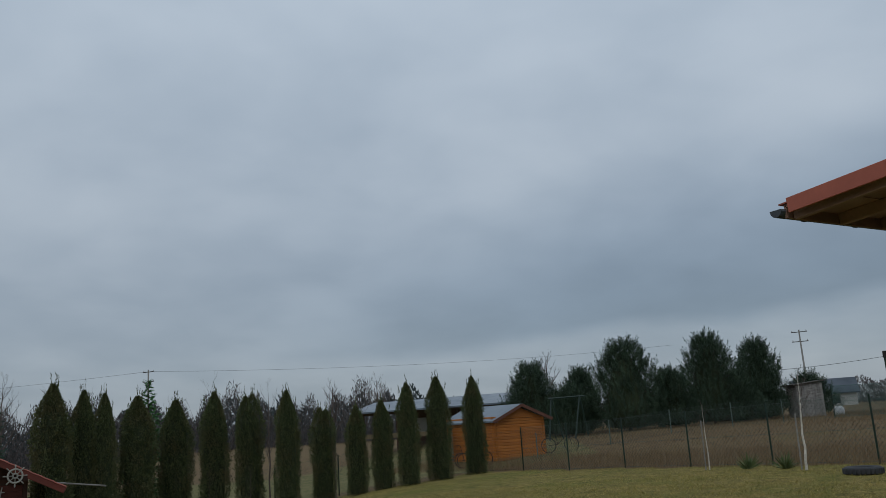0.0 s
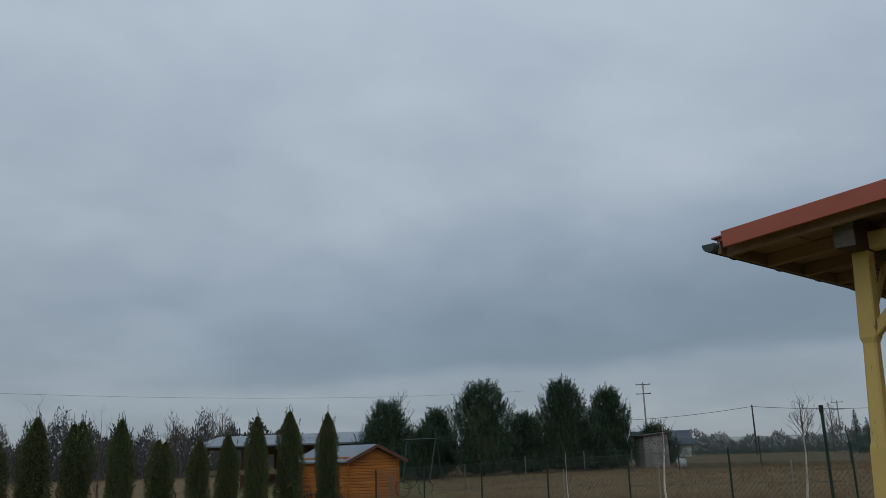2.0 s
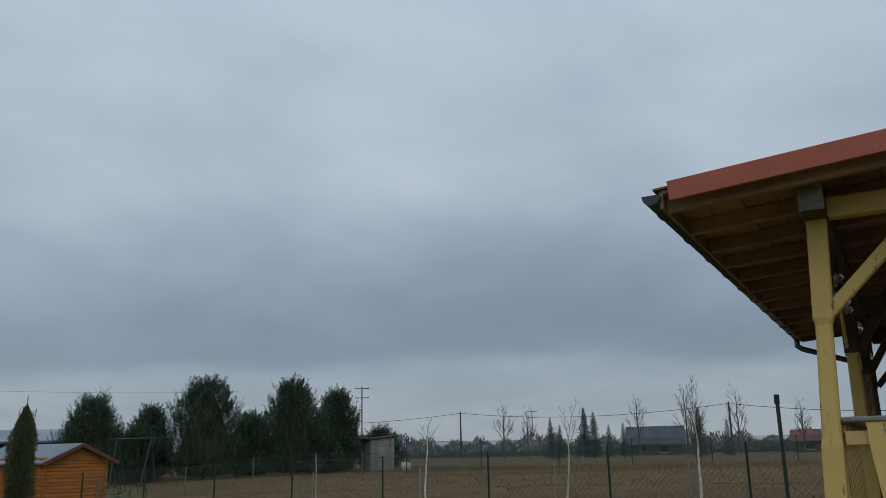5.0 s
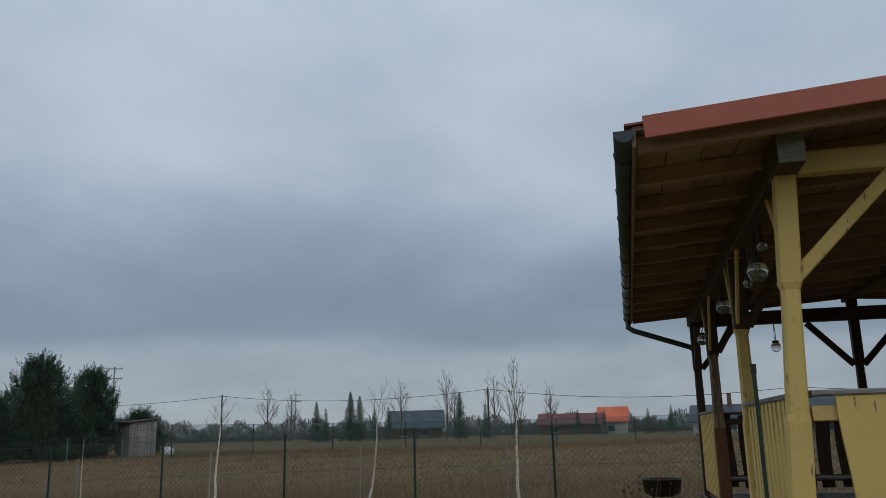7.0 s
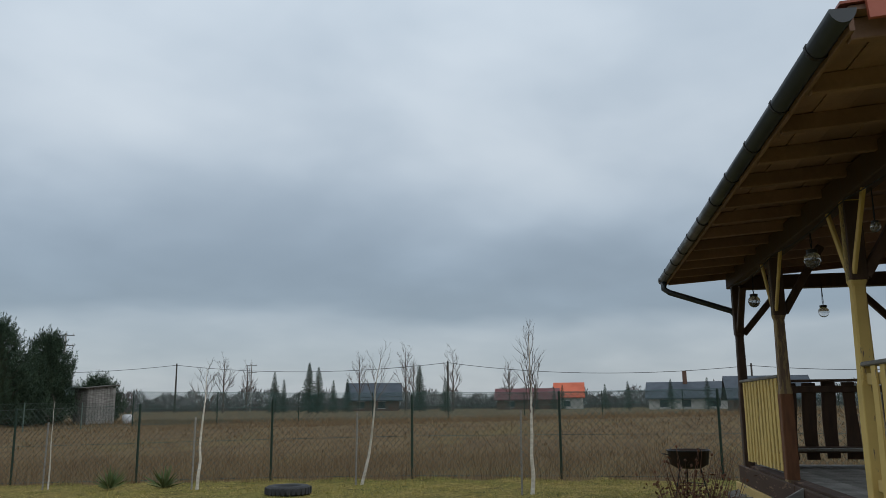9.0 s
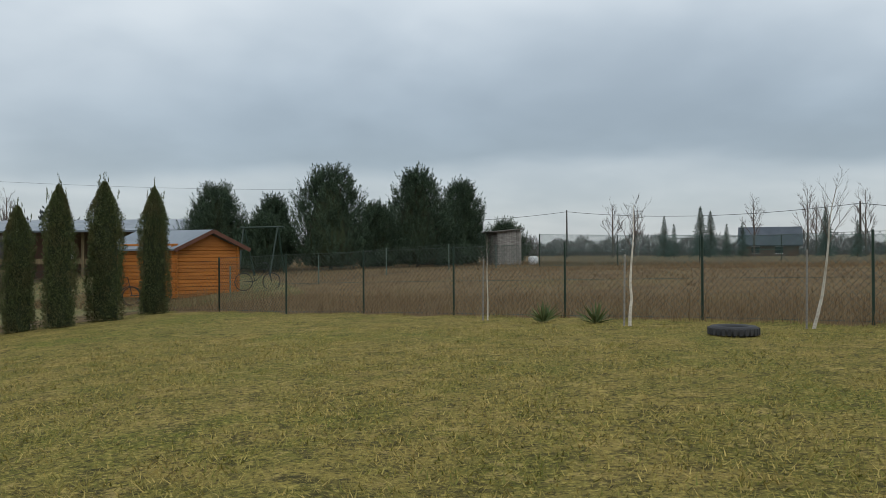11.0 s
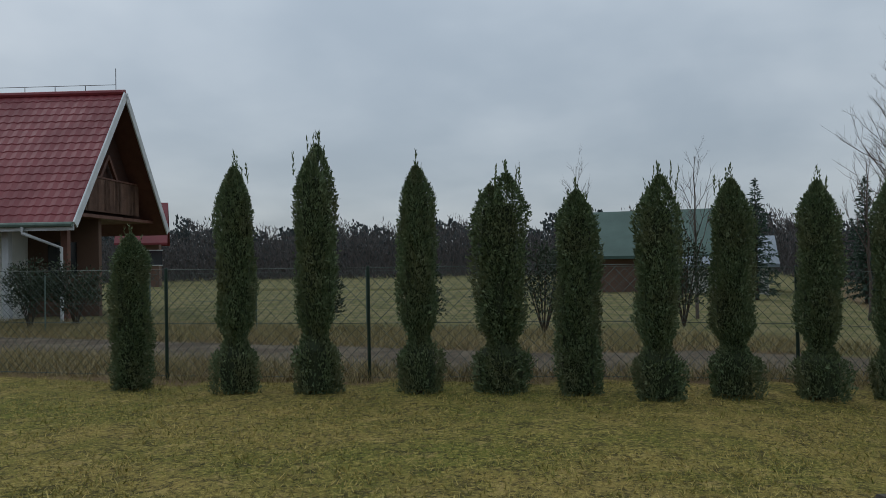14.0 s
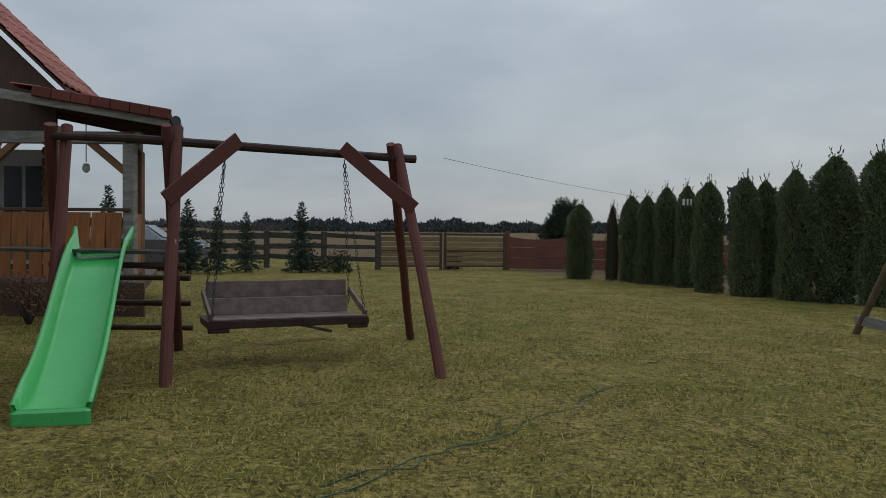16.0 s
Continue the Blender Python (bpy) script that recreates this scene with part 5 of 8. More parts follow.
    px, py = rng.normal(-7.9, 0.9, n), rng.normal(26.6, 0.45, n)
    pos = np.column_stack([px, py, H(px, py) + 0.012])
    lit = new("fallen_leaves", tri_mesh("fallen_leaves", sprays(rng, pos, rng.normal(size=(n, 3)) * [1, 1, 0.15], 0.055, 0.035), M_DRY, 4))
    tagged(lit, "fallen russet leaves lying on the lawn", "leaves", kind="stuff")
    bush("juniper", -14.85, 18.35, 1.3, 1.05, 371, "low spreading green juniper beside the shed", M_JUNIPER, 5200, False, size=0.15, flat=0.35)
    # neighbour's garden bushes
    for i, (x, y, r, h) in enumerate(((-15.4, -16.0, 0.85, 1.9), (-16.5, -12.6, 0.9, 1.9), (-17.6, -9.1, 0.75, 1.8), (-18.4, -8.4, 0.8, 1.8), (-18.6, 1.2, 0.6, 1.7), (-18.9, 3.9, 0.9, 2.0), (-21.5, 6.5, 0.8, 2.2), (-17.6, -0.6, 0.45, 1.5))):
        bush("bush", x, y, r, h, 380 + i, "many-stemmed grey-green bush by the neighbour's house", M_BUSH, 2400, True, "bushes by the white house", 0.10)
    for i, (x, y, h) in enumerate(((-12.0, -20.0, 2.6), (-10.5, -21.5, 2.5), (-8.8, -23.5, 2.7), (-13.4, -23.2, 2.8), (-7.4, -22.0, 2.4))):
        bush("thuja_shrub", x, y, 0.55, h * 0.8, 390 + i, "dark conical thuja shrub beyond the fence", M_ARB, 2200, False, "thuja shrubs beyond the fence", 0.12, 1.0)
    for i, (x, y) in enumerate(((6.85, 21.0), (7.4, 20.05))):
        z = hz(x, y)
        rng = np.random.default_rng(400 + i)
        a = rng.uniform(0, 6.28, 70)
        el = rng.uniform(0.25, 1.4, 70)
        way = np.column_stack([np.cos(a) * np.cos(el), np.sin(a) * np.cos(el), np.sin(el)])
        t = thing("yucca", (x, y, z), "spiky yellow-green yucca by the fence", "plant", "yuccas")
        part("foliage", tri_mesh("foliage", sprays(rng, np.tile([x, y, z], (70, 1)) + way * 0.02, way, 0.34, 0.035), M_YUCCA, 4), None, t)
    # ring of an old tyre
    x, y = 7.6, 16.75
    z = hz(x, y)
    s = Shape()
    prof = [(0.22, 0.02), (0.30, 0.0), (0.40, 0.0), (0.45, 0.05), (0.45, 0.13), (0.40, 0.18), (0.30, 0.18), (0.22, 0.16), (0.22, 0.02)]
    prof = [(0.8 * a, 0.8 * b) for a, b in prof]
    s.lathe((x, y, z), prof, 28, False)
    t = thing("tyre", (x, y, z), "old grey tyre lying on the lawn", "tyre")
    part("carcass", s, M_RUBBER, t, "", True)
    for i in range(28):
        a = 2 * math.pi * i / 28
        part("tread_block", Shape().box((x + 0.362 * math.cos(a), y + 0.362 * math.sin(a), z + 0.072), (0.012, 0.05, 0.10), math.degrees(a), 0.003), M_RUBBER, t)


build_bare_and_conifers()


def log(t, name, p, q, r, mat, seed=0, label=""):
    p, q = Vector(p), Vector(q)
    rr = random.Random(seed)
    pts = [p.lerp(q, k / 5) + Vector((rr.uniform(-1, 1), rr.uniform(-1, 1), 0)) * 0.008 for k in range(6)]
    return part(name, Shape().tube(pts, [r * (1 + rr.uniform(-0.05, 0.05)) for _ in pts], 10), mat, t, label)


def build_rope_swing_frame():
    """Bare round-timber A-frame with eyelets, no seats."""
    a1, a2, a3, a4 = (-4.26, -4.73), (-5.35, -2.26), (-6.69, -6.51), (-8.25, -4.36)
    n0, f0 = Vector((-4.92, -3.34, 2.22)), Vector((-7.36, -5.40, 2.18))
    t = thing("swing_frame", (-6.1, -4.4, hz(-6.1, -4.4)), "weathered greenish round-timber swing frame", "swing frame")
    d = (f0 - n0).normalized()
    log(t, "crossbar", n0 - d * 0.12, f0 + d * 0.15, 0.05, M_POLE_WOOD, 1)
    for k, (a, b, top) in enumerate(((a1, a2, n0), (a3, a4, f0))):
        for j, g in enumerate((a, b)):
            o = b if j == 0 else a
            base = Vector((g[0], g[1], hz(*g) - 0.05))
            cross = top - Vector((0, 0, 0.20))
            over = cross + (cross - base).normalized() * 0.48 + d * (0.06 if j else -0.06)
            log(t, "leg", base, over, 0.052, M_POLE_WOOD, 10 + 2 * k + j)
        p, q = Vector((*a, hz(*a) + 0.22)), Vector((*b, hz(*b) + 0.22))
        e = (q - p).normalized()
        part("foot_plank", Shape().beam(p + e * 0.05, q - e * 0.05, 0.045, 0.15, 0.006), M_GREY_WOOD, t)
        part("corner_brace", Shape().beam(top + d * (0.55 if k == 0 else -0.55) - Vector((0, 0, 0.02)), top + (Vector((*a2, 0.0)) - top if k == 0 else Vector((*a3, 0.0)) - top) * 0.22, 0.05, 0.09, 0.006), M_POLE_WOOD, t)
    for f in (0.24, 0.42, 0.58, 0.74):
        p = n0.lerp(f0, f)
        part("eyelet", Shape().tube([p + Vector((0, 0, -0.03)), p + Vector((0, 0, -0.1)), p + Vector((0.03, 0.02, -0.14)), p + Vector((0.0, 0.0, -0.20)), p + Vector((-0.03, -0.02, -0.14)), p + Vector((0, 0, -0.1))], 0.008, 5), M_CHAIN, t)
    for f in (0.55, 0.86):
        p = n0.lerp(f0, f)
        part("spike", Shape().tube([p, p + Vector((0.02, 0, 0.16))], 0.005, 5), M_CHAIN, t)


build_rope_swing_frame()


def chain(t, p, q, step=0.045):
    """A hanging chain of alternate links, one mesh."""
    p, q = Vector(p), Vector(q)
    n = max(2, int((q - p).length / step))
    d = (q - p) / n
    s = Shape()
    for i in range(n):
        c = p + d * (i + 0.5)
        side = Vector((0.011, 0.004, 0)) if i % 2 else Vector((-0.004, 0.011, 0))
        h = d * 0.62
        s.tube([c - h, c - h * 0.6 + side, c + h * 0.6 + side, c + h, c + h * 0.6 - side, c - h * 0.6 - side, c - h], 0.0035, 4, False)
    return part("chain", s, M_CHAIN, t)


def build_slide_and_bench():
    r1, r2, l3, l4 = (0.10, 1.50), (1.33, -0.93), (2.15, 2.82), (3.29, 1.06)
    R, L = Vector((1.01, 0.40, 2.14)), Vector((2.72, 1.94, 2.20))
    e = (L - R).normalized()
    t = thing("play_frame", (1.8, 1.2, hz(1.8, 1.2)), "red-brown painted log swing and slide frame with flaking paint", "swing frame")
    log(t, "crossbar", R - e * 0.22, L + e * 0.42, 0.045, M_SEAT_FRAME, 1)
    for k, (a, b, top) in enumerate(((r1, r2, R), (l3, l4, L))):
        for j, g in enumerate((a, b)):
            base = Vector((*g, hz(*g) - 0.05))
            log(t, "leg", base, top + (top - base).normalized() * 0.16 + e * (0.05 if j else -0.05), 0.056 if j == 0 else 0.05, M_RED_POLE, 30 + 2 * k + j)
        sgn = 1 if k == 0 else -1
        g = Vector((*a, 0))
        part("brace_plank", Shape().beam(top + e * sgn * 0.62 + Vector((-0.05, 0.06, 0.06)), top.lerp(g, 0.26) + Vector((-0.06, 0.07, 0)) - e * sgn * 0.05, 0.035, 0.15, 0.006), M_RED_POLE, t)
    # ladder tower that carries the slide
    q1, q2 = (3.17, 3.06), (4.57, 1.41)
    T = Vector((3.83, 2.22, 2.25))
    for j, g in enumerate((q1, q2)):
        base = Vector((*g, hz(*g) - 0.05))
        log(t, "tower_leg", base, T + (T - base).normalized() * 0.12 + e * (0.07 if j else -0.07), 0.056, M_RED_POLE, 50 + j)
    log(t, "tower_bar", L + e * 0.35, T + e * 0.1, 0.04, M_SEAT_FRAME, 3)
    for z in (0.28, 0.56, 0.84, 1.0):
        f = z / 2.2
        for a, b in (((l3, q1) if z > 0.95 else (l4, q2)),):
            p = Vector((*a, z)).lerp(Vector((*L[:2], z)), f)
            q = Vector((*b, z)).lerp(Vector((*T[:2], z)), f)
            if z > 0.95:
                p, q = p + Vector((0.30, -0.42, 0)), q + Vector((0.30, -0.42, 0))
            log(t, "rung", p - e * 0.14, q + e * 0.1, 0.032, M_SEAT_FRAME, int(z * 100))
    pl = [Vector((*l3, 1.12)).lerp(Vector((*L[:2], 1.12)), 0.5), Vector((*l4, 1.12)).lerp(Vector((*L[:2], 1.12)), 0.5)]
    for i in range(3):
        p = pl[0].lerp(pl[1], 0.55 + i * 0.22)
        part("platform_board", Shape().beam(p - e * 0.1, p + e * 1.5, 0.15, 0.03, 0.004), M_OLD_WOOD, t)
    part("spare_board", Shape().beam((2.9, 0.7, 0.45), (2.2, -0.4, 0.12), 0.16, 0.035, 0.005), M_OLD_WOOD, t)
    # plastic slide, a thing of its own
    top, bot = Vector((3.46, 2.02, 1.13)), Vector((1.97, 4.25, 0.09))
    run = Vector((bot.x - top.x, bot.y - top.y, 0))
    u = run.normalized()
    sd = Vector((-u.y, u.x, 0))
    sl = thing("slide", tuple(Vector((bot.x, bot.y, hz(bot.x, bot.y)))), "bright green plastic playground slide", "slide")
    prof = [(-0.26, 0.17), (-0.245, 0.185), (-0.225, 0.18), (-0.205, 0.03), (-0.17, 0.0), (0.17, 0.0), (0.205, 0.03), (0.225, 0.18), (0.245, 0.185), (0.26, 0.17), (0.225, -0.02), (0.16, -0.035), (-0.16, -0.035), (-0.225, -0.02)]
    s = Shape()
    N, m = 26, len(prof)
    for i in range(N + 1):
        f = i / N
        z = 1.13 - 1.03 * (0.10 * f + 0.90 * (f * f * (3 - 2 * f)) ** 0.92) + 0.035 * math.sin(f * math.pi * 2.0)
        if f > 0.93:
            z = max(z, 0.10)
        c = top + u * run.length * f
        flare = 1 + 0.10 * max(0, (0.08 - f) / 0.08)
        for a, b in prof:
            s.v.append(tuple(c + sd * a * flare + Vector((0, 0, z - 1.13 + (b if b < 0.02 else b * (1 - 0.6 * max(0, (f - 0.86) / 0.14) ** 1.5) * (1 + 0.35 * max(0, (0.06 - f) / 0.06))) + (1.13 - c.z)))))
    for i in range(N):
        s.f += [(i * m + k, i * m + (k + 1) % m, (i + 1) * m + (k + 1) % m, (i + 1) * m + k) for k in range(m)]
    s.f += [tuple(range(m)), tuple(range((N + 1) * m - 1, N * m - 1, -1))]
    part("chute", s, M_SLIDE, sl, "", True)
    part("foot_lip", Shape().box((bot.x + u.x * 0.005, bot.y + u.y * 0.005, hz(bot.x, bot.y) + 0.06), (0.07, 0.50, 0.13), math.degrees(math.atan2(u.y, u.x)), 0.02), M_SLIDE, sl)
    # hanging bench
    c0, c1 = R + e * 0.58, R + e * 1.80
    n = Vector((-e.y, e.x, 0))
    b = thing("hanging_bench", ((c0 + c1) / 2).to_tuple()[:2] + (0.42,), "grey-brown wooden bench hung on chains", "bench")
    mid = (R + e * 1.2)
    P = lambda along, out, z: Vector((mid.x + e.x * along + n.x * out, mid.y + e.y * along + n.y * out, z))
    for i in range(4):
        part("seat_board", Shape().beam(P(-0.76, -0.2 + 0.13 * i, 0.46), P(0.76, -0.2 + 0.13 * i, 0.46), 0.115, 0.024, 0.004), M_SEAT, b)
    for i, z in enumerate((0.56, 0.73)):
        part("back_board", Shape().beam(P(-0.74, -0.26 - 0.07 * i, z), P(0.74, -0.26 - 0.07 * i, z + 0.0), 0.024, 0.174, 0.004), M_SEAT, b)
    part("front_rail", Shape().beam(P(-0.80, 0.26, 0.43), P(0.80, 0.26, 0.43), 0.05, 0.075, 0.006), M_SEAT_FRAME, b)
    part("front_edge", Shape().beam(P(-0.78, 0.262, 0.478), P(0.78, 0.262, 0.478), 0.03, 0.016, 0.003), M_SEAT, b)
    part("back_rail", Shape().beam(P(-0.80, -0.26, 0.42), P(0.80, -0.26, 0.42), 0.05, 0.07, 0.006), M_SEAT_FRAME, b)
    for x in (-0.78, 0.78):
        part("side_rail", Shape().beam(P(x, -0.3, 0.425), P(x, 0.3, 0.425), 0.05, 0.07, 0.006), M_SEAT_FRAME, b)
        part("arm_board", Shape().beam(P(x, -0.30, 0.70), P(x, 0.27, 0.50), 0.03, 0.07, 0.004), M_SEAT, b)
        part("corner_block", Shape().box(P(x * 0.9, 0.24, 0.375), (0.2, 0.07, 0.05), math.degrees(math.atan2(e.y, e.x)), 0.005), M_SEAT_FRAME, b)
    for c, x in ((c0, -0.77), (c1, 0.77)):
        x = x if (P(x, 0, 0) - Vector((c.x, c.y, 0))).length < 0.6 else -x
        chain(b, c - Vector((0, 0, 0.06)), P(x, 0.27, 0.46))
        chain(b, c - Vector((0, 0, 0.06)), P(x, -0.30, 0.55))
    return R, e


build_slide_and_bench()


def build_shed():
    """Red-brown plank garden shed with a tiled roof and a ship's wheel on its gable."""
    cx, cy, zb = -12.5, 20.81, -1.36
    g = thing("garden_shed", (cx, cy, zb), "red-brown plank garden shed with a clay tile roof", "shed", rz=33.7)
    W, D, eave, apex = 1.58, 3.0, 2.16, 2.98
    wall_z = lambda x: eave + (apex - eave) * (1 - abs(x) / W)
    rr = random.Random(4)
    k = 0
    for i in range(13):
        z0, z1 = 0.10 + i * 0.142, 0.10 + (i + 1) * 0.142 - 0.005
        for x0, x1 in ((-W, -0.52), (0.37, W)):
            part("wall_plank", Shape().box(((x0 + x1) / 2, -0.012 + rr.uniform(-0.003, 0.003), (z0 + z1) / 2), (x1 - x0, 0.028, z1 - z0), ch=0.004), M_SHED, g)
    for i in range(7):
        z0 = 1.952 + i * 0.146
        if z0 > apex - 0.1:
            break
        hw = W * (1 - max(0, (z0 + 0.07 - eave)) / (apex - eave))
        part("gable_plank", Shape().box((0, -0.012, z0 + 0.07), (2 * hw, 0.028, 0.14), ch=0.004), M_SHED_DARK, g)
    for x in (-W, W):
        part("corner_post", Shape().box((x, -0.03, 0.05 + eave / 2), (0.11, 0.09, eave - 0.02), ch=0.008), M_SHED_DARK, g)
        part("side_wall", Shape().box((x, D / 2, 0.05 + eave / 2), (0.05, D, eave - 0.1), ch=0.004), M_SHED, g)
    part("back_wall", Shape().prism([(-W, D, 0.08), (W, D, 0.08), (W, D, eave), (0, D, apex), (-W, D, eave)], (0, 0, 0), (0, 0.05, 0)), M_SHED, g)
    part("sill", Shape().box((0, 0.0, 0.055), (2 * W, 0.09, 0.09), ch=0.008), M_SHED_DARK, g)
    door = part("door", Shape().box((-0.075, -0.015, 1.07), (0.86, 0.022, 1.86), ch=0.004), M_SHED_DARK, g)
    for i in range(4):
        part("door_plank", Shape().box((-0.40 + i * 0.217, -0.036, 1.07), (0.21, 0.026, 1.88), ch=0.006), M_SHED_DOOR, door)
    part("door_latch", Shape().box((0.30, -0.06, 1.05), (0.09, 0.02, 0.03), ch=0.004), M_CHAIN, door)
    # roof
    ov, back = 2.45, D + 0.25
    slope = (apex - eave) / W
    zr = lambda x: apex + 0.06 - slope * abs(x)
    for sg in (-1, 1):
        part("roof_deck", Shape().prism([(0, -0.42, zr(0)), (sg * ov, -0.42, zr(ov)), (sg * ov, -0.42, zr(ov) + 0.03), (0, -0.42, zr(0) + 0.03)], (0, 0, 0), (0, back + 0.42, 0)), M_SHED_DARK, g)
        part("verge_board", Shape().beam((0, -0.44, zr(0) - 0.04), (sg * ov, -0.44, zr(ov) - 0.04), 0.03, 0.15, 0.005), M_TRIM_RED, g, "faded red verge board")
        nrow = 9
        for r in range(nrow):
            x0, x1 = sg * ov * (r / nrow), sg * ov * ((r + 1.12) / nrow)
            s = Shape()
            ny = 22
            for j in range(ny):
                y0 = -0.47 + (back + 0.5) * j / ny
                y1 = -0.47 + (back + 0.5) * (j + 1) / ny
                pts = []
                for f in (0, 0.25, 0.5, 0.75, 1.0):
                    y = y0 + (y1 - y0) * f
                    b = 0.028 * math.sin(math.pi * f)
                    pts.append((y, b))
                for (ya, ba), (yb, bb) in zip(pts, pts[1:]):
                    i = len(s.v)
                    za, zb2 = zr(x0) + 0.045, zr(x1) + 0.062
                    s.v += [(x0, ya, za + ba), (x1, ya, zb2 + ba), (x1, yb, zb2 + bb), (x0, yb, za + bb), (x1, ya, zb2 + ba - 0.02), (x1, yb, zb2 + bb - 0.02)]
                    s.f += [(i, i + 1, i + 2, i + 3) if sg < 0 else (i + 3, i + 2, i + 1, i), (i + 1, i + 4, i + 5, i + 2)]
            part("tile_course", s, M_TILE, g)
    for j in range(10):
        y = -0.45 + j * 0.36
        part("ridge_tile", Shape().prism([(0.13 * math.cos(a), y, zr(0) + 0.05 + 0.09 * math.sin(a)) for a in [math.pi * k / 8 for k in range(9)]], (0, 0, 0), (0, 0.34, 0)), M_OLD_WOOD if j == 0 else M_TILE, g)
    part("purlin_end", Shape().box((0, -0.30, apex - 0.12), (0.10, 0.35, 0.14), ch=0.006), M_SHED_DARK, g)
    for x in (-W + 0.05, W - 0.05):
        part("purlin_end", Shape().box((x, -0.25, eave - 0.06), (0.10, 0.42, 0.12), ch=0.006), M_SHED_DARK, g)
    a = radians(33.7)
    loc = lambda x, y, z: (cx + x * math.cos(a) - y * math.sin(a), cy + x * math.sin(a) + y * math.cos(a), zb + z)
    # ship's wheel
    c = (1.30, -0.46, 2.18)
    w = thing("ship_wheel", loc(*c), "pale wooden ship's wheel hung on the shed's verge", "ship wheel")
    M_PALE = plain("pale_bare_wood", (0.36, 0.34, 0.30), (0.26, 0.245, 0.215), 6, 0.8)
    ring = lambda r, n: [loc(c[0] + r * math.cos(2 * math.pi * k / n), c[1], c[2] + r * math.sin(2 * math.pi * k / n)) for k in range(n + 1)]
    part("rim", Shape().tube(ring(0.165, 24), 0.022, 6, False), M_PALE, w)
    part("hub", Shape().tube(ring(0.055, 14), 0.022, 6, False), M_PALE, w)
    for k in range(8):
        b = 2 * math.pi * k / 8
        p = [loc(c[0] + r * math.cos(b), c[1], c[2] + r * math.sin(b)) for r in (0.04, 0.18, 0.21, 0.25, 0.28)]
        part("spoke", Shape().tube(p, [0.011, 0.011, 0.016, 0.018, 0.008], 6), M_PALE, w)
    # things hung on the gable wall
    t = thing("wooden_tool_rack", loc(0.82, -0.05, 1.85), "small grey wooden rack on the shed wall", "rack")
    for x in (0.45, 1.02):
        part("rack_upright", Shape().beam(loc(x, -0.06, 1.66), loc(x + 0.04, -0.06, 1.92), 0.03, 0.03, 0.004), M_GREY_WOOD, t)
    for z in (1.66, 1.80):
        part("rack_bar", Shape().beam(loc(0.42, -0.07, z + 0.02), loc(1.12, -0.07, z - 0.01), 0.025, 0.025, 0.004), M_GREY_WOOD, t)
    for x0, x1, z in ((-0.72, -0.35, 2.25), (-0.08, 0.22, 2.2)):
        single("driftwood", Shape().tube([loc(x0, -0.05, z), loc((x0 + x1) / 2, -0.06, z + 0.06), loc(x1, -0.05, z - 0.08)], [0.03, 0.022, 0.012], 6), M_GREY_WOOD, "curved piece of pale driftwood on the gable", "driftwood", "driftwood on the shed")
    t = thing("wind_bell", loc(0.95, -0.05, 1.2), "small pale bell hanging on the shed wall", "bell")
    part("cord", Shape().tube([loc(0.95, -0.04, 1.52), loc(0.95, -0.05, 1.26)], 0.005, 5), M_GREY_WOOD, t)
    part("bell", Shape().lathe(loc(0.95, -0.05, 1.17), [(0.028, 0), (0.022, 0.05), (0.008, 0.09)], 10), M_CONCRETE, t)
    single("leaning_pole", Shape().tube([loc(2.05, -0.3, 1.96), loc(3.5, -0.1, 1.74)], 0.022, 7), M_GREY_WOOD, "long pale pole stuck out from under the eave", "pole")
    # workbench beside the shed
    t = thing("log_bench", loc(2.05, 0.2, 0.0), "rough grey plank bench on log legs beside the shed", "bench")
    part("bench_top", Shape().beam(loc(1.66, 0.1, 1.0), loc(2.55, 0.25, 1.05), 0.34, 0.05, 0.006), M_GREY_WOOD, t)
    part("bench_back", Shape().beam(loc(1.75, 0.3, 1.14), loc(2.5, 0.38, 1.16), 0.03, 0.16, 0.006), M_GREY_WOOD, t)
    for x, y in ((1.82, 0.12), (2.45, 0.12), (1.82, 0.4), (2.45, 0.4)):
        p = loc(x, y, 0.0)
        part("bench_leg", Shape().tube([(p[0], p[1], hz(p[0], p[1]) - 0.05), (p[0], p[1], zb + 1.0)], 0.055, 9), M_GREY_WOOD, t)
    # birch logs leant on the shed's far side
    for i in range(3):
        single("birch_log", Shape().tube([loc(-1.95 - 0.06 * i, 0.0, 0.05), loc(-1.66 - 0.04 * i, 0.3, 0.62)], 0.05, 9), M_WHITE_LIME, "short white birch log leaning on the shed", "log", "birch logs by the shed")
    for i in range(5):
        p = loc(-1.2 + i * 0.55, -0.06, 0)
        single("foundation_stone", Shape().stone((p[0], p[1], zb + 0.0), 0.10, 600 + i), M_STONE, "flat grey stone under the shed's sill", "stone", "stones under the shed", smooth=True)


build_shed()


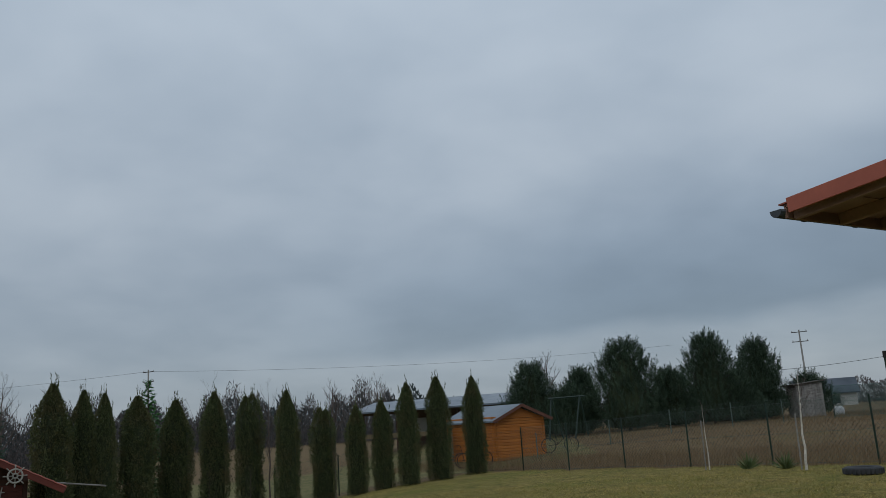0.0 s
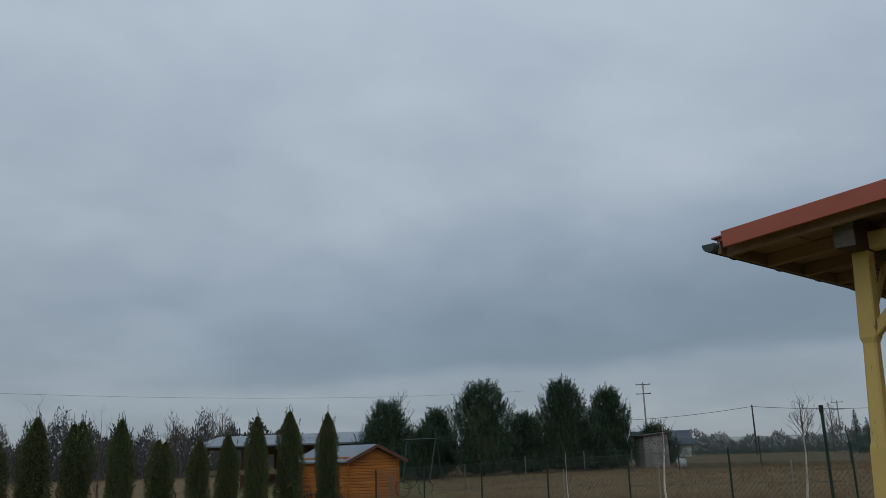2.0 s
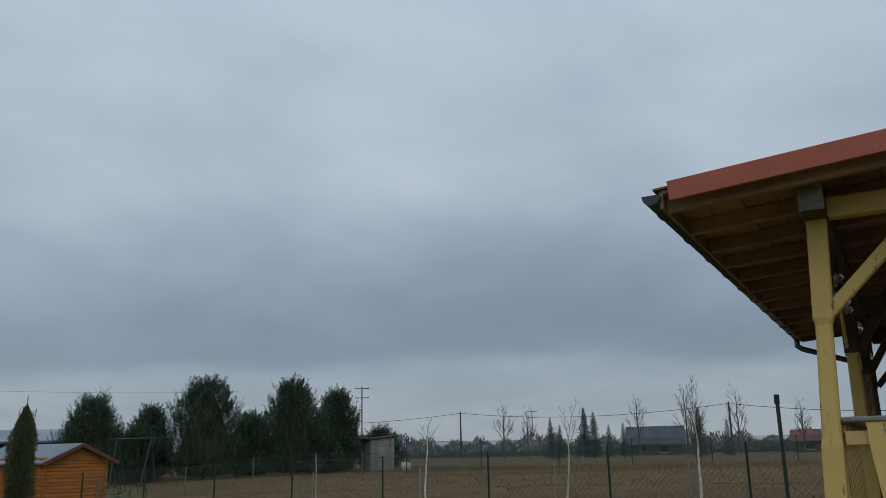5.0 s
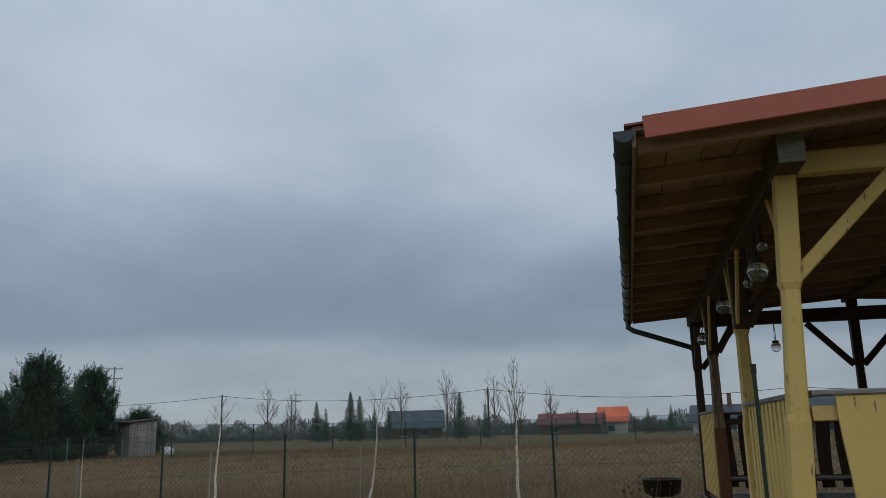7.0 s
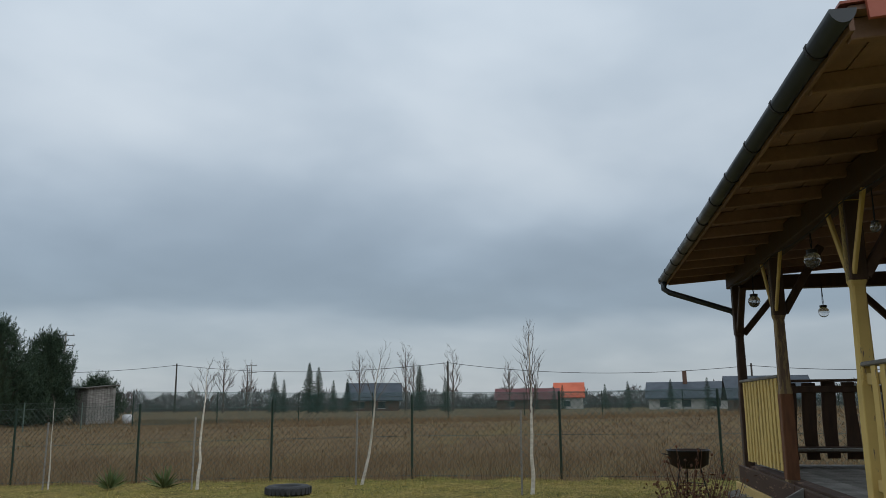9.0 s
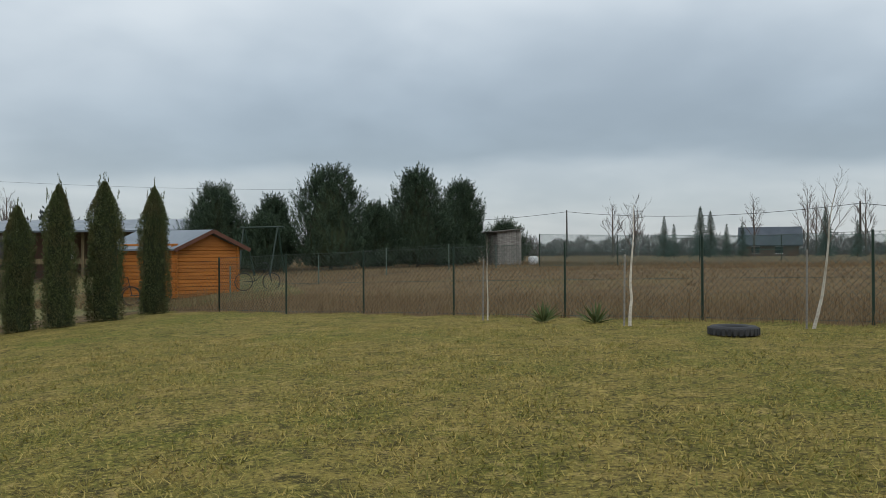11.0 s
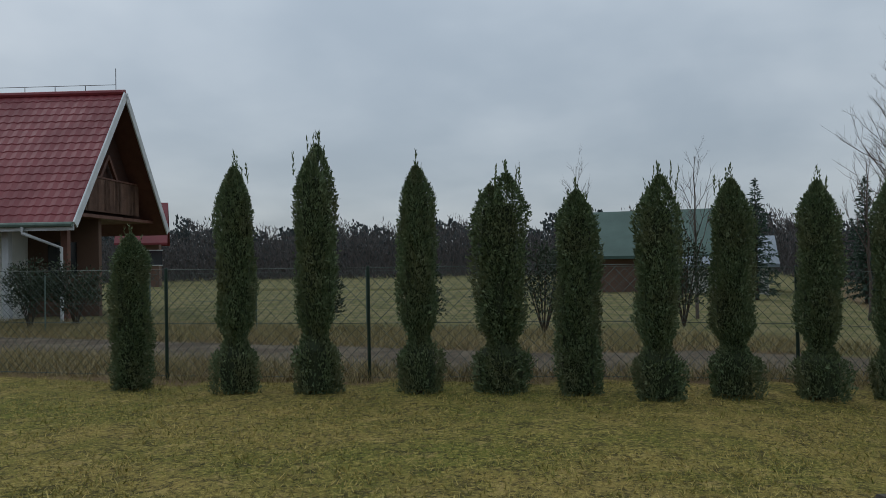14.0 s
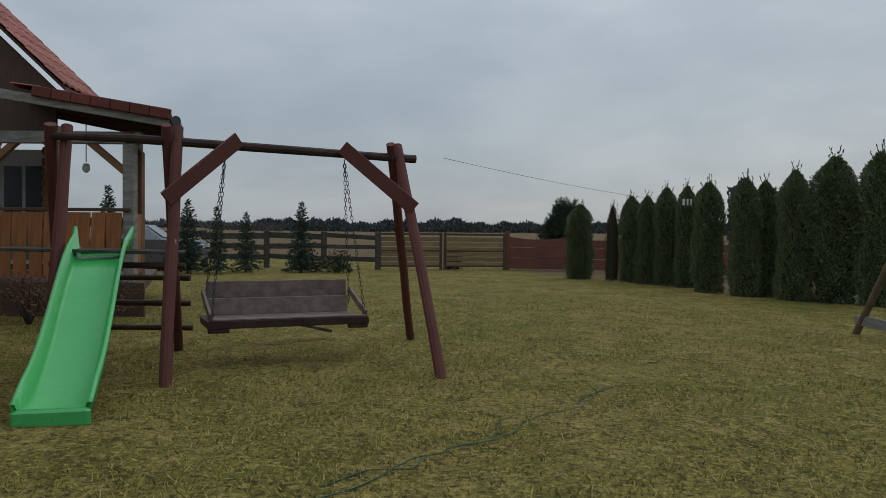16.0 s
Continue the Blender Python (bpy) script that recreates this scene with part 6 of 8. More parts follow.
def stump(x, y, r, h, seed, label, z=None, mat=None):
    z = hz(x, y) if z is None else z
    t = thing("stump", (x, y, z), label, "stump", "stumps round the fire place")
    rr = random.Random(seed)
    n = 18
    s = Shape()
    k = [1 + rr.uniform(-0.14, 0.14) for _ in range(n)]
    for zz, f in ((-0.04, 1.08), (0.25 * h, 1.0), (0.6 * h, 0.97), (0.92 * h, 0.99), (h, 0.93)):
        s.v += [(x + r * f * k[i] * (1 + rr.uniform(-0.05, 0.05)) * math.cos(2 * math.pi * i / n), y + r * f * k[i] * math.sin(2 * math.pi * i / n), z + zz + (rr.uniform(-0.012, 0.012) if zz > 0 else 0)) for i in range(n)]
    s.f = [(a * n + i, a * n + (i + 1) % n, a * n + n + (i + 1) % n, a * n + n + i) for a in range(4) for i in range(n)]
    part("bark", s, mat or M_STUMP, t)
    top = Shape()
    top.v = [(x + r * 0.93 * k[i] * math.cos(2 * math.pi * i / n), y + r * 0.93 * k[i] * math.sin(2 * math.pi * i / n), z + h + 0.004) for i in range(n)] + [(x, y, z + h - 0.006)]
    top.f = [(i, (i + 1) % n, n) for i in range(n)]
    part("cut_face", top, M_STUMP_TOP, t)
    return t


def build_fire_place():
    px, py = -8.48, 13.53
    z = hz(px, py)
    t = thing("grill_gallows", (px, py, z), "black steel gallows pole with a hanging round grill", "grill")
    tip = (-8.90, 12.98, 1.70)
    part("pole", Shape().tube([(px, py, z - 0.1), (px - 0.02, py - 0.02, 0.86)], 0.036, 8), M_BLACK_STEEL, t)
    part("arm", Shape().tube([(px - 0.02, py - 0.02, 0.84), (-8.58, 13.41, 1.22), (-8.68, 13.28, 1.58), (-8.74, 13.20, 1.65), tip], [0.036, 0.035, 0.033, 0.030, 0.028], 8), M_BLACK_STEEL, t)
    for i in range(34):
        zz = z + 0.55 + i * 0.034
        part("rack_tooth", Shape().box((px - 0.018, py - 0.04, zz), (0.014, 0.02, 0.014)), M_CHAIN, t)
    g = Vector((-8.89, 13.02, 0.07))
    R = 0.46
    gr = part("grill", Shape().tube([g + Vector((R * math.cos(a), R * math.sin(a), 0.0)) for a in [2 * math.pi * k / 36 for k in range(37)]], 0.016, 6, False), M_BLACK_STEEL, t, "round black wire grill")
    s = Shape()
    for i in range(-17, 18):
        o = i * R / 17.5
        hl = math.sqrt(max(0, R * R - o * o))
        s.tube([g + Vector((o, -hl, 0)), g + Vector((o, hl, 0))], 0.004, 4, False)
        if i % 2 == 0:
            s.tube([g + Vector((-hl, o, 0.005)), g + Vector((hl, o, 0.005))], 0.004, 4, False)
    part("grill_grid", s, M_BLACK_STEEL, gr)
    for k in range(3):
        a = 0.4 + 2.094 * k
        part("hanging_wire", Shape().tube([g + Vector((R * math.cos(a), R * math.sin(a), 0)), Vector(tip) - Vector((0, 0, 0.35))], 0.003, 4), M_CHAIN, t)
    part("hanging_wire", Shape().tube([Vector(tip) - Vector((0, 0, 0.35)), tip], 0.004, 4), M_CHAIN, t)
    stump(-9.18, 13.04, 0.26, 0.20, 1, "low sawn slice of a log by the fire place")
    stump(-9.19, 13.03, 0.17, 0.34, 2, "split grey stump standing on a slice", hz(-9.18, 13.04) + 0.19)
    stump(-7.50, 13.82, 0.115, 0.25, 3, "dark round stump by the fire place", mat=M_BARK)
    stump(-7.36, 14.00, 0.15, 0.33, 4, "white birch-bark stump by the fire place", mat=M_WHITE_LIME)
    stump(-6.95, 14.28, 0.20, 0.17, 5, "broad grey stump by the fire place")
    stump(-8.68, 11.63, 0.33, 0.24, 6, "wide low stump with dark end grain")
    rr = random.Random(9)
    for i in range(16):
        a = 2 * math.pi * i / 16
        x, y = -8.55 + 0.75 * math.cos(a) + rr.uniform(-0.06, 0.06), 12.75 + 0.75 * math.sin(a) + rr.uniform(-0.06, 0.06)
        single("fire_stone", Shape().stone((x, y, hz(x, y) + 0.06), rr.uniform(0.08, 0.14), 700 + i), M_RED_STONE if i % 3 else M_STONE, "rounded reddish stone of the fire ring", "stone", "stones of the fire ring", smooth=True)
    s = Shape()
    for i in range(260):
        a, q = rr.uniform(0, 6.28), rr.uniform(0, 0.7) ** 0.8
        x, y = -8.5 + math.cos(a) * q, 12.6 + math.sin(a) * q
        b = rr.uniform(0, 6.28)
        ln = rr.uniform(0.15, 0.5)
        zz = hz(x, y) + 0.04 + max(0, 0.26 * (1 - q)) * rr.random()
        s.tube([(x, y, zz), (x + math.cos(b) * ln * 0.5, y + math.sin(b) * ln * 0.5, zz + rr.uniform(0, 0.07)), (x + math.cos(b) * ln, y + math.sin(b) * ln, zz + rr.uniform(-0.03, 0.06))], [0.006, 0.005, 0.002], 4, False)
    tagged(new("brushwood", s.mesh("brushwood", plain("dry_brushwood", (0.20, 0.155, 0.10), (0.12, 0.09, 0.06), 6, 0.9))), "heap of dry tan brushwood on the fire place", "brushwood", kind="stuff")
    # benches of thick planks
    t = thing("plank_bench", (-8.65, 10.9, hz(-8.65, 10.9)), "low bench of two thick dark weathered planks", "bench")
    for o, dz in ((-0.20, 0.0), (0.20, 0.015)):
        p, q = Vector((-7.30 + o * 0.8, 8.95 + o * -0.55, 0)), Vector((-10.0 + o * 0.8, 12.75 + o * -0.55, 0))
        part("plank", Shape().beam((p.x, p.y, hz(p.x, p.y) + 0.15 + dz), (q.x, q.y, hz(q.x, q.y) + 0.17 + dz), 0.36, 0.10, 0.012), M_OLD_WOOD, t)
    for f in (0.12, 0.5, 0.88):
        x, y = -7.30 - 2.7 * f, 8.95 + 3.8 * f
        part("support_log", Shape().tube([(x - 0.28, y - 0.18, hz(x, y) + 0.04), (x + 0.28, y + 0.18, hz(x, y) + 0.04)], 0.07, 10), M_BARK, t)
    t = thing("narrow_bench", (-7.0, 10.4, hz(-7.0, 10.4)), "narrow grey plank laid on short log legs", "bench")
    p, q = (-7.85, 10.15), (-6.1, 10.75)
    part("plank", Shape().beam((*p, hz(*p) + 0.28), (*q, hz(*q) + 0.20), 0.20, 0.05, 0.008), M_GREY_WOOD, t)
    for x, y, h in ((-7.6, 10.22, 0.26), (-6.4, 10.65, 0.20)):
        part("leg", Shape().tube([(x, y, hz(x, y) - 0.03), (x, y, hz(x, y) + h)], 0.085, 10), M_STUMP, t)
    t = thing("rustic_bench", (-3.8, 11.7, hz(-3.8, 11.7)), "grey plank bench beside an old log", "bench")
    part("log", Shape().tube([(-3.4, 12.1, hz(-3.4, 12.1) + 0.14), (-4.1, 12.45, hz(-4.1, 12.45) + 0.14)], 0.15, 12), M_STUMP, t)
    part("plank", Shape().beam((-3.25, 11.4, hz(-3.25, 11.4) + 0.33), (-4.4, 12.0, hz(-4.4, 12.0) + 0.33), 0.24, 0.05, 0.008), M_GREY_WOOD, t)
    for x, y in ((-3.5, 11.53), (-4.2, 11.9)):
        part("leg", Shape().tube([(x, y, hz(x, y) - 0.03), (x, y, hz(x, y) + 0.31)], 0.09, 10), M_STUMP, t)


build_fire_place()


def build_hose():
    pts, rr = [], random.Random(2)
    way = [(-1.70, -0.6), (-1.64, -0.31), (-1.45, 0.9), (-1.27, 1.99), (-1.05, 2.7), (-0.87, 3.34), (-0.72, 3.8), (-0.55, 4.3), (-0.2, 5.3), (0.3, 6.3)]
    for (x0, y0), (x1, y1) in zip(way, way[1:]):
        for k in range(8):
            f = k / 8
            x, y = x0 + (x1 - x0) * f + 0.05 * math.sin(5 * (y0 + f)), y0 + (y1 - y0) * f
            pts.append((x, y, hz(x, y) + 0.006))
    single("garden_hose", Shape().tube(pts, 0.0048, 6), M_HOSE, "thin green garden hose lying across the lawn", "hose")
    pts = [(x + 0.10 + 0.08 * math.sin(3 * y), y + 0.05, z) for x, y, z in pts[14:60]]
    single("garden_hose", Shape().tube(pts, 0.0042, 6), M_HOSE, "thin green garden hose lying across the lawn", "hose")


build_hose()


# ---- houses and the distance ----
def gable_house(name, p, q, depth, base, eave, ridge, wall, roof, label, over=0.4, chimney=None, windows=(), door=None, group=""):
    """A plain gabled house: front wall from p to q, going back by depth to the left-hand normal."""
    p, q = Vector((*p, 0)), Vector((*q, 0))
    f = (q - p).normalized()
    ln = (q - p).length
    n = Vector((-f.y, f.x, 0))
    at = lambda s, d, z: p + f * s + n * d + Vector((0, 0, z))
    t = thing(name, (p.x, p.y, base), label, "house", group)
    for d0, nm in ((0, "wall"), (depth - 0.25, "wall")):
        part(nm, Shape().prism([at(0, d0, base - 1.0), at(ln, d0, base - 1.0), at(ln, d0, eave), at(0, d0, eave)], (0, 0, 0), n * 0.25), wall, t)
    for s0 in (0, ln - 0.25):
        part("gable_wall", Shape().prism([at(s0, 0.25, base - 1.0), at(s0, depth - 0.25, base - 1.0), at(s0, depth - 0.25, eave), at(s0, depth / 2, ridge - 0.15), at(s0, 0.25, eave)], (0, 0, 0), f * 0.25), wall, t)
    sl = (ridge - eave) / (depth / 2)
    for a, b in ((-over, depth / 2), (depth + over, depth / 2)):
        za = eave - sl * over
        part("roof", Shape().prism([at(-over, a, za), at(-over, b, ridge), at(-over, b, ridge + 0.14), at(-over, a, za + 0.14)], (0, 0, 0), f * (ln + 2 * over)), roof, t)
    for s, z, w, h in windows:
        wd = part("window", Shape().prism([at(s, -0.03, z), at(s + w, -0.03, z), at(s + w, -0.03, z + h), at(s, -0.03, z + h)], (0, 0, 0), n * 0.06), M_WINDOW, t)
        part("window_sill", Shape().beam(at(s - 0.05, -0.04, z - 0.03), at(s + w + 0.05, -0.04, z - 0.03), 0.06, 0.06, 0.004), M_WHITE_TRIM, wd)
        part("window_lintel", Shape().beam(at(s - 0.05, -0.04, z + h + 0.03), at(s + w + 0.05, -0.04, z + h + 0.03), 0.06, 0.06, 0.004), M_WHITE_TRIM, wd)
    if chimney:
        s, d, h = chimney
        part("chimney", Shape().box(at(s, d, (ridge + h) / 2 + 0.2), (0.6, 0.6, h - ridge + 1.2), math.degrees(math.atan2(f.y, f.x)), 0.02), M_FAR_BROWN, t)
    return t


def build_white_house():
    """The neighbour's long white house under a wine-red metal tile roof."""
    p, q = Vector((-16.01, -22.35, 0)), Vector((-19.97, -10.58, 0))
    f = (q - p).normalized()
    ln = (q - p).length
    n = Vector((f.y * -1, f.x, 0))
    if n.dot(Vector((19, 27, 0))) > 0:
        n = -n
    base, eave, ridge, depth = -0.40, 2.84, 6.68, 6.0
    at = lambda s, d, z: p + f * s + n * d + Vector((0, 0, z))
    t = thing("white_house", (p.x, p.y, base), "white rendered house with a wine-red tile roof and brown shutters", "house")
    rz = math.degrees(math.atan2(f.y, f.x))
    wl = ln - 2.3

    def wall_with_holes(holes):
        cuts = sorted({0, wl, *[h[0] for h in holes], *[h[1] for h in holes]})
        for a, b in zip(cuts, cuts[1:]):
            hole = [h for h in holes if h[0] <= a and b <= h[1]]
            segs = [(base - 0.3, eave - 0.04)] if not hole else [(base - 0.3, hole[0][2]), (hole[0][3], eave - 0.04)]
            for z0, z1 in segs:
                part("wall", Shape().prism([at(a, 0, z0), at(b, 0, z0), at(b, 0, z1), at(a, 0, z1)], (0, 0, 0), n * 0.3), M_WHITE_WALL, t)
    holes = [(4.5, 5.7, 1.42, 2.0), (8.1, 9.25, 0.75, 1.95)]
    wall_with_holes(holes)
    part("plinth", Shape().prism([at(-0.02, -0.03, base - 0.5), at(wl + 0.02, -0.03, base - 0.5), at(wl + 0.02, -0.03, base + 0.08), at(-0.02, -0.03, base + 0.08)], (0, 0, 0), n * 0.05), M_MORTAR, t)
    for s0, nm in ((0, "gable_wall"), (wl - 0.3, "gable_wall")):
        part(nm, Shape().prism([at(s0, 0.3, base - 0.5), at(s0, depth, base - 0.5), at(s0, depth, eave), at(s0, depth / 2, ridge - 0.3), at(s0, 0.3, eave)], (0, 0, 0), f * 0.3), M_WHITE_WALL, t)
    part("back_wall", Shape().prism([at(0.3, depth - 0.3, base - 0.5), at(wl - 0.3, depth - 0.3, base - 0.5), at(wl - 0.3, depth - 0.3, eave), at(0.3, depth - 0.3, eave)], (0, 0, 0), n * 0.3), M_WHITE_WALL, t)
    for a, b, z0, z1 in holes:
        w = part("window", Shape().prism([at(a, 0.05, z0), at(b, 0.05, z0), at(b, 0.05, z0 + 0.07), at(a, 0.05, z0 + 0.07)], (0, 0, 0), n * 0.1).prism([at(a, 0.05, z1 - 0.07), at(b, 0.05, z1 - 0.07), at(b, 0.05, z1), at(a, 0.05, z1)], (0, 0, 0), n * 0.1)
                 .prism([at(a, 0.05, z0), at(a + 0.07, 0.05, z0), at(a + 0.07, 0.05, z1), at(a, 0.05, z1)], (0, 0, 0), n * 0.1).prism([at(b - 0.07, 0.05, z0), at(b, 0.05, z0), at(b, 0.05, z1), at(b - 0.07, 0.05, z1)], (0, 0, 0), n * 0.1), M_SHUTTER_FRAME, t)
        m = (a + b) / 2
        for u0, u1 in ((a + 0.08, m - 0.015), (m + 0.015, b - 0.08)):
            sh = part("shutter", Shape().prism([at(u0, 0.02, z0 + 0.08), at(u1, 0.02, z0 + 0.08), at(u1, 0.02, z1 - 0.08), at(u0, 0.02, z1 - 0.08)], (0, 0, 0), n * 0.05), M_SHUTTER, w, "closed brown board shutter")
            for z in (z0 + 0.2, z1 - 0.2):
                part("hinge_strap", Shape().beam(at(u0, 0.0, z), at(u0 + (u1 - u0) * 0.6, 0.0, z), 0.012, 0.04, 0.002), M_GREY_POST, sh)
    # recessed porch at the north end
    for s in (wl + 0.6, wl + 2.35):
        part("porch_post", Shape().box(at(s, 0.25, (base + eave) / 2), (0.2, 0.2, eave - base + 0.3), rz, 0.01), M_WHITE_TRIM if s < wl + 1 else M_SHUTTER, t)
    part("porch_wall", Shape().prism([at(wl, 2.4, base - 0.5), at(ln, 2.4, base - 0.5), at(ln, 2.4, eave), at(wl, 2.4, eave)], (0, 0, 0), n * 0.2), M_FAR_BROWN, t)
    part("porch_window", Shape().prism([at(wl + 0.7, 2.33, 0.9), at(wl + 1.6, 2.33, 0.9), at(wl + 1.6, 2.33, 2.0), at(wl + 0.7, 2.33, 2.0)], (0, 0, 0), n * 0.05), M_WINDOW, t)
    part("porch_ceiling", Shape().prism([at(wl, 0, eave - 0.12), at(ln + 0.3, 0, eave - 0.12), at(ln + 0.3, depth, eave - 0.12), at(wl, depth, eave - 0.12)], (0, 0, 0), (0, 0, 0.1)), M_SHUTTER, t)
    # gable of dark boards with a balcony
    gx = ln - 0.2
    part("gable_cladding", Shape().prism([at(gx, 0.1, eave + 0.02), at(gx, depth - 0.1, eave + 0.02), at(gx, depth / 2, ridge - 0.12)], (0, 0, 0), f * 0.1), M_SHED_DARK, t)
    for i in range(15):
        d = 1.1 + i * (depth - 2.2) / 14
        part("balcony_board", Shape().box(at(ln + 0.12, d, eave + 0.62), (0.03, 0.50, 1.05), rz, 0.005), plain("brown_balcony_board", (0.16, 0.085, 0.055), (0.11, 0.06, 0.042), 3, 0.75) if i == 0 else bpy.data.materials["brown_balcony_board"], t)
    part("balcony_rail", Shape().beam(at(ln + 0.12, 1.0, eave + 1.18), at(ln + 0.12, depth - 1.0, eave + 1.18), 0.08, 0.06, 0.005), M_SHUTTER, t)
    for a, b in ((1.3, 3.1), (depth - 1.3, depth - 3.1)):
        part("gable_brace", Shape().beam(at(gx + 0.25, depth / 2, ridge - 1.9 + abs(a - depth / 2) * 0.0), at(gx + 0.25, (a + b) / 2, ridge - 2.9), 0.1, 0.12, 0.006), M_SHUTTER, t)
    # roof: stepped tile courses with a wave across
    oe, og = 0.40, 0.65
    sl = (ridge - eave) / (depth / 2)
    for side in (0, 1):
        s = Shape()
        rows, cols = 17, int((ln + 2 * og) / 0.155)
        d0, d1 = (-oe, depth / 2) if side == 0 else (depth + oe, depth / 2)
        z0 = eave - sl * oe + 0.12
        slant = math.hypot(depth / 2 + oe, ridge + 0.12 - z0)
        for r in range(rows):
            fa, fb = r / rows, (r + 1) / rows
            ids = []
            for k, (fr, lift) in enumerate(((fa, 0.045), (fb, 0.012))):
                line = []
                for c in range(cols + 1):
                    wv = (0.018 * (1 + math.sin(c * math.pi))) if False else 0.016 * (1 if c % 2 else -1)
                    line.append(len(s.v))
                    s.v.append(tuple(at(-og + (ln + 2 * og) * c / cols, d0 + (d1 - d0) * fr, z0 + (ridge + 0.12 - z0) * fr + lift + wv)))
                ids.append(line)
            low = []
            for c in range(cols + 1):
                x, y, z = s.v[ids[0][c]]
                low.append(len(s.v))
                s.v.append((x, y, z - 0.045))
            for c in range(cols):
                s.f.append((ids[0][c], ids[0][c + 1], ids[1][c + 1], ids[1][c]))
                s.f.append((low[c], low[c + 1], ids[0][c + 1], ids[0][c]))
        part("roof_tiles", s, M_HOUSE_ROOF, t, "wine-red metal roof tiles, wet and glossy")
        part("roof_deck", Shape().prism([at(-og, d0, z0 - 0.14), at(-og, d1, ridge - 0.04), at(-og, d1, ridge + 0.07), at(-og, d0, z0 - 0.03)], (0, 0, 0), f * (ln + 2 * og)), M_SHUTTER, t)
        for sx in (-og - 0.02, ln + og + 0.02):
            part("verge_board", Shape().beam(at(sx, d0, z0 - 0.03), at(sx, d1, ridge + 0.08), 0.05, 0.24, 0.005), M_WHITE_TRIM, t)
    part("ridge_cap", Shape().tube([at(-og, depth / 2, ridge + 0.16), at(ln + og, depth / 2, ridge + 0.16)], 0.10, 8), M_HOUSE_ROOF, t)
    part("fascia", Shape().beam(at(-og, -oe - 0.03, eave - sl * oe + 0.03), at(ln + og, -oe - 0.03, eave - sl * oe + 0.03), 0.04, 0.2, 0.004), M_WHITE_TRIM, t)
    part("gutter", Shape().tube([at(-og, -oe - 0.12, eave - sl * oe + 0.12), at(ln + og, -oe - 0.12, eave - sl * oe + 0.10)], 0.07, 8), M_GREY_POST, t)
    for s in (0.25, ln + 0.1):
        g0 = at(s - 0.6 if s < 1 else s - 0.9, -oe - 0.12, eave - sl * oe + 0.05)
        part("downpipe", Shape().tube([g0, g0 - Vector((0, 0, 0.18)), at(s, -0.08, eave - sl * oe - 0.55), at(s, -0.08, base)], 0.05, 8), M_WHITE_TRIM, t, "pale downpipe")
    for k in range(14):
        s0 = -og + 0.3 + k * (ln + 2 * og - 0.6) / 13
        part("wire_clip", Shape().tube([at(s0, depth / 2, ridge + 0.2), at(s0, depth / 2, ridge + 0.42)], 0.012, 5), M_CHAIN, t)
    part("lightning_wire", Shape().tube([at(-og + 0.3, depth / 2, ridge + 0.42), at(ln + og - 0.3, depth / 2, ridge + 0.42)], 0.010, 5), M_CHAIN, t)
    for s0 in (-og + 0.3, ln + og - 0.3):
        part("lightning_rod", Shape().tube([at(s0, depth / 2, ridge + 0.2), at(s0, depth / 2, ridge + 0.95)], 0.012, 5), M_CHAIN, t)
    # skylight
    d, fr = 2.2, 0
    zr = lambda d: eave - sl * oe + 0.12 + sl * (d + oe)
    sk = part("skylight", Shape().prism([at(4.85, 1.75, zr(1.75) + 0.06), at(5.45, 1.75, zr(1.75) + 0.06), at(5.45, 2.3, zr(2.3) + 0.06), at(4.85, 2.3, zr(2.3) + 0.06)], (0, 0, 0), (0, 0, 0.09)), M_SHUTTER_FRAME, t)
    part("pane", Shape().prism([at(4.91, 1.81, zr(1.81) + 0.152), at(5.39, 1.81, zr(1.81) + 0.152), at(5.39, 2.24, zr(2.24) + 0.152), at(4.91, 2.24, zr(2.24) + 0.152)], (0, 0, 0), (0, 0, 0.01)), M_WHITE_TRIM, sk)
    # brick chimney
    cs, cd, cw, cdp, c0, c1 = 6.5, 2.2, 1.05, 0.72, zr(2.0) - 0.35, ridge + 0.72
    ch = part("chimney", Shape().box(at(cs, cd, (c0 + c1) / 2), (cw - 0.03, cdp - 0.03, c1 - c0), rz), M_MORTAR, t)
    bm = Shape().box((0, 0, 0), (0.235, 0.03, 0.062), 0, 0.004).mesh("brick", M_BRICK)
    for r in range(int((c1 - c0) / 0.077)):
        z = c0 + 0.04 + r * 0.077
        off = 0.125 if r % 2 else 0
        for nn, wd, dd, turn in ((int(cw / 0.25), cw, -cdp / 2 + 0.004, 0), (int(cdp / 0.25), cdp, cw / 2 - 0.004, 90)):
            for c in range(nn):
                u = -wd / 2 + 0.13 + c * 0.25 + off * 0.5
                pos = at(cs + u, cd + dd, z) if turn == 0 else at(cs + dd, cd + u, z)
                again("brick", bm, ch, Matrix.Translation(pos - Vector((p.x, p.y, base))) @ pose(0, 0, 0, 0, 0, rz + turn))
    part("chimney_cap", Shape().box(at(cs, cd, c1 + 0.05), (cw + 0.12, cdp + 0.12, 0.12), rz, 0.01), M_BRICK, ch)
    part("chimney_flashing", Shape().box(at(cs, cd, c0 + 0.34), (cw + 0.05, cdp + 0.05, 0.05), rz, 0.005), M_WHITE_TRIM, ch)
    for u in (-0.2, 0.2):
        part("chimney_pot", Shape().lathe(at(cs + u, cd, c1 + 0.11), [(0.07, 0), (0.07, 0.16), (0.11, 0.17), (0.11, 0.2)], 10), M_WHITE_TRIM, ch)


build_white_house()


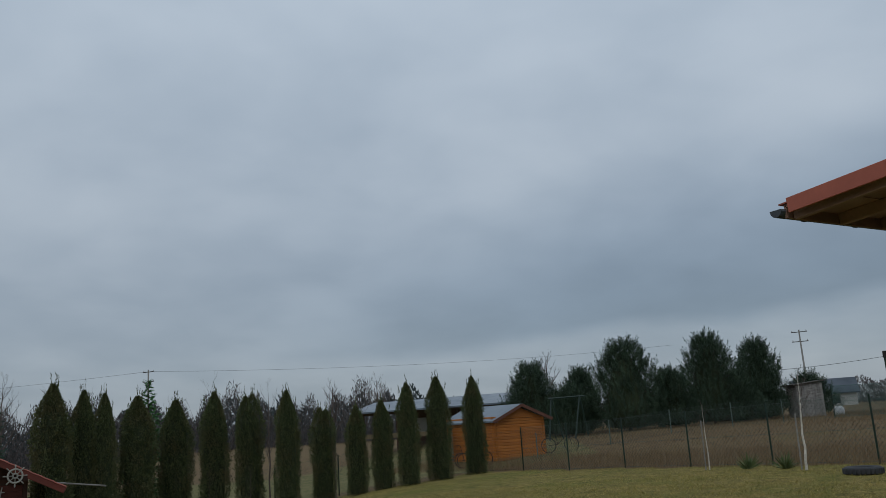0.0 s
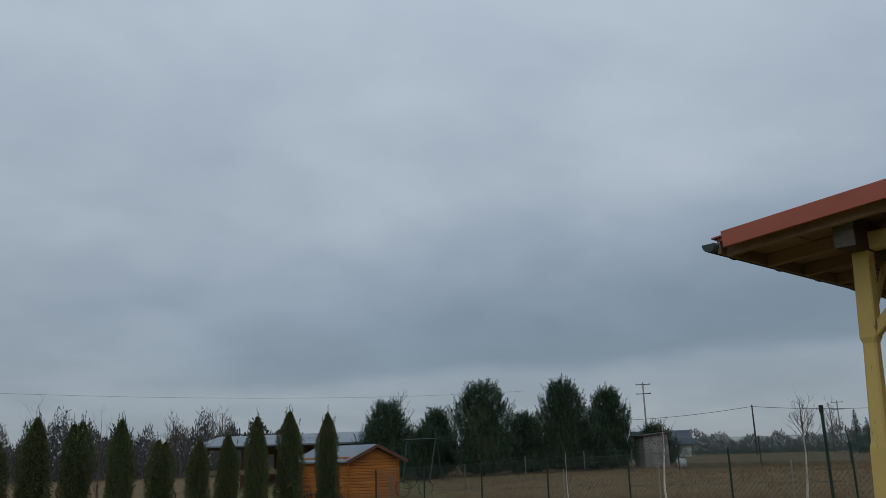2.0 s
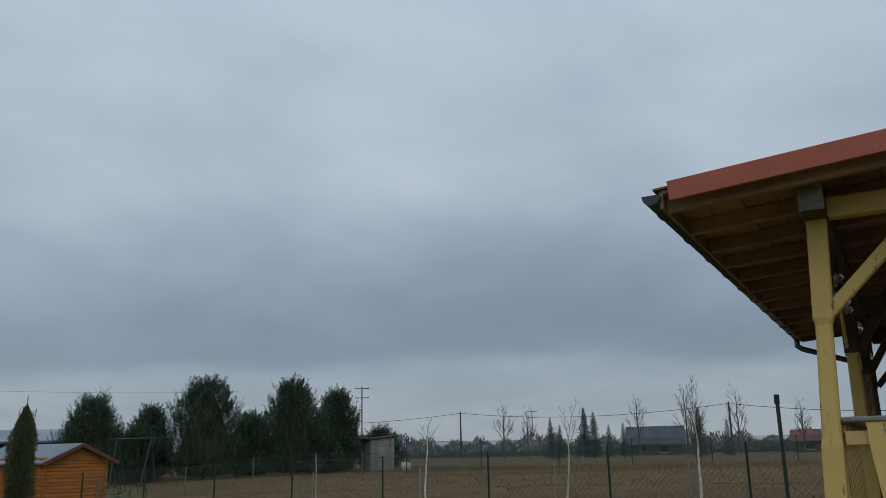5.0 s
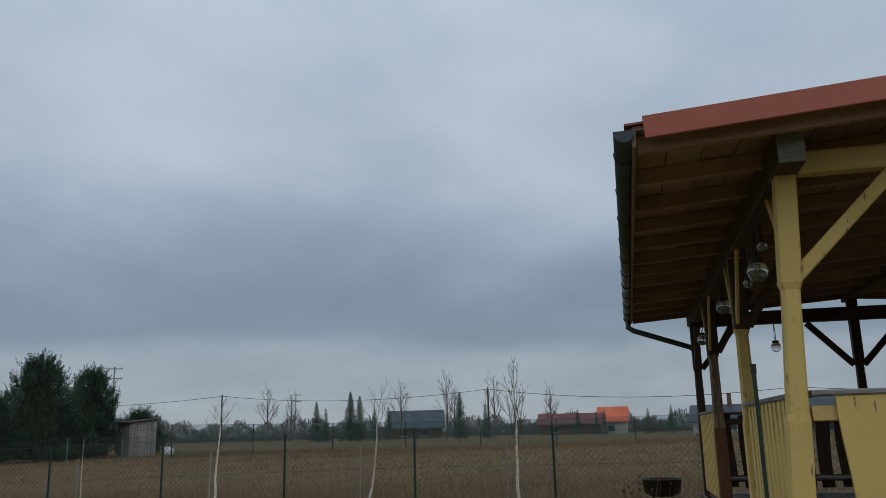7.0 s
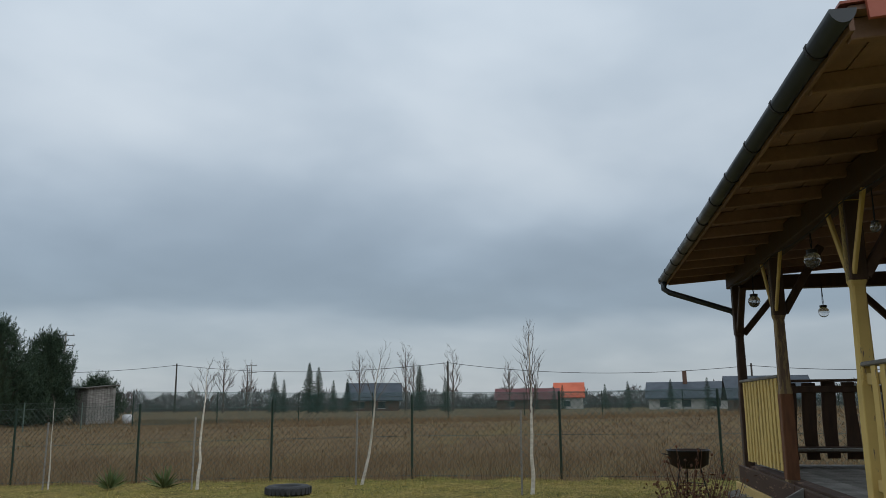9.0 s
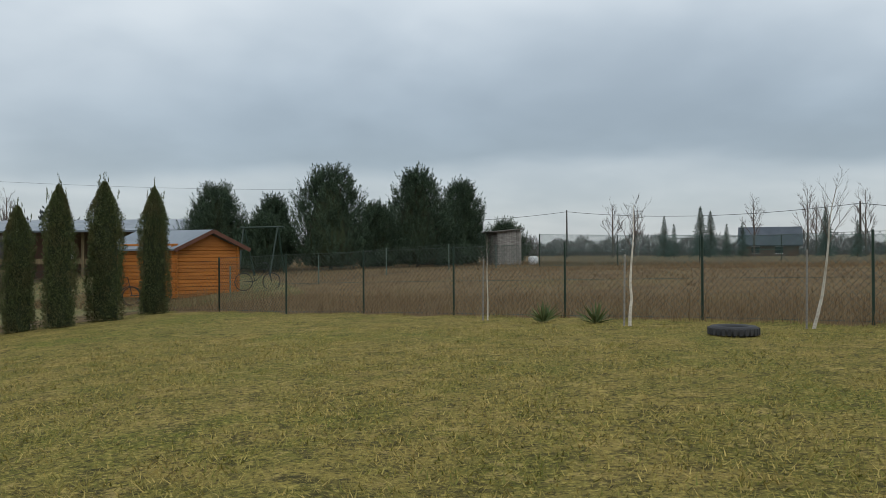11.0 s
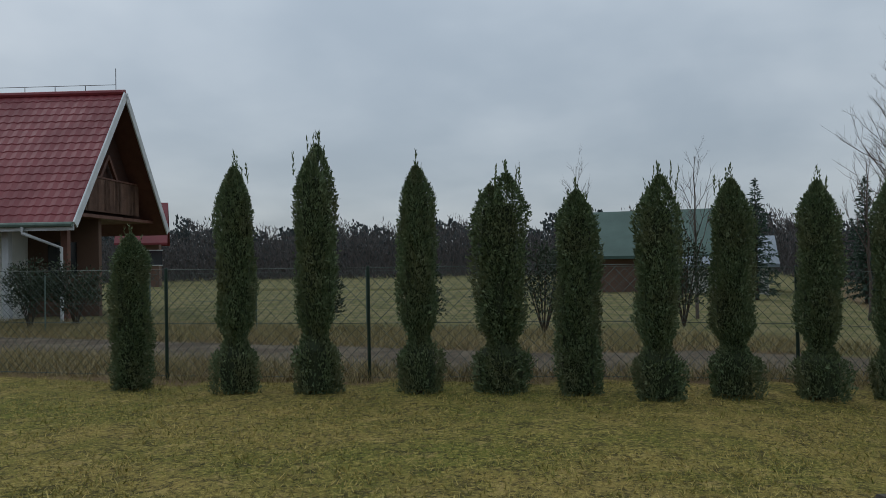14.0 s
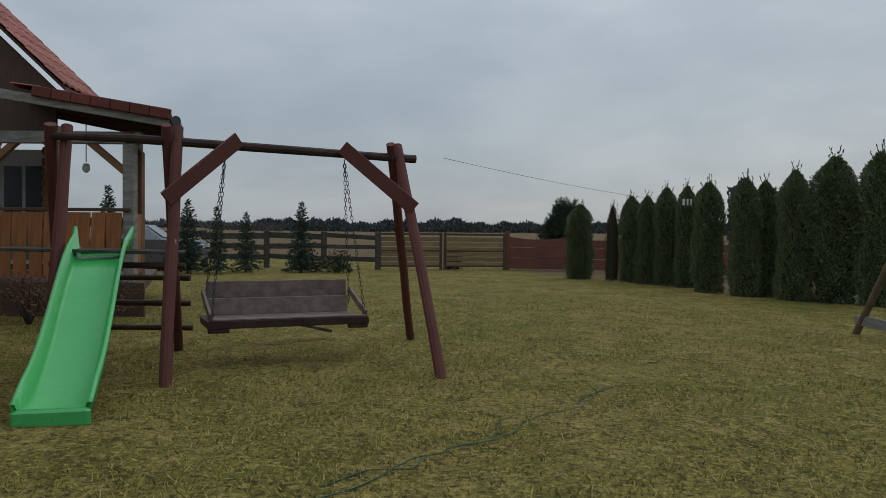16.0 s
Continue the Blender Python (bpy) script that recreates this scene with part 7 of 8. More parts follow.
def build_own_house():
    """The corner of the tiled log house with its porch, behind the slide."""
    C = Vector((-2.26, 8.63, 0))
    fw = Vector((0.315, -0.949, 0))
    rt = Vector((-0.949, -0.315, 0))
    at = lambda lat, dep, z: C + fw * dep + rt * (lat - 0.3 * (dep - 12)) + Vector((0, 0, z))
    rz = math.degrees(math.atan2(rt.y, rt.x))
    o = at(-6.5, 12.5, 0)
    t = thing("log_house", (o.x, o.y, 0), "log house corner with a tiled porch roof and orange-brown railing", "house")
    WALL = plain("honey_log_wall", (0.34, 0.175, 0.070), (0.25, 0.125, 0.050), 2, 0.7, stretch=(1, 1, 7))
    RAILM = plain("orange_brown_rail_board", (0.40, 0.155, 0.050), (0.25, 0.098, 0.038), 2.5, 0.7, stretch=(6, 6, 1))
    M_LIGHT = plain("light_brown_timber", (0.22, 0.115, 0.055), (0.15, 0.080, 0.042), 2.5, 0.75)
    # roof: steep main slope with a shallow skirt over the porch
    porch_at, steep = at, lambda lat, dep, z: C + fw * dep + rt * (lat - 0.12 * (dep - 12)) + Vector((0, 0, z))
    for a, b, mat, nm in (((-4.00, 3.00), (-6.3, 3.40), M_TILE, "porch_roof"), ((-5.78, 3.52), (-9.6, 7.12), M_TILE, "main_roof")):
        at = porch_at if nm == "porch_roof" else steep
        rows = 6 if nm == "porch_roof" else 13
        for r in range(rows):
            la, lb = a[0] + (b[0] - a[0]) * r / rows, a[0] + (b[0] - a[0]) * (r + 1.1) / rows
            za, zb = a[1] + (b[1] - a[1]) * r / rows, a[1] + (b[1] - a[1]) * (r + 1.1) / rows
            s = Shape()
            d0, d1 = (11.9, 14.3) if nm == "porch_roof" else (12.6, 15.0)
            nt = int((d1 - d0) / 0.3)
            for j in range(nt):
                y0, y1 = d0 + (d1 - d0) * j / nt, d0 + (d1 - d0) * (j + 1) / nt
                for g0, g1 in ((0, 0.25), (0.25, 0.5), (0.5, 0.75), (0.75, 1)):
                    ya, yb = y0 + (y1 - y0) * g0, y0 + (y1 - y0) * g1
                    ba, bb = 0.035 * math.sin(math.pi * g0), 0.035 * math.sin(math.pi * g1)
                    i = len(s.v)
                    s.v += [tuple(x) for x in (at(la, ya, za + 0.06 + ba), at(la, yb, za + 0.06 + bb), at(lb, yb, zb + 0.04 + bb), at(lb, ya, zb + 0.04 + ba), at(la, ya, za + 0.02 + ba), at(la, yb, za + 0.02 + bb))]
                    s.f += [(i, i + 1, i + 2, i + 3), (i + 4, i + 5, i + 1, i)]
            part("tile_course", s, M_TILE, t)
        part("roof_deck", Shape().prism([at(a[0], 12.0 if rows == 6 else 12.7, a[1]), at(b[0], 12.0 if rows == 6 else 12.7, b[1]), at(b[0], 12.0 if rows == 6 else 12.7, b[1] - 0.06), at(a[0], 12.0 if rows == 6 else 12.7, a[1] - 0.06)], (0, 0, 0), (fw - rt * 0.3) * 2.2 if rows == 6 else (fw - rt * 0.12) * 2.3), M_BROWN_WOOD, t)
    at = porch_at
    for j in range(7):
        f0, f1 = j / 7, (j + 0.96) / 7
        part("verge_tile", Shape().beam(at(-4.01 - 2.0 * f0, 11.93, 3.01 + 0.33 * f0), at(-4.01 - 2.0 * f1, 11.93, 3.01 + 0.33 * f1), 0.10, 0.15, 0.01), M_TRIM_RED, t)
    part("verge_board", Shape().beam(at(-4.02, 11.98, 2.90), at(-6.6, 11.98, 3.32), 0.05, 0.14, 0.006), M_GREY_WOOD, t)
    part("gutter", Shape().tube([at(-3.92, 11.9, 2.92), at(-3.92, 14.3, 2.92)], 0.07, 8), M_GUTTER, t)
    for j in range(3):
        d = 12.7 + j * 0.65
        part("rafter", Shape().beam(at(-4.0, d, 2.88), at(-6.0, d, 3.26), 0.08, 0.12, 0.006), M_BROWN_WOOD, t)
    part("gable_panel", Shape().prism([steep(-6.0, 12.9, 2.75), steep(-10.5, 12.9, 2.75), steep(-10.5, 12.9, 7.1), steep(-9.7, 12.9, 7.0), steep(-6.0, 12.9, 3.52)], (0, 0, 0), fw * 0.06), M_BROWN_WOOD, t)
    # porch frame
    part("porch_beam", Shape().beam(at(-4.45, 12.3, 2.70), at(-8.6, 12.3, 2.70), 0.14, 0.18, 0.01), M_GREY_WOOD, t)
    part("porch_beam", Shape().beam(at(-4.62, 12.2, 2.70), at(-4.62, 14.1, 2.70), 0.14, 0.18, 0.01), M_BROWN_WOOD, t)
    for lat, d, mat in ((-4.62, 12.3, M_GREY_WOOD), (-4.62, 14.0, M_LIGHT), (-6.9, 12.3, M_LIGHT)):
        part("porch_post", Shape().box(at(lat, d, 1.5), (0.17, 0.17, 2.3), rz, 0.012), mat, t)
    for l0, l1 in ((-4.7, -5.25), (-6.82, -6.3), (-6.98, -7.5)):
        part("knee_brace", Shape().beam(at(l0, 12.3, 2.2), at(l1, 12.3, 2.66), 0.10, 0.10, 0.008), M_LIGHT, t)
    part("porch_floor", Shape().prism([at(-4.4, 12.1, 0.42), at(-9.5, 12.1, 0.42), at(-9.5, 16.0, 0.42), at(-4.4, 16.0, 0.42)], (0, 0, 0), (0, 0, 0.12)), M_BROWN_WOOD, t)
    part("porch_skirt", Shape().prism([at(-4.4, 12.08, -0.2), at(-9.5, 12.08, -0.2), at(-9.5, 12.08, 0.44), at(-4.4, 12.08, 0.44)], (0, 0, 0), fw * 0.06), M_BROWN_WOOD, t)
    for z in (0.75, 1.42):
        part("railing_bar", Shape().beam(at(-4.7, 12.26, z), at(-9.4, 12.26, z), 0.05, 0.09, 0.006), M_LIGHT, t)
    part("hand_rail", Shape().beam(at(-4.6, 12.24, 1.62), at(-9.4, 12.24, 1.62), 0.12, 0.05, 0.006), M_BROWN_WOOD, t)
    me = [wavy_slat(0.2, 0.98, 0.026, 80 + k, 0.014).mesh("rail_board", RAILM) for k in range(3)]
    for i in range(20):
        p = at(-4.85 - i * 0.235, 12.2, 0.60)
        again("rail_board", me[i % 3], t, Matrix.Translation(p - Vector((o.x, o.y, 0))) @ pose(0, 0, 0, 0, 0, rz))
    for i in range(7):
        p = at(-4.60, 12.55 + i * 0.235, 0.60)
        again("rail_board", me[i % 3], t, Matrix.Translation(p - Vector((o.x, o.y, 0))) @ pose(0, 0, 0, 0, 0, rz + 90))
    # log wall with a pale door
    for i in range(14):
        z = 0.62 + i * 0.19
        for l0, l1 in ((-6.12, -6.32), (-7.22, -10.5)):
            part("wall_log", Shape().tube([at(l0, 14.9, z), at(l1, 14.9, z)], 0.105, 10), WALL, t)
        part("wall_log", Shape().tube([at(-6.3, 14.7, z), at(-6.3, 16.2, z)], 0.105, 10), WALL, t)
    part("gable_wall", Shape().prism([at(-6.6, 14.9, 3.2), at(-10.5, 14.9, 3.2), at(-10.5, 14.9, 6.3)], (0, 0, 0), fw * 0.2), M_BROWN_WOOD, t)
    door = part("door", Shape().prism([at(-6.34, 14.85, 0.55), at(-7.2, 14.85, 0.55), at(-7.2, 14.85, 2.75), at(-6.34, 14.85, 2.75)], (0, 0, 0), fw * 0.07), M_WHITE_TRIM, t, "pale panelled front door")
    for z0, z1 in ((0.75, 1.35), (1.5, 2.45)):
        for l0, l1 in ((-6.42, -6.73), (-6.81, -7.12)):
            part("door_panel", Shape().prism([at(l0, 14.83, z0), at(l1, 14.83, z0), at(l1, 14.83, z1), at(l0, 14.83, z1)], (0, 0, 0), fw * 0.03), M_GREY_POST if z0 < 1 else M_WINDOW, door)
    part("door_handle", Shape().beam(at(-6.42, 14.80, 1.62), at(-6.54, 14.80, 1.62), 0.03, 0.03, 0.004), M_CHAIN, door)
    # porch lamp and flower bed at the foot
    p = at(-5.35, 12.8, 2.28)
    l = thing("porch_lamp", tuple(p), "white glass globe lamp under the porch roof", "lamp")
    part("globe", Shape().lathe(p, [(0.02, -0.07), (0.055, -0.035), (0.06, 0.02), (0.04, 0.07)], 14), M_WHITE_WALL, l, "", True)
    part("cord", Shape().tube([p + Vector((0, 0, 0.09)), p + Vector((0, 0, 0.75))], 0.008, 5), M_WIRE_BLACK, l)
    for i, (lat, d) in enumerate(((-4.9, 11.3), (-5.9, 11.1), (-6.8, 11.2), (-5.4, 10.7))):
        p = at(lat, d, 0)
        bush("dry_shrub", p.x, p.y, 0.5, 0.65, 820 + i, "withered brown shrub below the porch", M_DRY, 500, True, "withered shrubs by the porch", 0.06)
    # parked car
    c = Vector((14.6, -12.3, 0))
    z = hz(c.x, c.y)
    car = thing("car", (c.x, c.y, z), "silver-grey hatchback parked beside the porch", "car", rz=rz + 188)
    body = [(-2.0, 0.35), (-2.05, 0.7), (-1.9, 0.92), (-0.9, 0.98), (-0.35, 1.38), (1.1, 1.42), (1.75, 1.0), (1.95, 0.9), (2.0, 0.4), (1.6, 0.25), (-1.7, 0.25)]
    s = Shape()
    nb = len(body)
    for y, k in ((-0.85, 0.94), (-0.80, 1.0), (0.80, 1.0), (0.85, 0.94)):
        s.v += [(x * (0.98 if abs(y) > 0.82 else 1), y * (0.82 if zz > 1.2 else 1), 0.25 + (zz - 0.25) * k) for x, zz in body]
    for a in range(3):
        s.f += [(a * nb + i, a * nb + (i + 1) % nb, (a + 1) * nb + (i + 1) % nb, (a + 1) * nb + i) for i in range(nb)]
    s.f += [tuple(range(nb - 1, -1, -1)), tuple(range(3 * nb, 4 * nb))]
    part("body", s, M_CAR, car)
    for y in (-0.835, 0.835):
        part("side_window", Shape().prism([(-0.55, y * 0.93, 1.02), (1.35, y * 0.93, 1.02), (1.0, y * 0.84, 1.33), (-0.2, y * 0.84, 1.33)], (0, -0.01, 0), (0, 0.01, 0)), M_WINDOW, car)
        for x in (-1.25, 1.25):
            w = part("wheel", Shape().tube([(x, y - 0.1, 0.31), (x, y + 0.1, 0.31)], 0.31, 18), M_RUBBER, car)
            part("rim", Shape().tube([(x, y - 0.11, 0.31), (x, y + 0.11, 0.31)], 0.19, 12), M_CHAIN, w)
    for y in (-0.6, 0.6):
        part("headlight", Shape().box((-2.03, y, 0.74), (0.06, 0.34, 0.13), 0, 0.02), M_WHITE_TRIM, car)
    part("windscreen", Shape().prism([(-0.88, -0.68, 1.01), (-0.88, 0.68, 1.01), (-0.38, 0.6, 1.36), (-0.38, -0.6, 1.36)], (-0.02, 0, 0), (0, 0, 0.02)), M_WINDOW, car)


build_own_house()


def build_south_fences():
    # rough rail fence of split logs
    pts = [(8.1, -15.9), (9.9, -15.6), (11.8, -15.2), (13.8, -14.6), (15.8, -13.8), (17.8, -12.8), (19.8, -11.6), (22, -10.2)]
    t = thing("log_fence", (*pts[0], hz(*pts[0])), "rough rail fence of split dark logs", "fence")
    rr = random.Random(3)
    for i, p in enumerate(pts):
        part("post", Shape().tube([(*p, hz(*p) - 0.1), (*p, hz(*p) + 1.22)], 0.10, 9), M_OLD_WOOD, t)
        if i + 1 < len(pts):
            q = pts[i + 1]
            for z in (0.35, 0.72, 1.08):
                part("rail", Shape().beam((*p, hz(*p) + z + rr.uniform(-0.05, 0.05)), (*q, hz(*q) + z + rr.uniform(-0.05, 0.05)), 0.05, 0.16 + rr.uniform(-0.03, 0.04), 0.01), M_OLD_WOOD, t)
    # two board gates
    M_GATE = plain("tan_gate_board", (0.27, 0.19, 0.09), (0.18, 0.13, 0.07), 2, 0.8, stretch=(1, 1, 7))
    for a, b in (((8.1, -15.9), (6.25, -16.95)), ((6.2, -16.98), (4.35, -18.0))):
        p, q = Vector((*a, hz(*a))), Vector((*b, hz(*b)))
        d = (q - p).normalized()
        g = thing("board_gate", tuple(p), "closed wooden gate of tan horizontal boards", "gate", "gates")
        for s in (0.04, (q - p).length - 0.04):
            c = p + d * s
            part("gate_post", Shape().box((c.x, c.y, c.z + 0.6), (0.09, 0.09, 1.25), math.degrees(math.atan2(d.y, d.x)), 0.008), M_BROWN_WOOD, g)
        for i in range(6):
            z = 0.18 + i * 0.165
            part("board", Shape().beam(p + d * 0.1 + Vector((0, 0, z)), q - d * 0.1 + Vector((0, 0, z)), 0.025, 0.14, 0.004), M_GATE, g)
        part("gate_frame", Shape().beam(p + d * 0.06 + Vector((0, 0, 1.17)), q - d * 0.06 + Vector((0, 0, 1.17)), 0.07, 0.07, 0.005), M_BROWN_WOOD, g)
        for z in (0.12, 0.62):
            part("gate_frame", Shape().beam(p + d * 0.06 + Vector((0, 0, z)), q - d * 0.06 + Vector((0, 0, z)), 0.05, 0.06, 0.005), M_BROWN_WOOD, g)
    # red-brown panel fence with scalloped tops
    M_PANEL = plain("red_brown_concrete_panel", (0.19, 0.075, 0.055), (0.14, 0.060, 0.046), 2, 0.85)
    pts = [(4.3, -18.05), (2.3, -18.4), (0.3, -18.6), (-1.7, -18.6), (-3.7, -18.4), (-5.7, -18.0)]
    t = thing("panel_fence", (*pts[0], hz(*pts[0])), "red-brown panel fence with scalloped top edge", "fence")
    for i, p in enumerate(pts):
        part("post", Shape().box((*p, hz(*p) + 0.6), (0.13, 0.13, 1.4), 0, 0.01), M_PANEL, t)
        if i + 1 < len(pts):
            q = pts[i + 1]
            P, Q = Vector((*p, hz(*p))), Vector((*q, hz(*q)))
            for r in range(3):
                z0, z1 = 0.05 + r * 0.36, 0.05 + (r + 1) * 0.36 - 0.01
                top = [P.lerp(Q, k / 10) + Vector((0, 0, z1 - (0.09 * math.sin(math.pi * k / 10) if r == 2 else 0))) for k in range(10, -1, -1)]
                n = Vector((-(Q - P).y, (Q - P).x, 0)).normalized() * 0.03
                part("panel", Shape().prism([P + Vector((0, 0, z0)), Q + Vector((0, 0, z0))] + top, -n, n), M_PANEL, t)


build_south_fences()


def build_orange_cabin():
    p, q = (1.5, 37.2), (3.52, 37.5)
    c = Vector((1.5, 37.25, 0))
    f = Vector((0.99, 0.12, 0)).normalized()
    n = Vector((-f.y, f.x, 0)) * 1.0
    back = (n * 0.80 - f * 0.60).normalized()
    W, D, base, eave, ridge = 2.15, 2.9, -0.30, 1.50, 2.05
    at = lambda s, d, z: c + f * s + back * d + Vector((0, 0, z))
    t = thing("orange_cabin", (c.x, c.y, base), "small orange-stained log cabin with a grey sheet roof", "cabin")
    for i in range(15):
        z0, z1 = base + i * 0.128, base + (i + 1) * 0.128 - 0.008
        for a, b in ((at(-0.12, 0, 0), at(W + 0.12, 0, 0)), (at(0, -0.12, 0), at(0, D + 0.12, 0)), (at(W, -0.12, 0), at(W, D, 0)), (at(0, D, 0), at(W, D, 0))):
            if z1 < eave + 0.12:
                part("wall_log", Shape().beam(a + Vector((0, 0, (z0 + z1) / 2)), b + Vector((0, 0, (z0 + z1) / 2)), 0.06, z1 - z0, 0.014), M_ORANGE, t)
    part("gable", Shape().prism([at(0, 0, eave), at(W, 0, eave), at(W / 2, 0, ridge - 0.05)], -back * 0.03, back * 0.03), M_ORANGE, t)
    part("gable", Shape().prism([at(0, D, eave), at(W, D, eave), at(W / 2, D, ridge - 0.05)], -back * 0.03, back * 0.03), M_ORANGE, t)
    for a in (-0.25, W + 0.25):
        za = ridge - (ridge - eave) * (abs(a - W / 2) / (W / 2))
        part("roof", Shape().prism([at(a, -0.3, za), at(W / 2, -0.3, ridge), at(W / 2, -0.3, ridge + 0.06), at(a, -0.3, za + 0.06)], (0, 0, 0), back * (D + 0.6)), M_GREY_ROOF, t)
        part("verge_board", Shape().beam(at(a, -0.33, za + 0.0), at(W / 2, -0.33, ridge + 0.0), 0.03, 0.13, 0.004), M_SHUTTER, t)
    # stacked pale planks and bikes leaning on the cabin's flank
    for i in range(9):
        z = base + 0.1 + i * 0.17
        single("stacked_board", Shape().beam(at(-0.55, 1.9, z), at(-0.2, 2.6, z), 0.03, 0.11, 0.004), M_POLE_WOOD, "pale board of a trellis beside the cabin", "board", "trellis boards beside the cabin")
    for k, (x, y) in enumerate(((4.3, 36.9), (0.5, 36.4), (-0.4, 37.2))):
        z = hz(x, y)
        b = thing("bicycle", (x, y, z), "dark old bicycle leaning by the cabin", "bicycle", "bicycles by the cabin")
        for dx in (-0.5, 0.5):
            part("wheel", Shape().tube([(x + dx + 0.31 * math.cos(a), y + 0.05 * dx, z + 0.32 + 0.31 * math.sin(a)) for a in [2 * math.pi * i / 20 for i in range(21)]], 0.018, 5, False), M_BLACK_STEEL, b)
        part("frame", Shape().tube([(x - 0.5, y, z + 0.32), (x - 0.1, y, z + 0.34), (x + 0.35, y, z + 0.75), (x - 0.2, y, z + 0.78), (x - 0.1, y, z + 0.34)], 0.016, 5).tube([(x + 0.5, y, z + 0.32), (x + 0.36, y, z + 0.95), (x + 0.2, y, z + 1.0)], 0.016, 5), M_BLACK_STEEL, b)
    # long open pavilion of the neighbours
    a0 = Vector((-6.5, 57.6, 0))
    f2 = Vector((0.87, -0.42, 0)).normalized()
    n2 = Vector((0.42, 0.87, 0)).normalized()
    P = lambda s, d, z: a0 + f2 * s + n2 * d + Vector((0, 0, z))
    t = thing("open_hall", (a0.x, a0.y, -0.2), "long open timber hall with a low blue-grey roof", "hall")
    L = 12.5
    for d0, d1, z0, z1 in ((-0.8, 2.6, 2.45, 3.15), (6.0, 2.6, 2.45, 3.15)):
        part("roof", Shape().prism([P(-0.6, d0, z0), P(-0.6, d1, z1), P(-0.6, d1, z1 + 0.1), P(-0.6, d0, z0 + 0.1)], (0, 0, 0), f2 * (L + 1.2)), M_GREY_ROOF, t)
    for i in range(8):
        part("post", Shape().box(P(i * L / 7, 0, 1.1), (0.16, 0.16, 2.8), -26, 0.01), M_POLE_WOOD if i % 2 else M_BROWN_WOOD, t)
    part("beam", Shape().beam(P(-0.3, 0, 2.4), P(L + 0.3, 0, 2.4), 0.14, 0.2, 0.01), M_BROWN_WOOD, t)
    part("back_wall", Shape().prism([P(0, 4.5, -0.3), P(L, 4.5, -0.3), P(L, 4.5, 2.5), P(0, 4.5, 2.5)], (0, 0, 0), n2 * 0.2), M_FAR_BROWN, t)
    for i in range(4):
        part("window_pane", Shape().prism([P(1 + i * 3, 4.42, 0.9), P(2.6 + i * 3, 4.42, 0.9), P(2.6 + i * 3, 4.42, 2.0), P(1 + i * 3, 4.42, 2.0)], (0, 0, 0), n2 * 0.05), M_FAR_WALL, t)
    part("low_rail", Shape().beam(P(0, 0, 0.9), P(L, 0, 0.9), 0.06, 0.3, 0.01), M_POLE_WOOD, t)
    # green play frame in the neighbours' garden
    t = thing("green_swing", (5.4, 42.6, hz(5.4, 42.6)), "green timber swing frame by the pines", "swing frame")
    z = hz(5.4, 42.6)
    part("crossbar", Shape().tube([(4.6, 42.6, z + 2.05), (6.5, 42.9, z + 2.1)], 0.04, 7), M_GREEN_STEEL, t)
    for x, dx in ((4.75, -0.3), (4.75, 0.5), (6.2, -0.5), (6.2, 0.3)):
        part("leg", Shape().tube([(x, 42.65, z + 2.1), (x + dx, 42.4 + dx, z)], 0.04, 7), M_GREEN_STEEL, t)
    # outhouse of grey boards
    x, y = 19.6, 47.4
    z = hz(x, y)
    t = thing("outhouse", (x, y, z), "small weathered grey board outhouse", "outhouse")
    for i in range(10):
        part("board", Shape().box((x - 0.68 + i * 0.15, y - 0.65, z + 0.93 + 0.02 * (i % 3)), (0.14, 0.03, 1.85), 0, 0.004), M_GREY_WOOD, t)
        part("board", Shape().box((x - 0.72, y - 0.6 + i * 0.14, z + 0.93), (0.03, 0.13, 1.85), 0, 0.004), M_GREY_WOOD, t)
    part("body", Shape().box((x, y, z + 0.9), (1.38, 1.24, 1.76), 0, 0.01), M_OLD_WOOD, t)
    part("roof", Shape().beam((x - 0.9, y, z + 1.80), (x + 0.9, y, z + 1.98), 1.6, 0.06, 0.008), M_OLD_WOOD, t)
    single("white_drum", Shape().lathe((21.0, 46.6, hz(21.0, 46.6)), [(0.2, 0.0), (0.28, 0.1), (0.28, 0.4), (0.15, 0.5)], 14), M_WHITE_TRIM, "white plastic drum in the dry grass", "drum", at=(21.0, 46.6, hz(21.0, 46.6)), smooth=True)


build_orange_cabin()


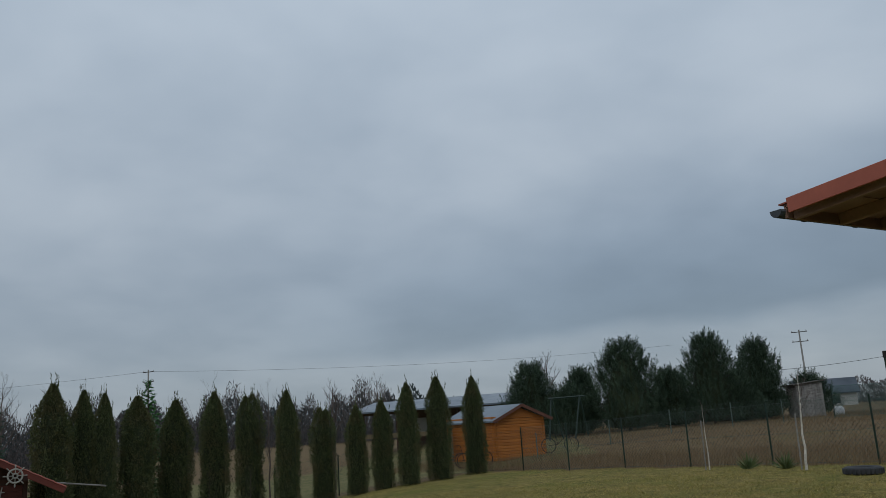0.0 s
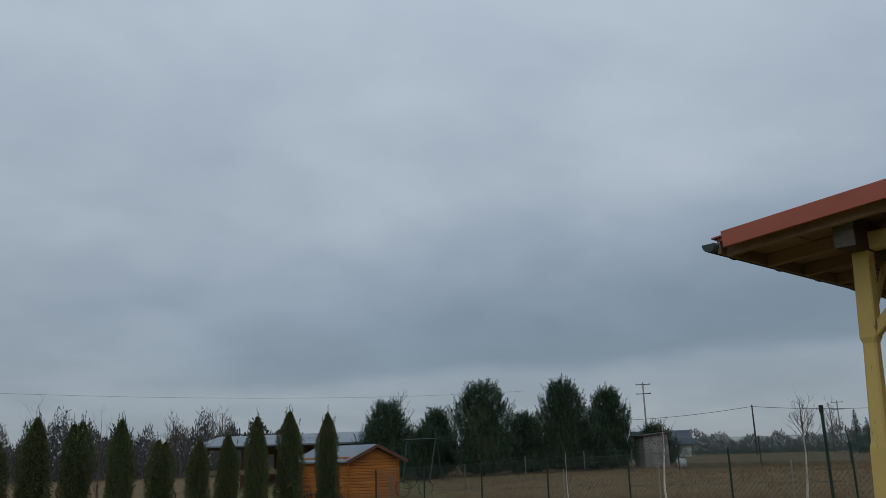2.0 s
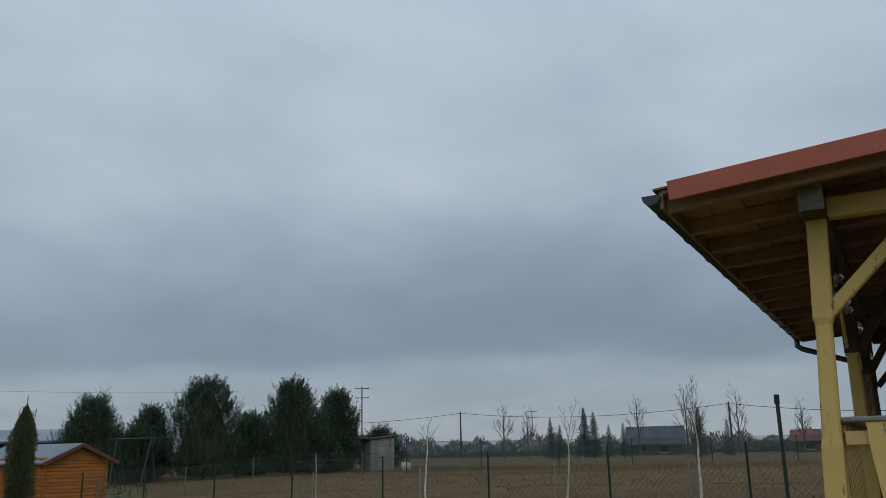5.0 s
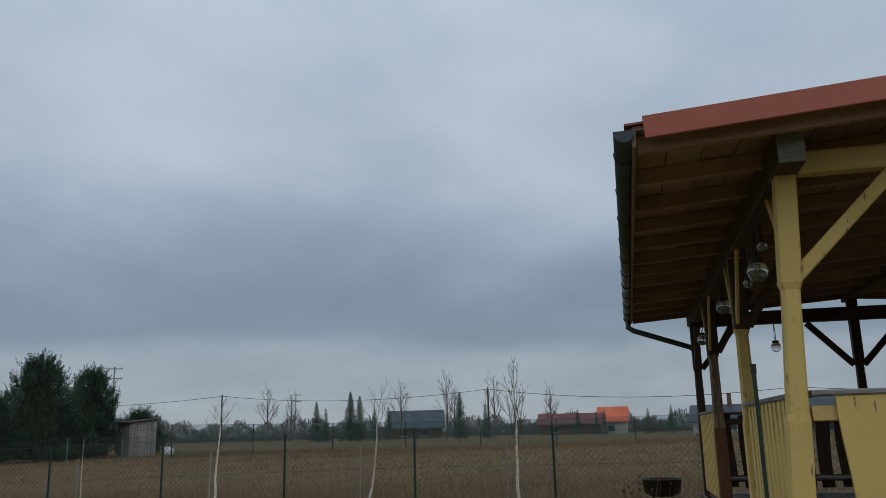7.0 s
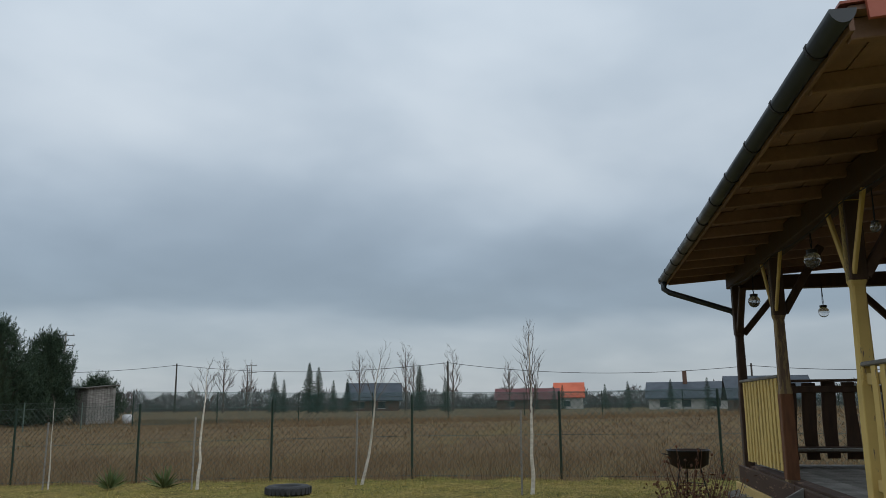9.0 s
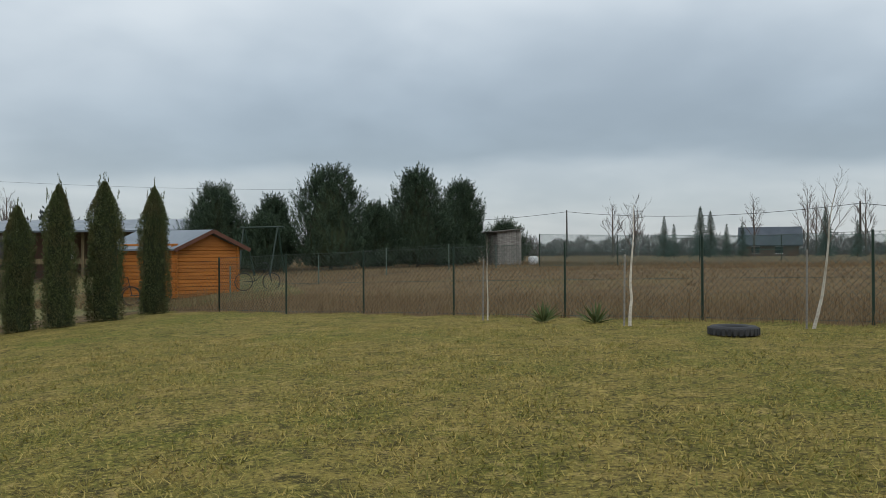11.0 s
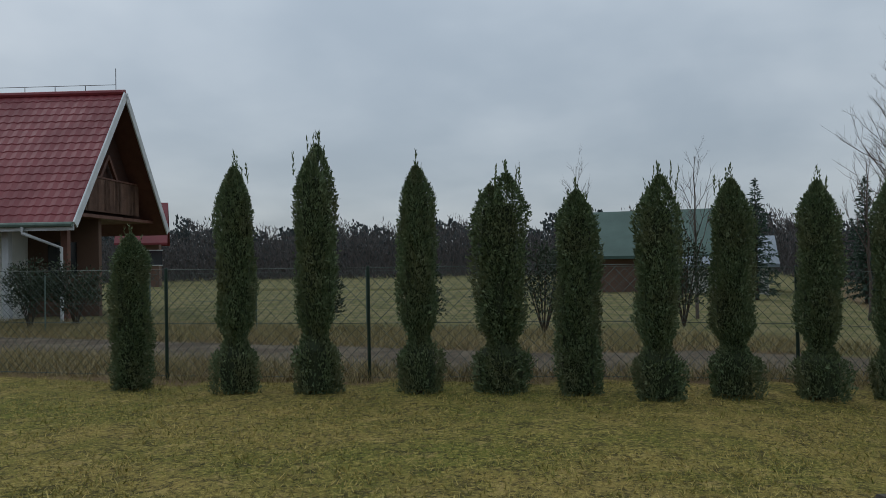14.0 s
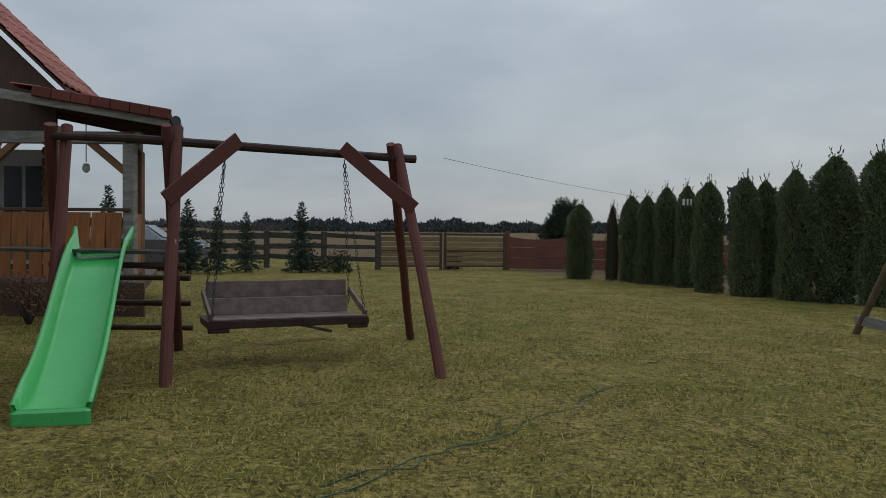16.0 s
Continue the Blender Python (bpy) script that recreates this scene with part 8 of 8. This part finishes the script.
def build_distance():
    gable_house("far_house", (94.5, 109.5), (100.5, 103.5), 8, 0.5, 2.6, 5.2, M_FAR_BROWN, M_FAR_ROOF, "far house with a dark slate roof", 0.6, windows=((1.5, 1.0, 1.2, 1.1), (5, 1.0, 1.2, 1.1)), group="far houses")
    gable_house("far_house", (118, 96), (124.0, 87), 8, 0.4, 2.4, 4.2, M_FAR_BROWN, M_FAR_ROOF_WINE, "far house with a wine-brown roof", 0.5, windows=((2, 1.0, 1.2, 1.0), (6, 1.0, 1.2, 1.0)), group="far houses")
    gable_house("far_house", (125.5, 88.5), (128.0, 84.3), 7, 0.4, 2.8, 5.2, M_FAR_WALL, M_FAR_ROOF_RED, "far house with a bright orange roof", 0.4, windows=((1.5, 1.0, 1.2, 1.0),), group="far houses")
    gable_house("far_house", (106.4, 60.5), (111.2, 49.6), 9, 0.3, 2.2, 4.3, M_FAR_WALL, M_FAR_ROOF, "far white house with a blue-grey roof", 0.5, (5, 4, 5.2), windows=((1.5, 0.9, 1.2, 1.0), (4.5, 0.9, 1.2, 1.0), (8, 0.9, 1.6, 1.2)), group="far houses")
    gable_house("far_house", (78.0, 37.2), (81.0, 31.0), 8, 0.4, 1.95, 3.9, M_FAR_BROWN, M_FAR_ROOF, "brown far house with a dark roof and porch", 0.6, windows=((1.2, 0.8, 1.4, 0.9), (4.2, 0.8, 1.4, 0.9)), group="far houses")
    gable_house("far_house", (52, 128), (60, 125), 8, 0.5, 2.6, 4.6, M_FAR_WALL, M_FAR_ROOF, "far white bungalow with a slate roof", 0.5, windows=((1.5, 0.9, 1.2, 1.0), (5, 0.9, 1.2, 1.0)), group="far houses")
    gable_house("far_house", (-46.2, 6.2), (-46.0, 0.6), 7, -0.6, 1.4, 3.3, M_FAR_BROWN, M_FAR_GREEN, "dark timber cottage with a green roof", 0.5, windows=((1.2, 0.3, 1.0, 0.8),), group="far houses")
    gable_house("far_house", (-42.5, 8.2), (-42.3, 5.0), 4, -0.6, 0.9, 1.9, M_FAR_WALL, M_GREY_ROOF, "low outbuilding with a pale sheet roof", 0.4, windows=((0.6, 0.0, 0.7, 0.6),), group="far houses")
    gable_house("far_house", (-41.0, 30.5), (-44.0, 25.5), 6, -1.0, 1.5, 3.0, M_FAR_WALL, M_FAR_ROOF_RED, "far house with an orange-red roof", 0.5, windows=((1.5, 0.3, 1.0, 1.0),), group="far houses")
    gable_house("far_house", (-47.2, -33.3), (-48.6, -31.5), 4, -0.2, 3.3, 5.6, M_FAR_BROWN, M_HOUSE_ROOF, "red-roofed house behind the white one", 0.6, windows=((1.5, 1.2, 1.0, 1.0),), group="far houses")
    gable_house("far_house", (-6.0, 100), (-1.0, 99), 7, 0.0, 2.2, 3.8, M_FAR_BROWN, M_FAR_ROOF_RED, "small far red-brick farmhouse", 0.4, windows=((1, 0.8, 0.8, 0.8),), group="far houses")
    gable_house("far_house", (-35, 38), (-31, 37), 6, -1.2, 1.0, 2.6, M_FAR_WALL, M_FAR_ROOF, "pale shed glimpsed between the trees", 0.4, windows=((1, -0.3, 0.8, 0.6),), group="far houses")
    # line poles and wires
    def line_pole(x, y, h, label, arms=1):
        z = hz(x, y)
        t = thing("line_pole", (x, y, z), label, "utility pole", "utility poles")
        part("mast", Shape().tube([(x, y, z - 0.5), (x, y, z + h)], [0.16, 0.10], 8), M_CONCRETE if h > 9 else M_OLD_WOOD, t)
        for k in range(arms):
            zz = z + h - 0.3 - k * 1.3
            part("cross_arm", Shape().beam((x - 0.9, y + 0.5, zz), (x + 0.9, y - 0.5, zz), 0.1, 0.1, 0.01), M_OLD_WOOD, t)
            for s in (-0.8, 0.8):
                part("insulator", Shape().lathe((x + s, y - s * 0.55, zz), [(0.05, 0), (0.08, 0.1), (0.04, 0.25)], 8), M_WHITE_TRIM, t)
        return Vector((x, y, z + h - 0.25))

    def wire(a, b, sag, label="thin black overhead wire", r=0.014):
        pts = [a.lerp(b, k / 14) - Vector((0, 0, sag * 4 * (k / 14) * (1 - k / 14))) for k in range(15)]
        single("overhead_wire", Shape().tube(pts, r, 4, False), M_WIRE_BLACK, label, "wire", "overhead wires")
    p2 = line_pole(67.0, 117.8, 7.4, "plain grey line pole beyond the field", 0)
    p4 = line_pole(83.2, 77.8, 6.7, "plain grey line pole beyond the field", 0)
    p5 = line_pole(93.1, 40.8, 5.2, "plain grey line pole beyond the field", 0)
    p6 = line_pole(97, 5, 5.2, "plain grey line pole beyond the field", 0)
    p1 = line_pole(40.5, 150, 7.6, "plain grey line pole beyond the field", 0)
    for a, b in ((p1, p2), (p2, p4), (p4, p5), (p5, p6)):
        wire(a, b, 1.1, r=0.03)
    line_pole(47.4, 112.3, 10.5, "tall line pole with two cross arms", 2)
    line_pole(97.6, 141.0, 9.2, "tall line pole with two cross arms", 2)
    w = line_pole(-40.9, 110.4, 12.6, "tall line pole with cross arms beyond the northern row", 2)
    wire(w, Vector((-150, 150, 12.5)), 1.0, r=0.014)
    wire(w, Vector((40, 150, 13)), 1.0, r=0.014)
    # washing line from the play frame to the rope swing with a hanging bird scarer
    a, b = Vector((0.55, 0.18, 2.15)), Vector((-4.9, -3.3, 2.3))
    wire(a, Vector((-2.6, -13.2, 2.05)), 0.12, "thin pale washing line", 0.0022)
    c = a.lerp(Vector((-2.6, -13.2, 2.05)), 0.72)
    t = thing("peg_basket", (c.x, c.y, c.z - 0.1), "small striped peg basket on the washing line", "basket")
    for k in range(5):
        part("stripe", Shape().box((c.x + (k - 2) * 0.035, c.y + (k - 2) * 0.01, c.z - 0.09), (0.033, 0.09, 0.13), 16, 0.006), (M_WHITE_TRIM, M_SHUTTER)[k % 2], t)
    # trees of the middle distance
    rr = random.Random(12)
    for i, (x, y, h, k) in enumerate(((-14, 95, 7.2, 0), (-9, 96, 7.5, 0), (11, 98, 8.0, 0), (-55, 80, 9, 0), (-46, 84, 10, 0), (-38, 78, 8, 0), (80, 118, 7.5, 0), (88, 100, 8.5, 0), (90, 92, 9.5, 0), (94, 86, 9, 0), (66, 104, 7.5, 0), (100, 80, 7, 0), (96, 96, 7.5, 0))):
        bare_tree("bare_tree", x, y, h, 500 + i, "tall leafless tree in the far distance", M_TWIG, 0.16, 0.55, 0.25, 4, 15, "far leafless trees", twig_mat=M_TWIG)
    for i, (x, y, h) in enumerate(((62.6, 88.3, 5.0), (63.5, 87.6, 4.1), (65.9, 85.7, 6.2), (66.9, 85.1, 5.6), (68.2, 83.8, 4.0), (69.5, 82.6, 4.2), (75.9, 76.3, 5.8), (78.2, 74.0, 4.2), (104, 78, 3.8), (106, 76, 3.4), (102, 55, 4.0), (104, 66, 3.6), (107, 64, 4.0), (88, 44, 3.6), (99, 70, 3.5), (-34, 8, 4.4), (-33, 13.5, 4.6), (-38, 12, 5.0), (-33, -2, 3.2), (-13, -38, 3.4), (-16, -36, 3.2), (-10, -37, 2.9), (-12, -45, 4.0), (-19, -41, 3.6), (-7.5, -40, 3.0))):
        spruce(x, y, h, h * 0.42, 540 + i, "dark spruce by the far houses", "far spruces", dens=1.1)

    # woods along the horizon
    def woods(name, seed, az0, az1, dist, h0, h1, n, mat, label, width=0.5, size=0.0052):
        rng = np.random.default_rng(seed)
        az = np.radians(rng.uniform(az0, az1, n))
        d = rng.uniform(dist * 0.92, dist * 1.15, n)
        prof = 0.5 + 0.5 * np.sin(az * 23 + seed) * np.sin(az * 61 + 2) * 0.8 + 0.25 * np.sin(az * 211)
        top = h0 + (h1 - h0) * np.clip(prof, 0, 1)
        x, y = d * np.sin(az), d * np.cos(az)
        z = H(x, y) + rng.random(n) ** 1.5 * top
        pos = np.column_stack([x, y, z])
        way = rng.normal(0, 0.45, (n, 3)) + [0, 0, 1.1]
        ob = new(name, tri_mesh(name, sprays(rng, pos, way, size * dist, size * dist * width), mat, 4))
        tagged(ob, label, "woods", kind="stuff")
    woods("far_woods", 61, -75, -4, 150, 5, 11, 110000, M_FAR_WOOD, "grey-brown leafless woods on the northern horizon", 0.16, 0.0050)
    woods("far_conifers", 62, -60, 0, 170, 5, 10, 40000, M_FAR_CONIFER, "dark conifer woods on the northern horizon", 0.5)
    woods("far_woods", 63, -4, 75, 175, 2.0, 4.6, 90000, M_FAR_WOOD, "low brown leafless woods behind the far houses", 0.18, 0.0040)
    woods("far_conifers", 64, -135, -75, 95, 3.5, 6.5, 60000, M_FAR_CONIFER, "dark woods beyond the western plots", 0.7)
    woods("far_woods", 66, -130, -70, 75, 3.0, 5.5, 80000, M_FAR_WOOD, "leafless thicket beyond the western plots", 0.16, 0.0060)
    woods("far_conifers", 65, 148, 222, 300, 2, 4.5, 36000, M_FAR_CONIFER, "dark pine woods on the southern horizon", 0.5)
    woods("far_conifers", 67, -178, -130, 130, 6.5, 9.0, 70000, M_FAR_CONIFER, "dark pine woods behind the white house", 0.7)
    # close the horizon outside the view too
    woods("far_woods", 68, 75, 150, 260, 1.2, 2.6, 26000, M_FAR_WOOD, "low brown woods on the eastern horizon", 0.4)


build_distance()
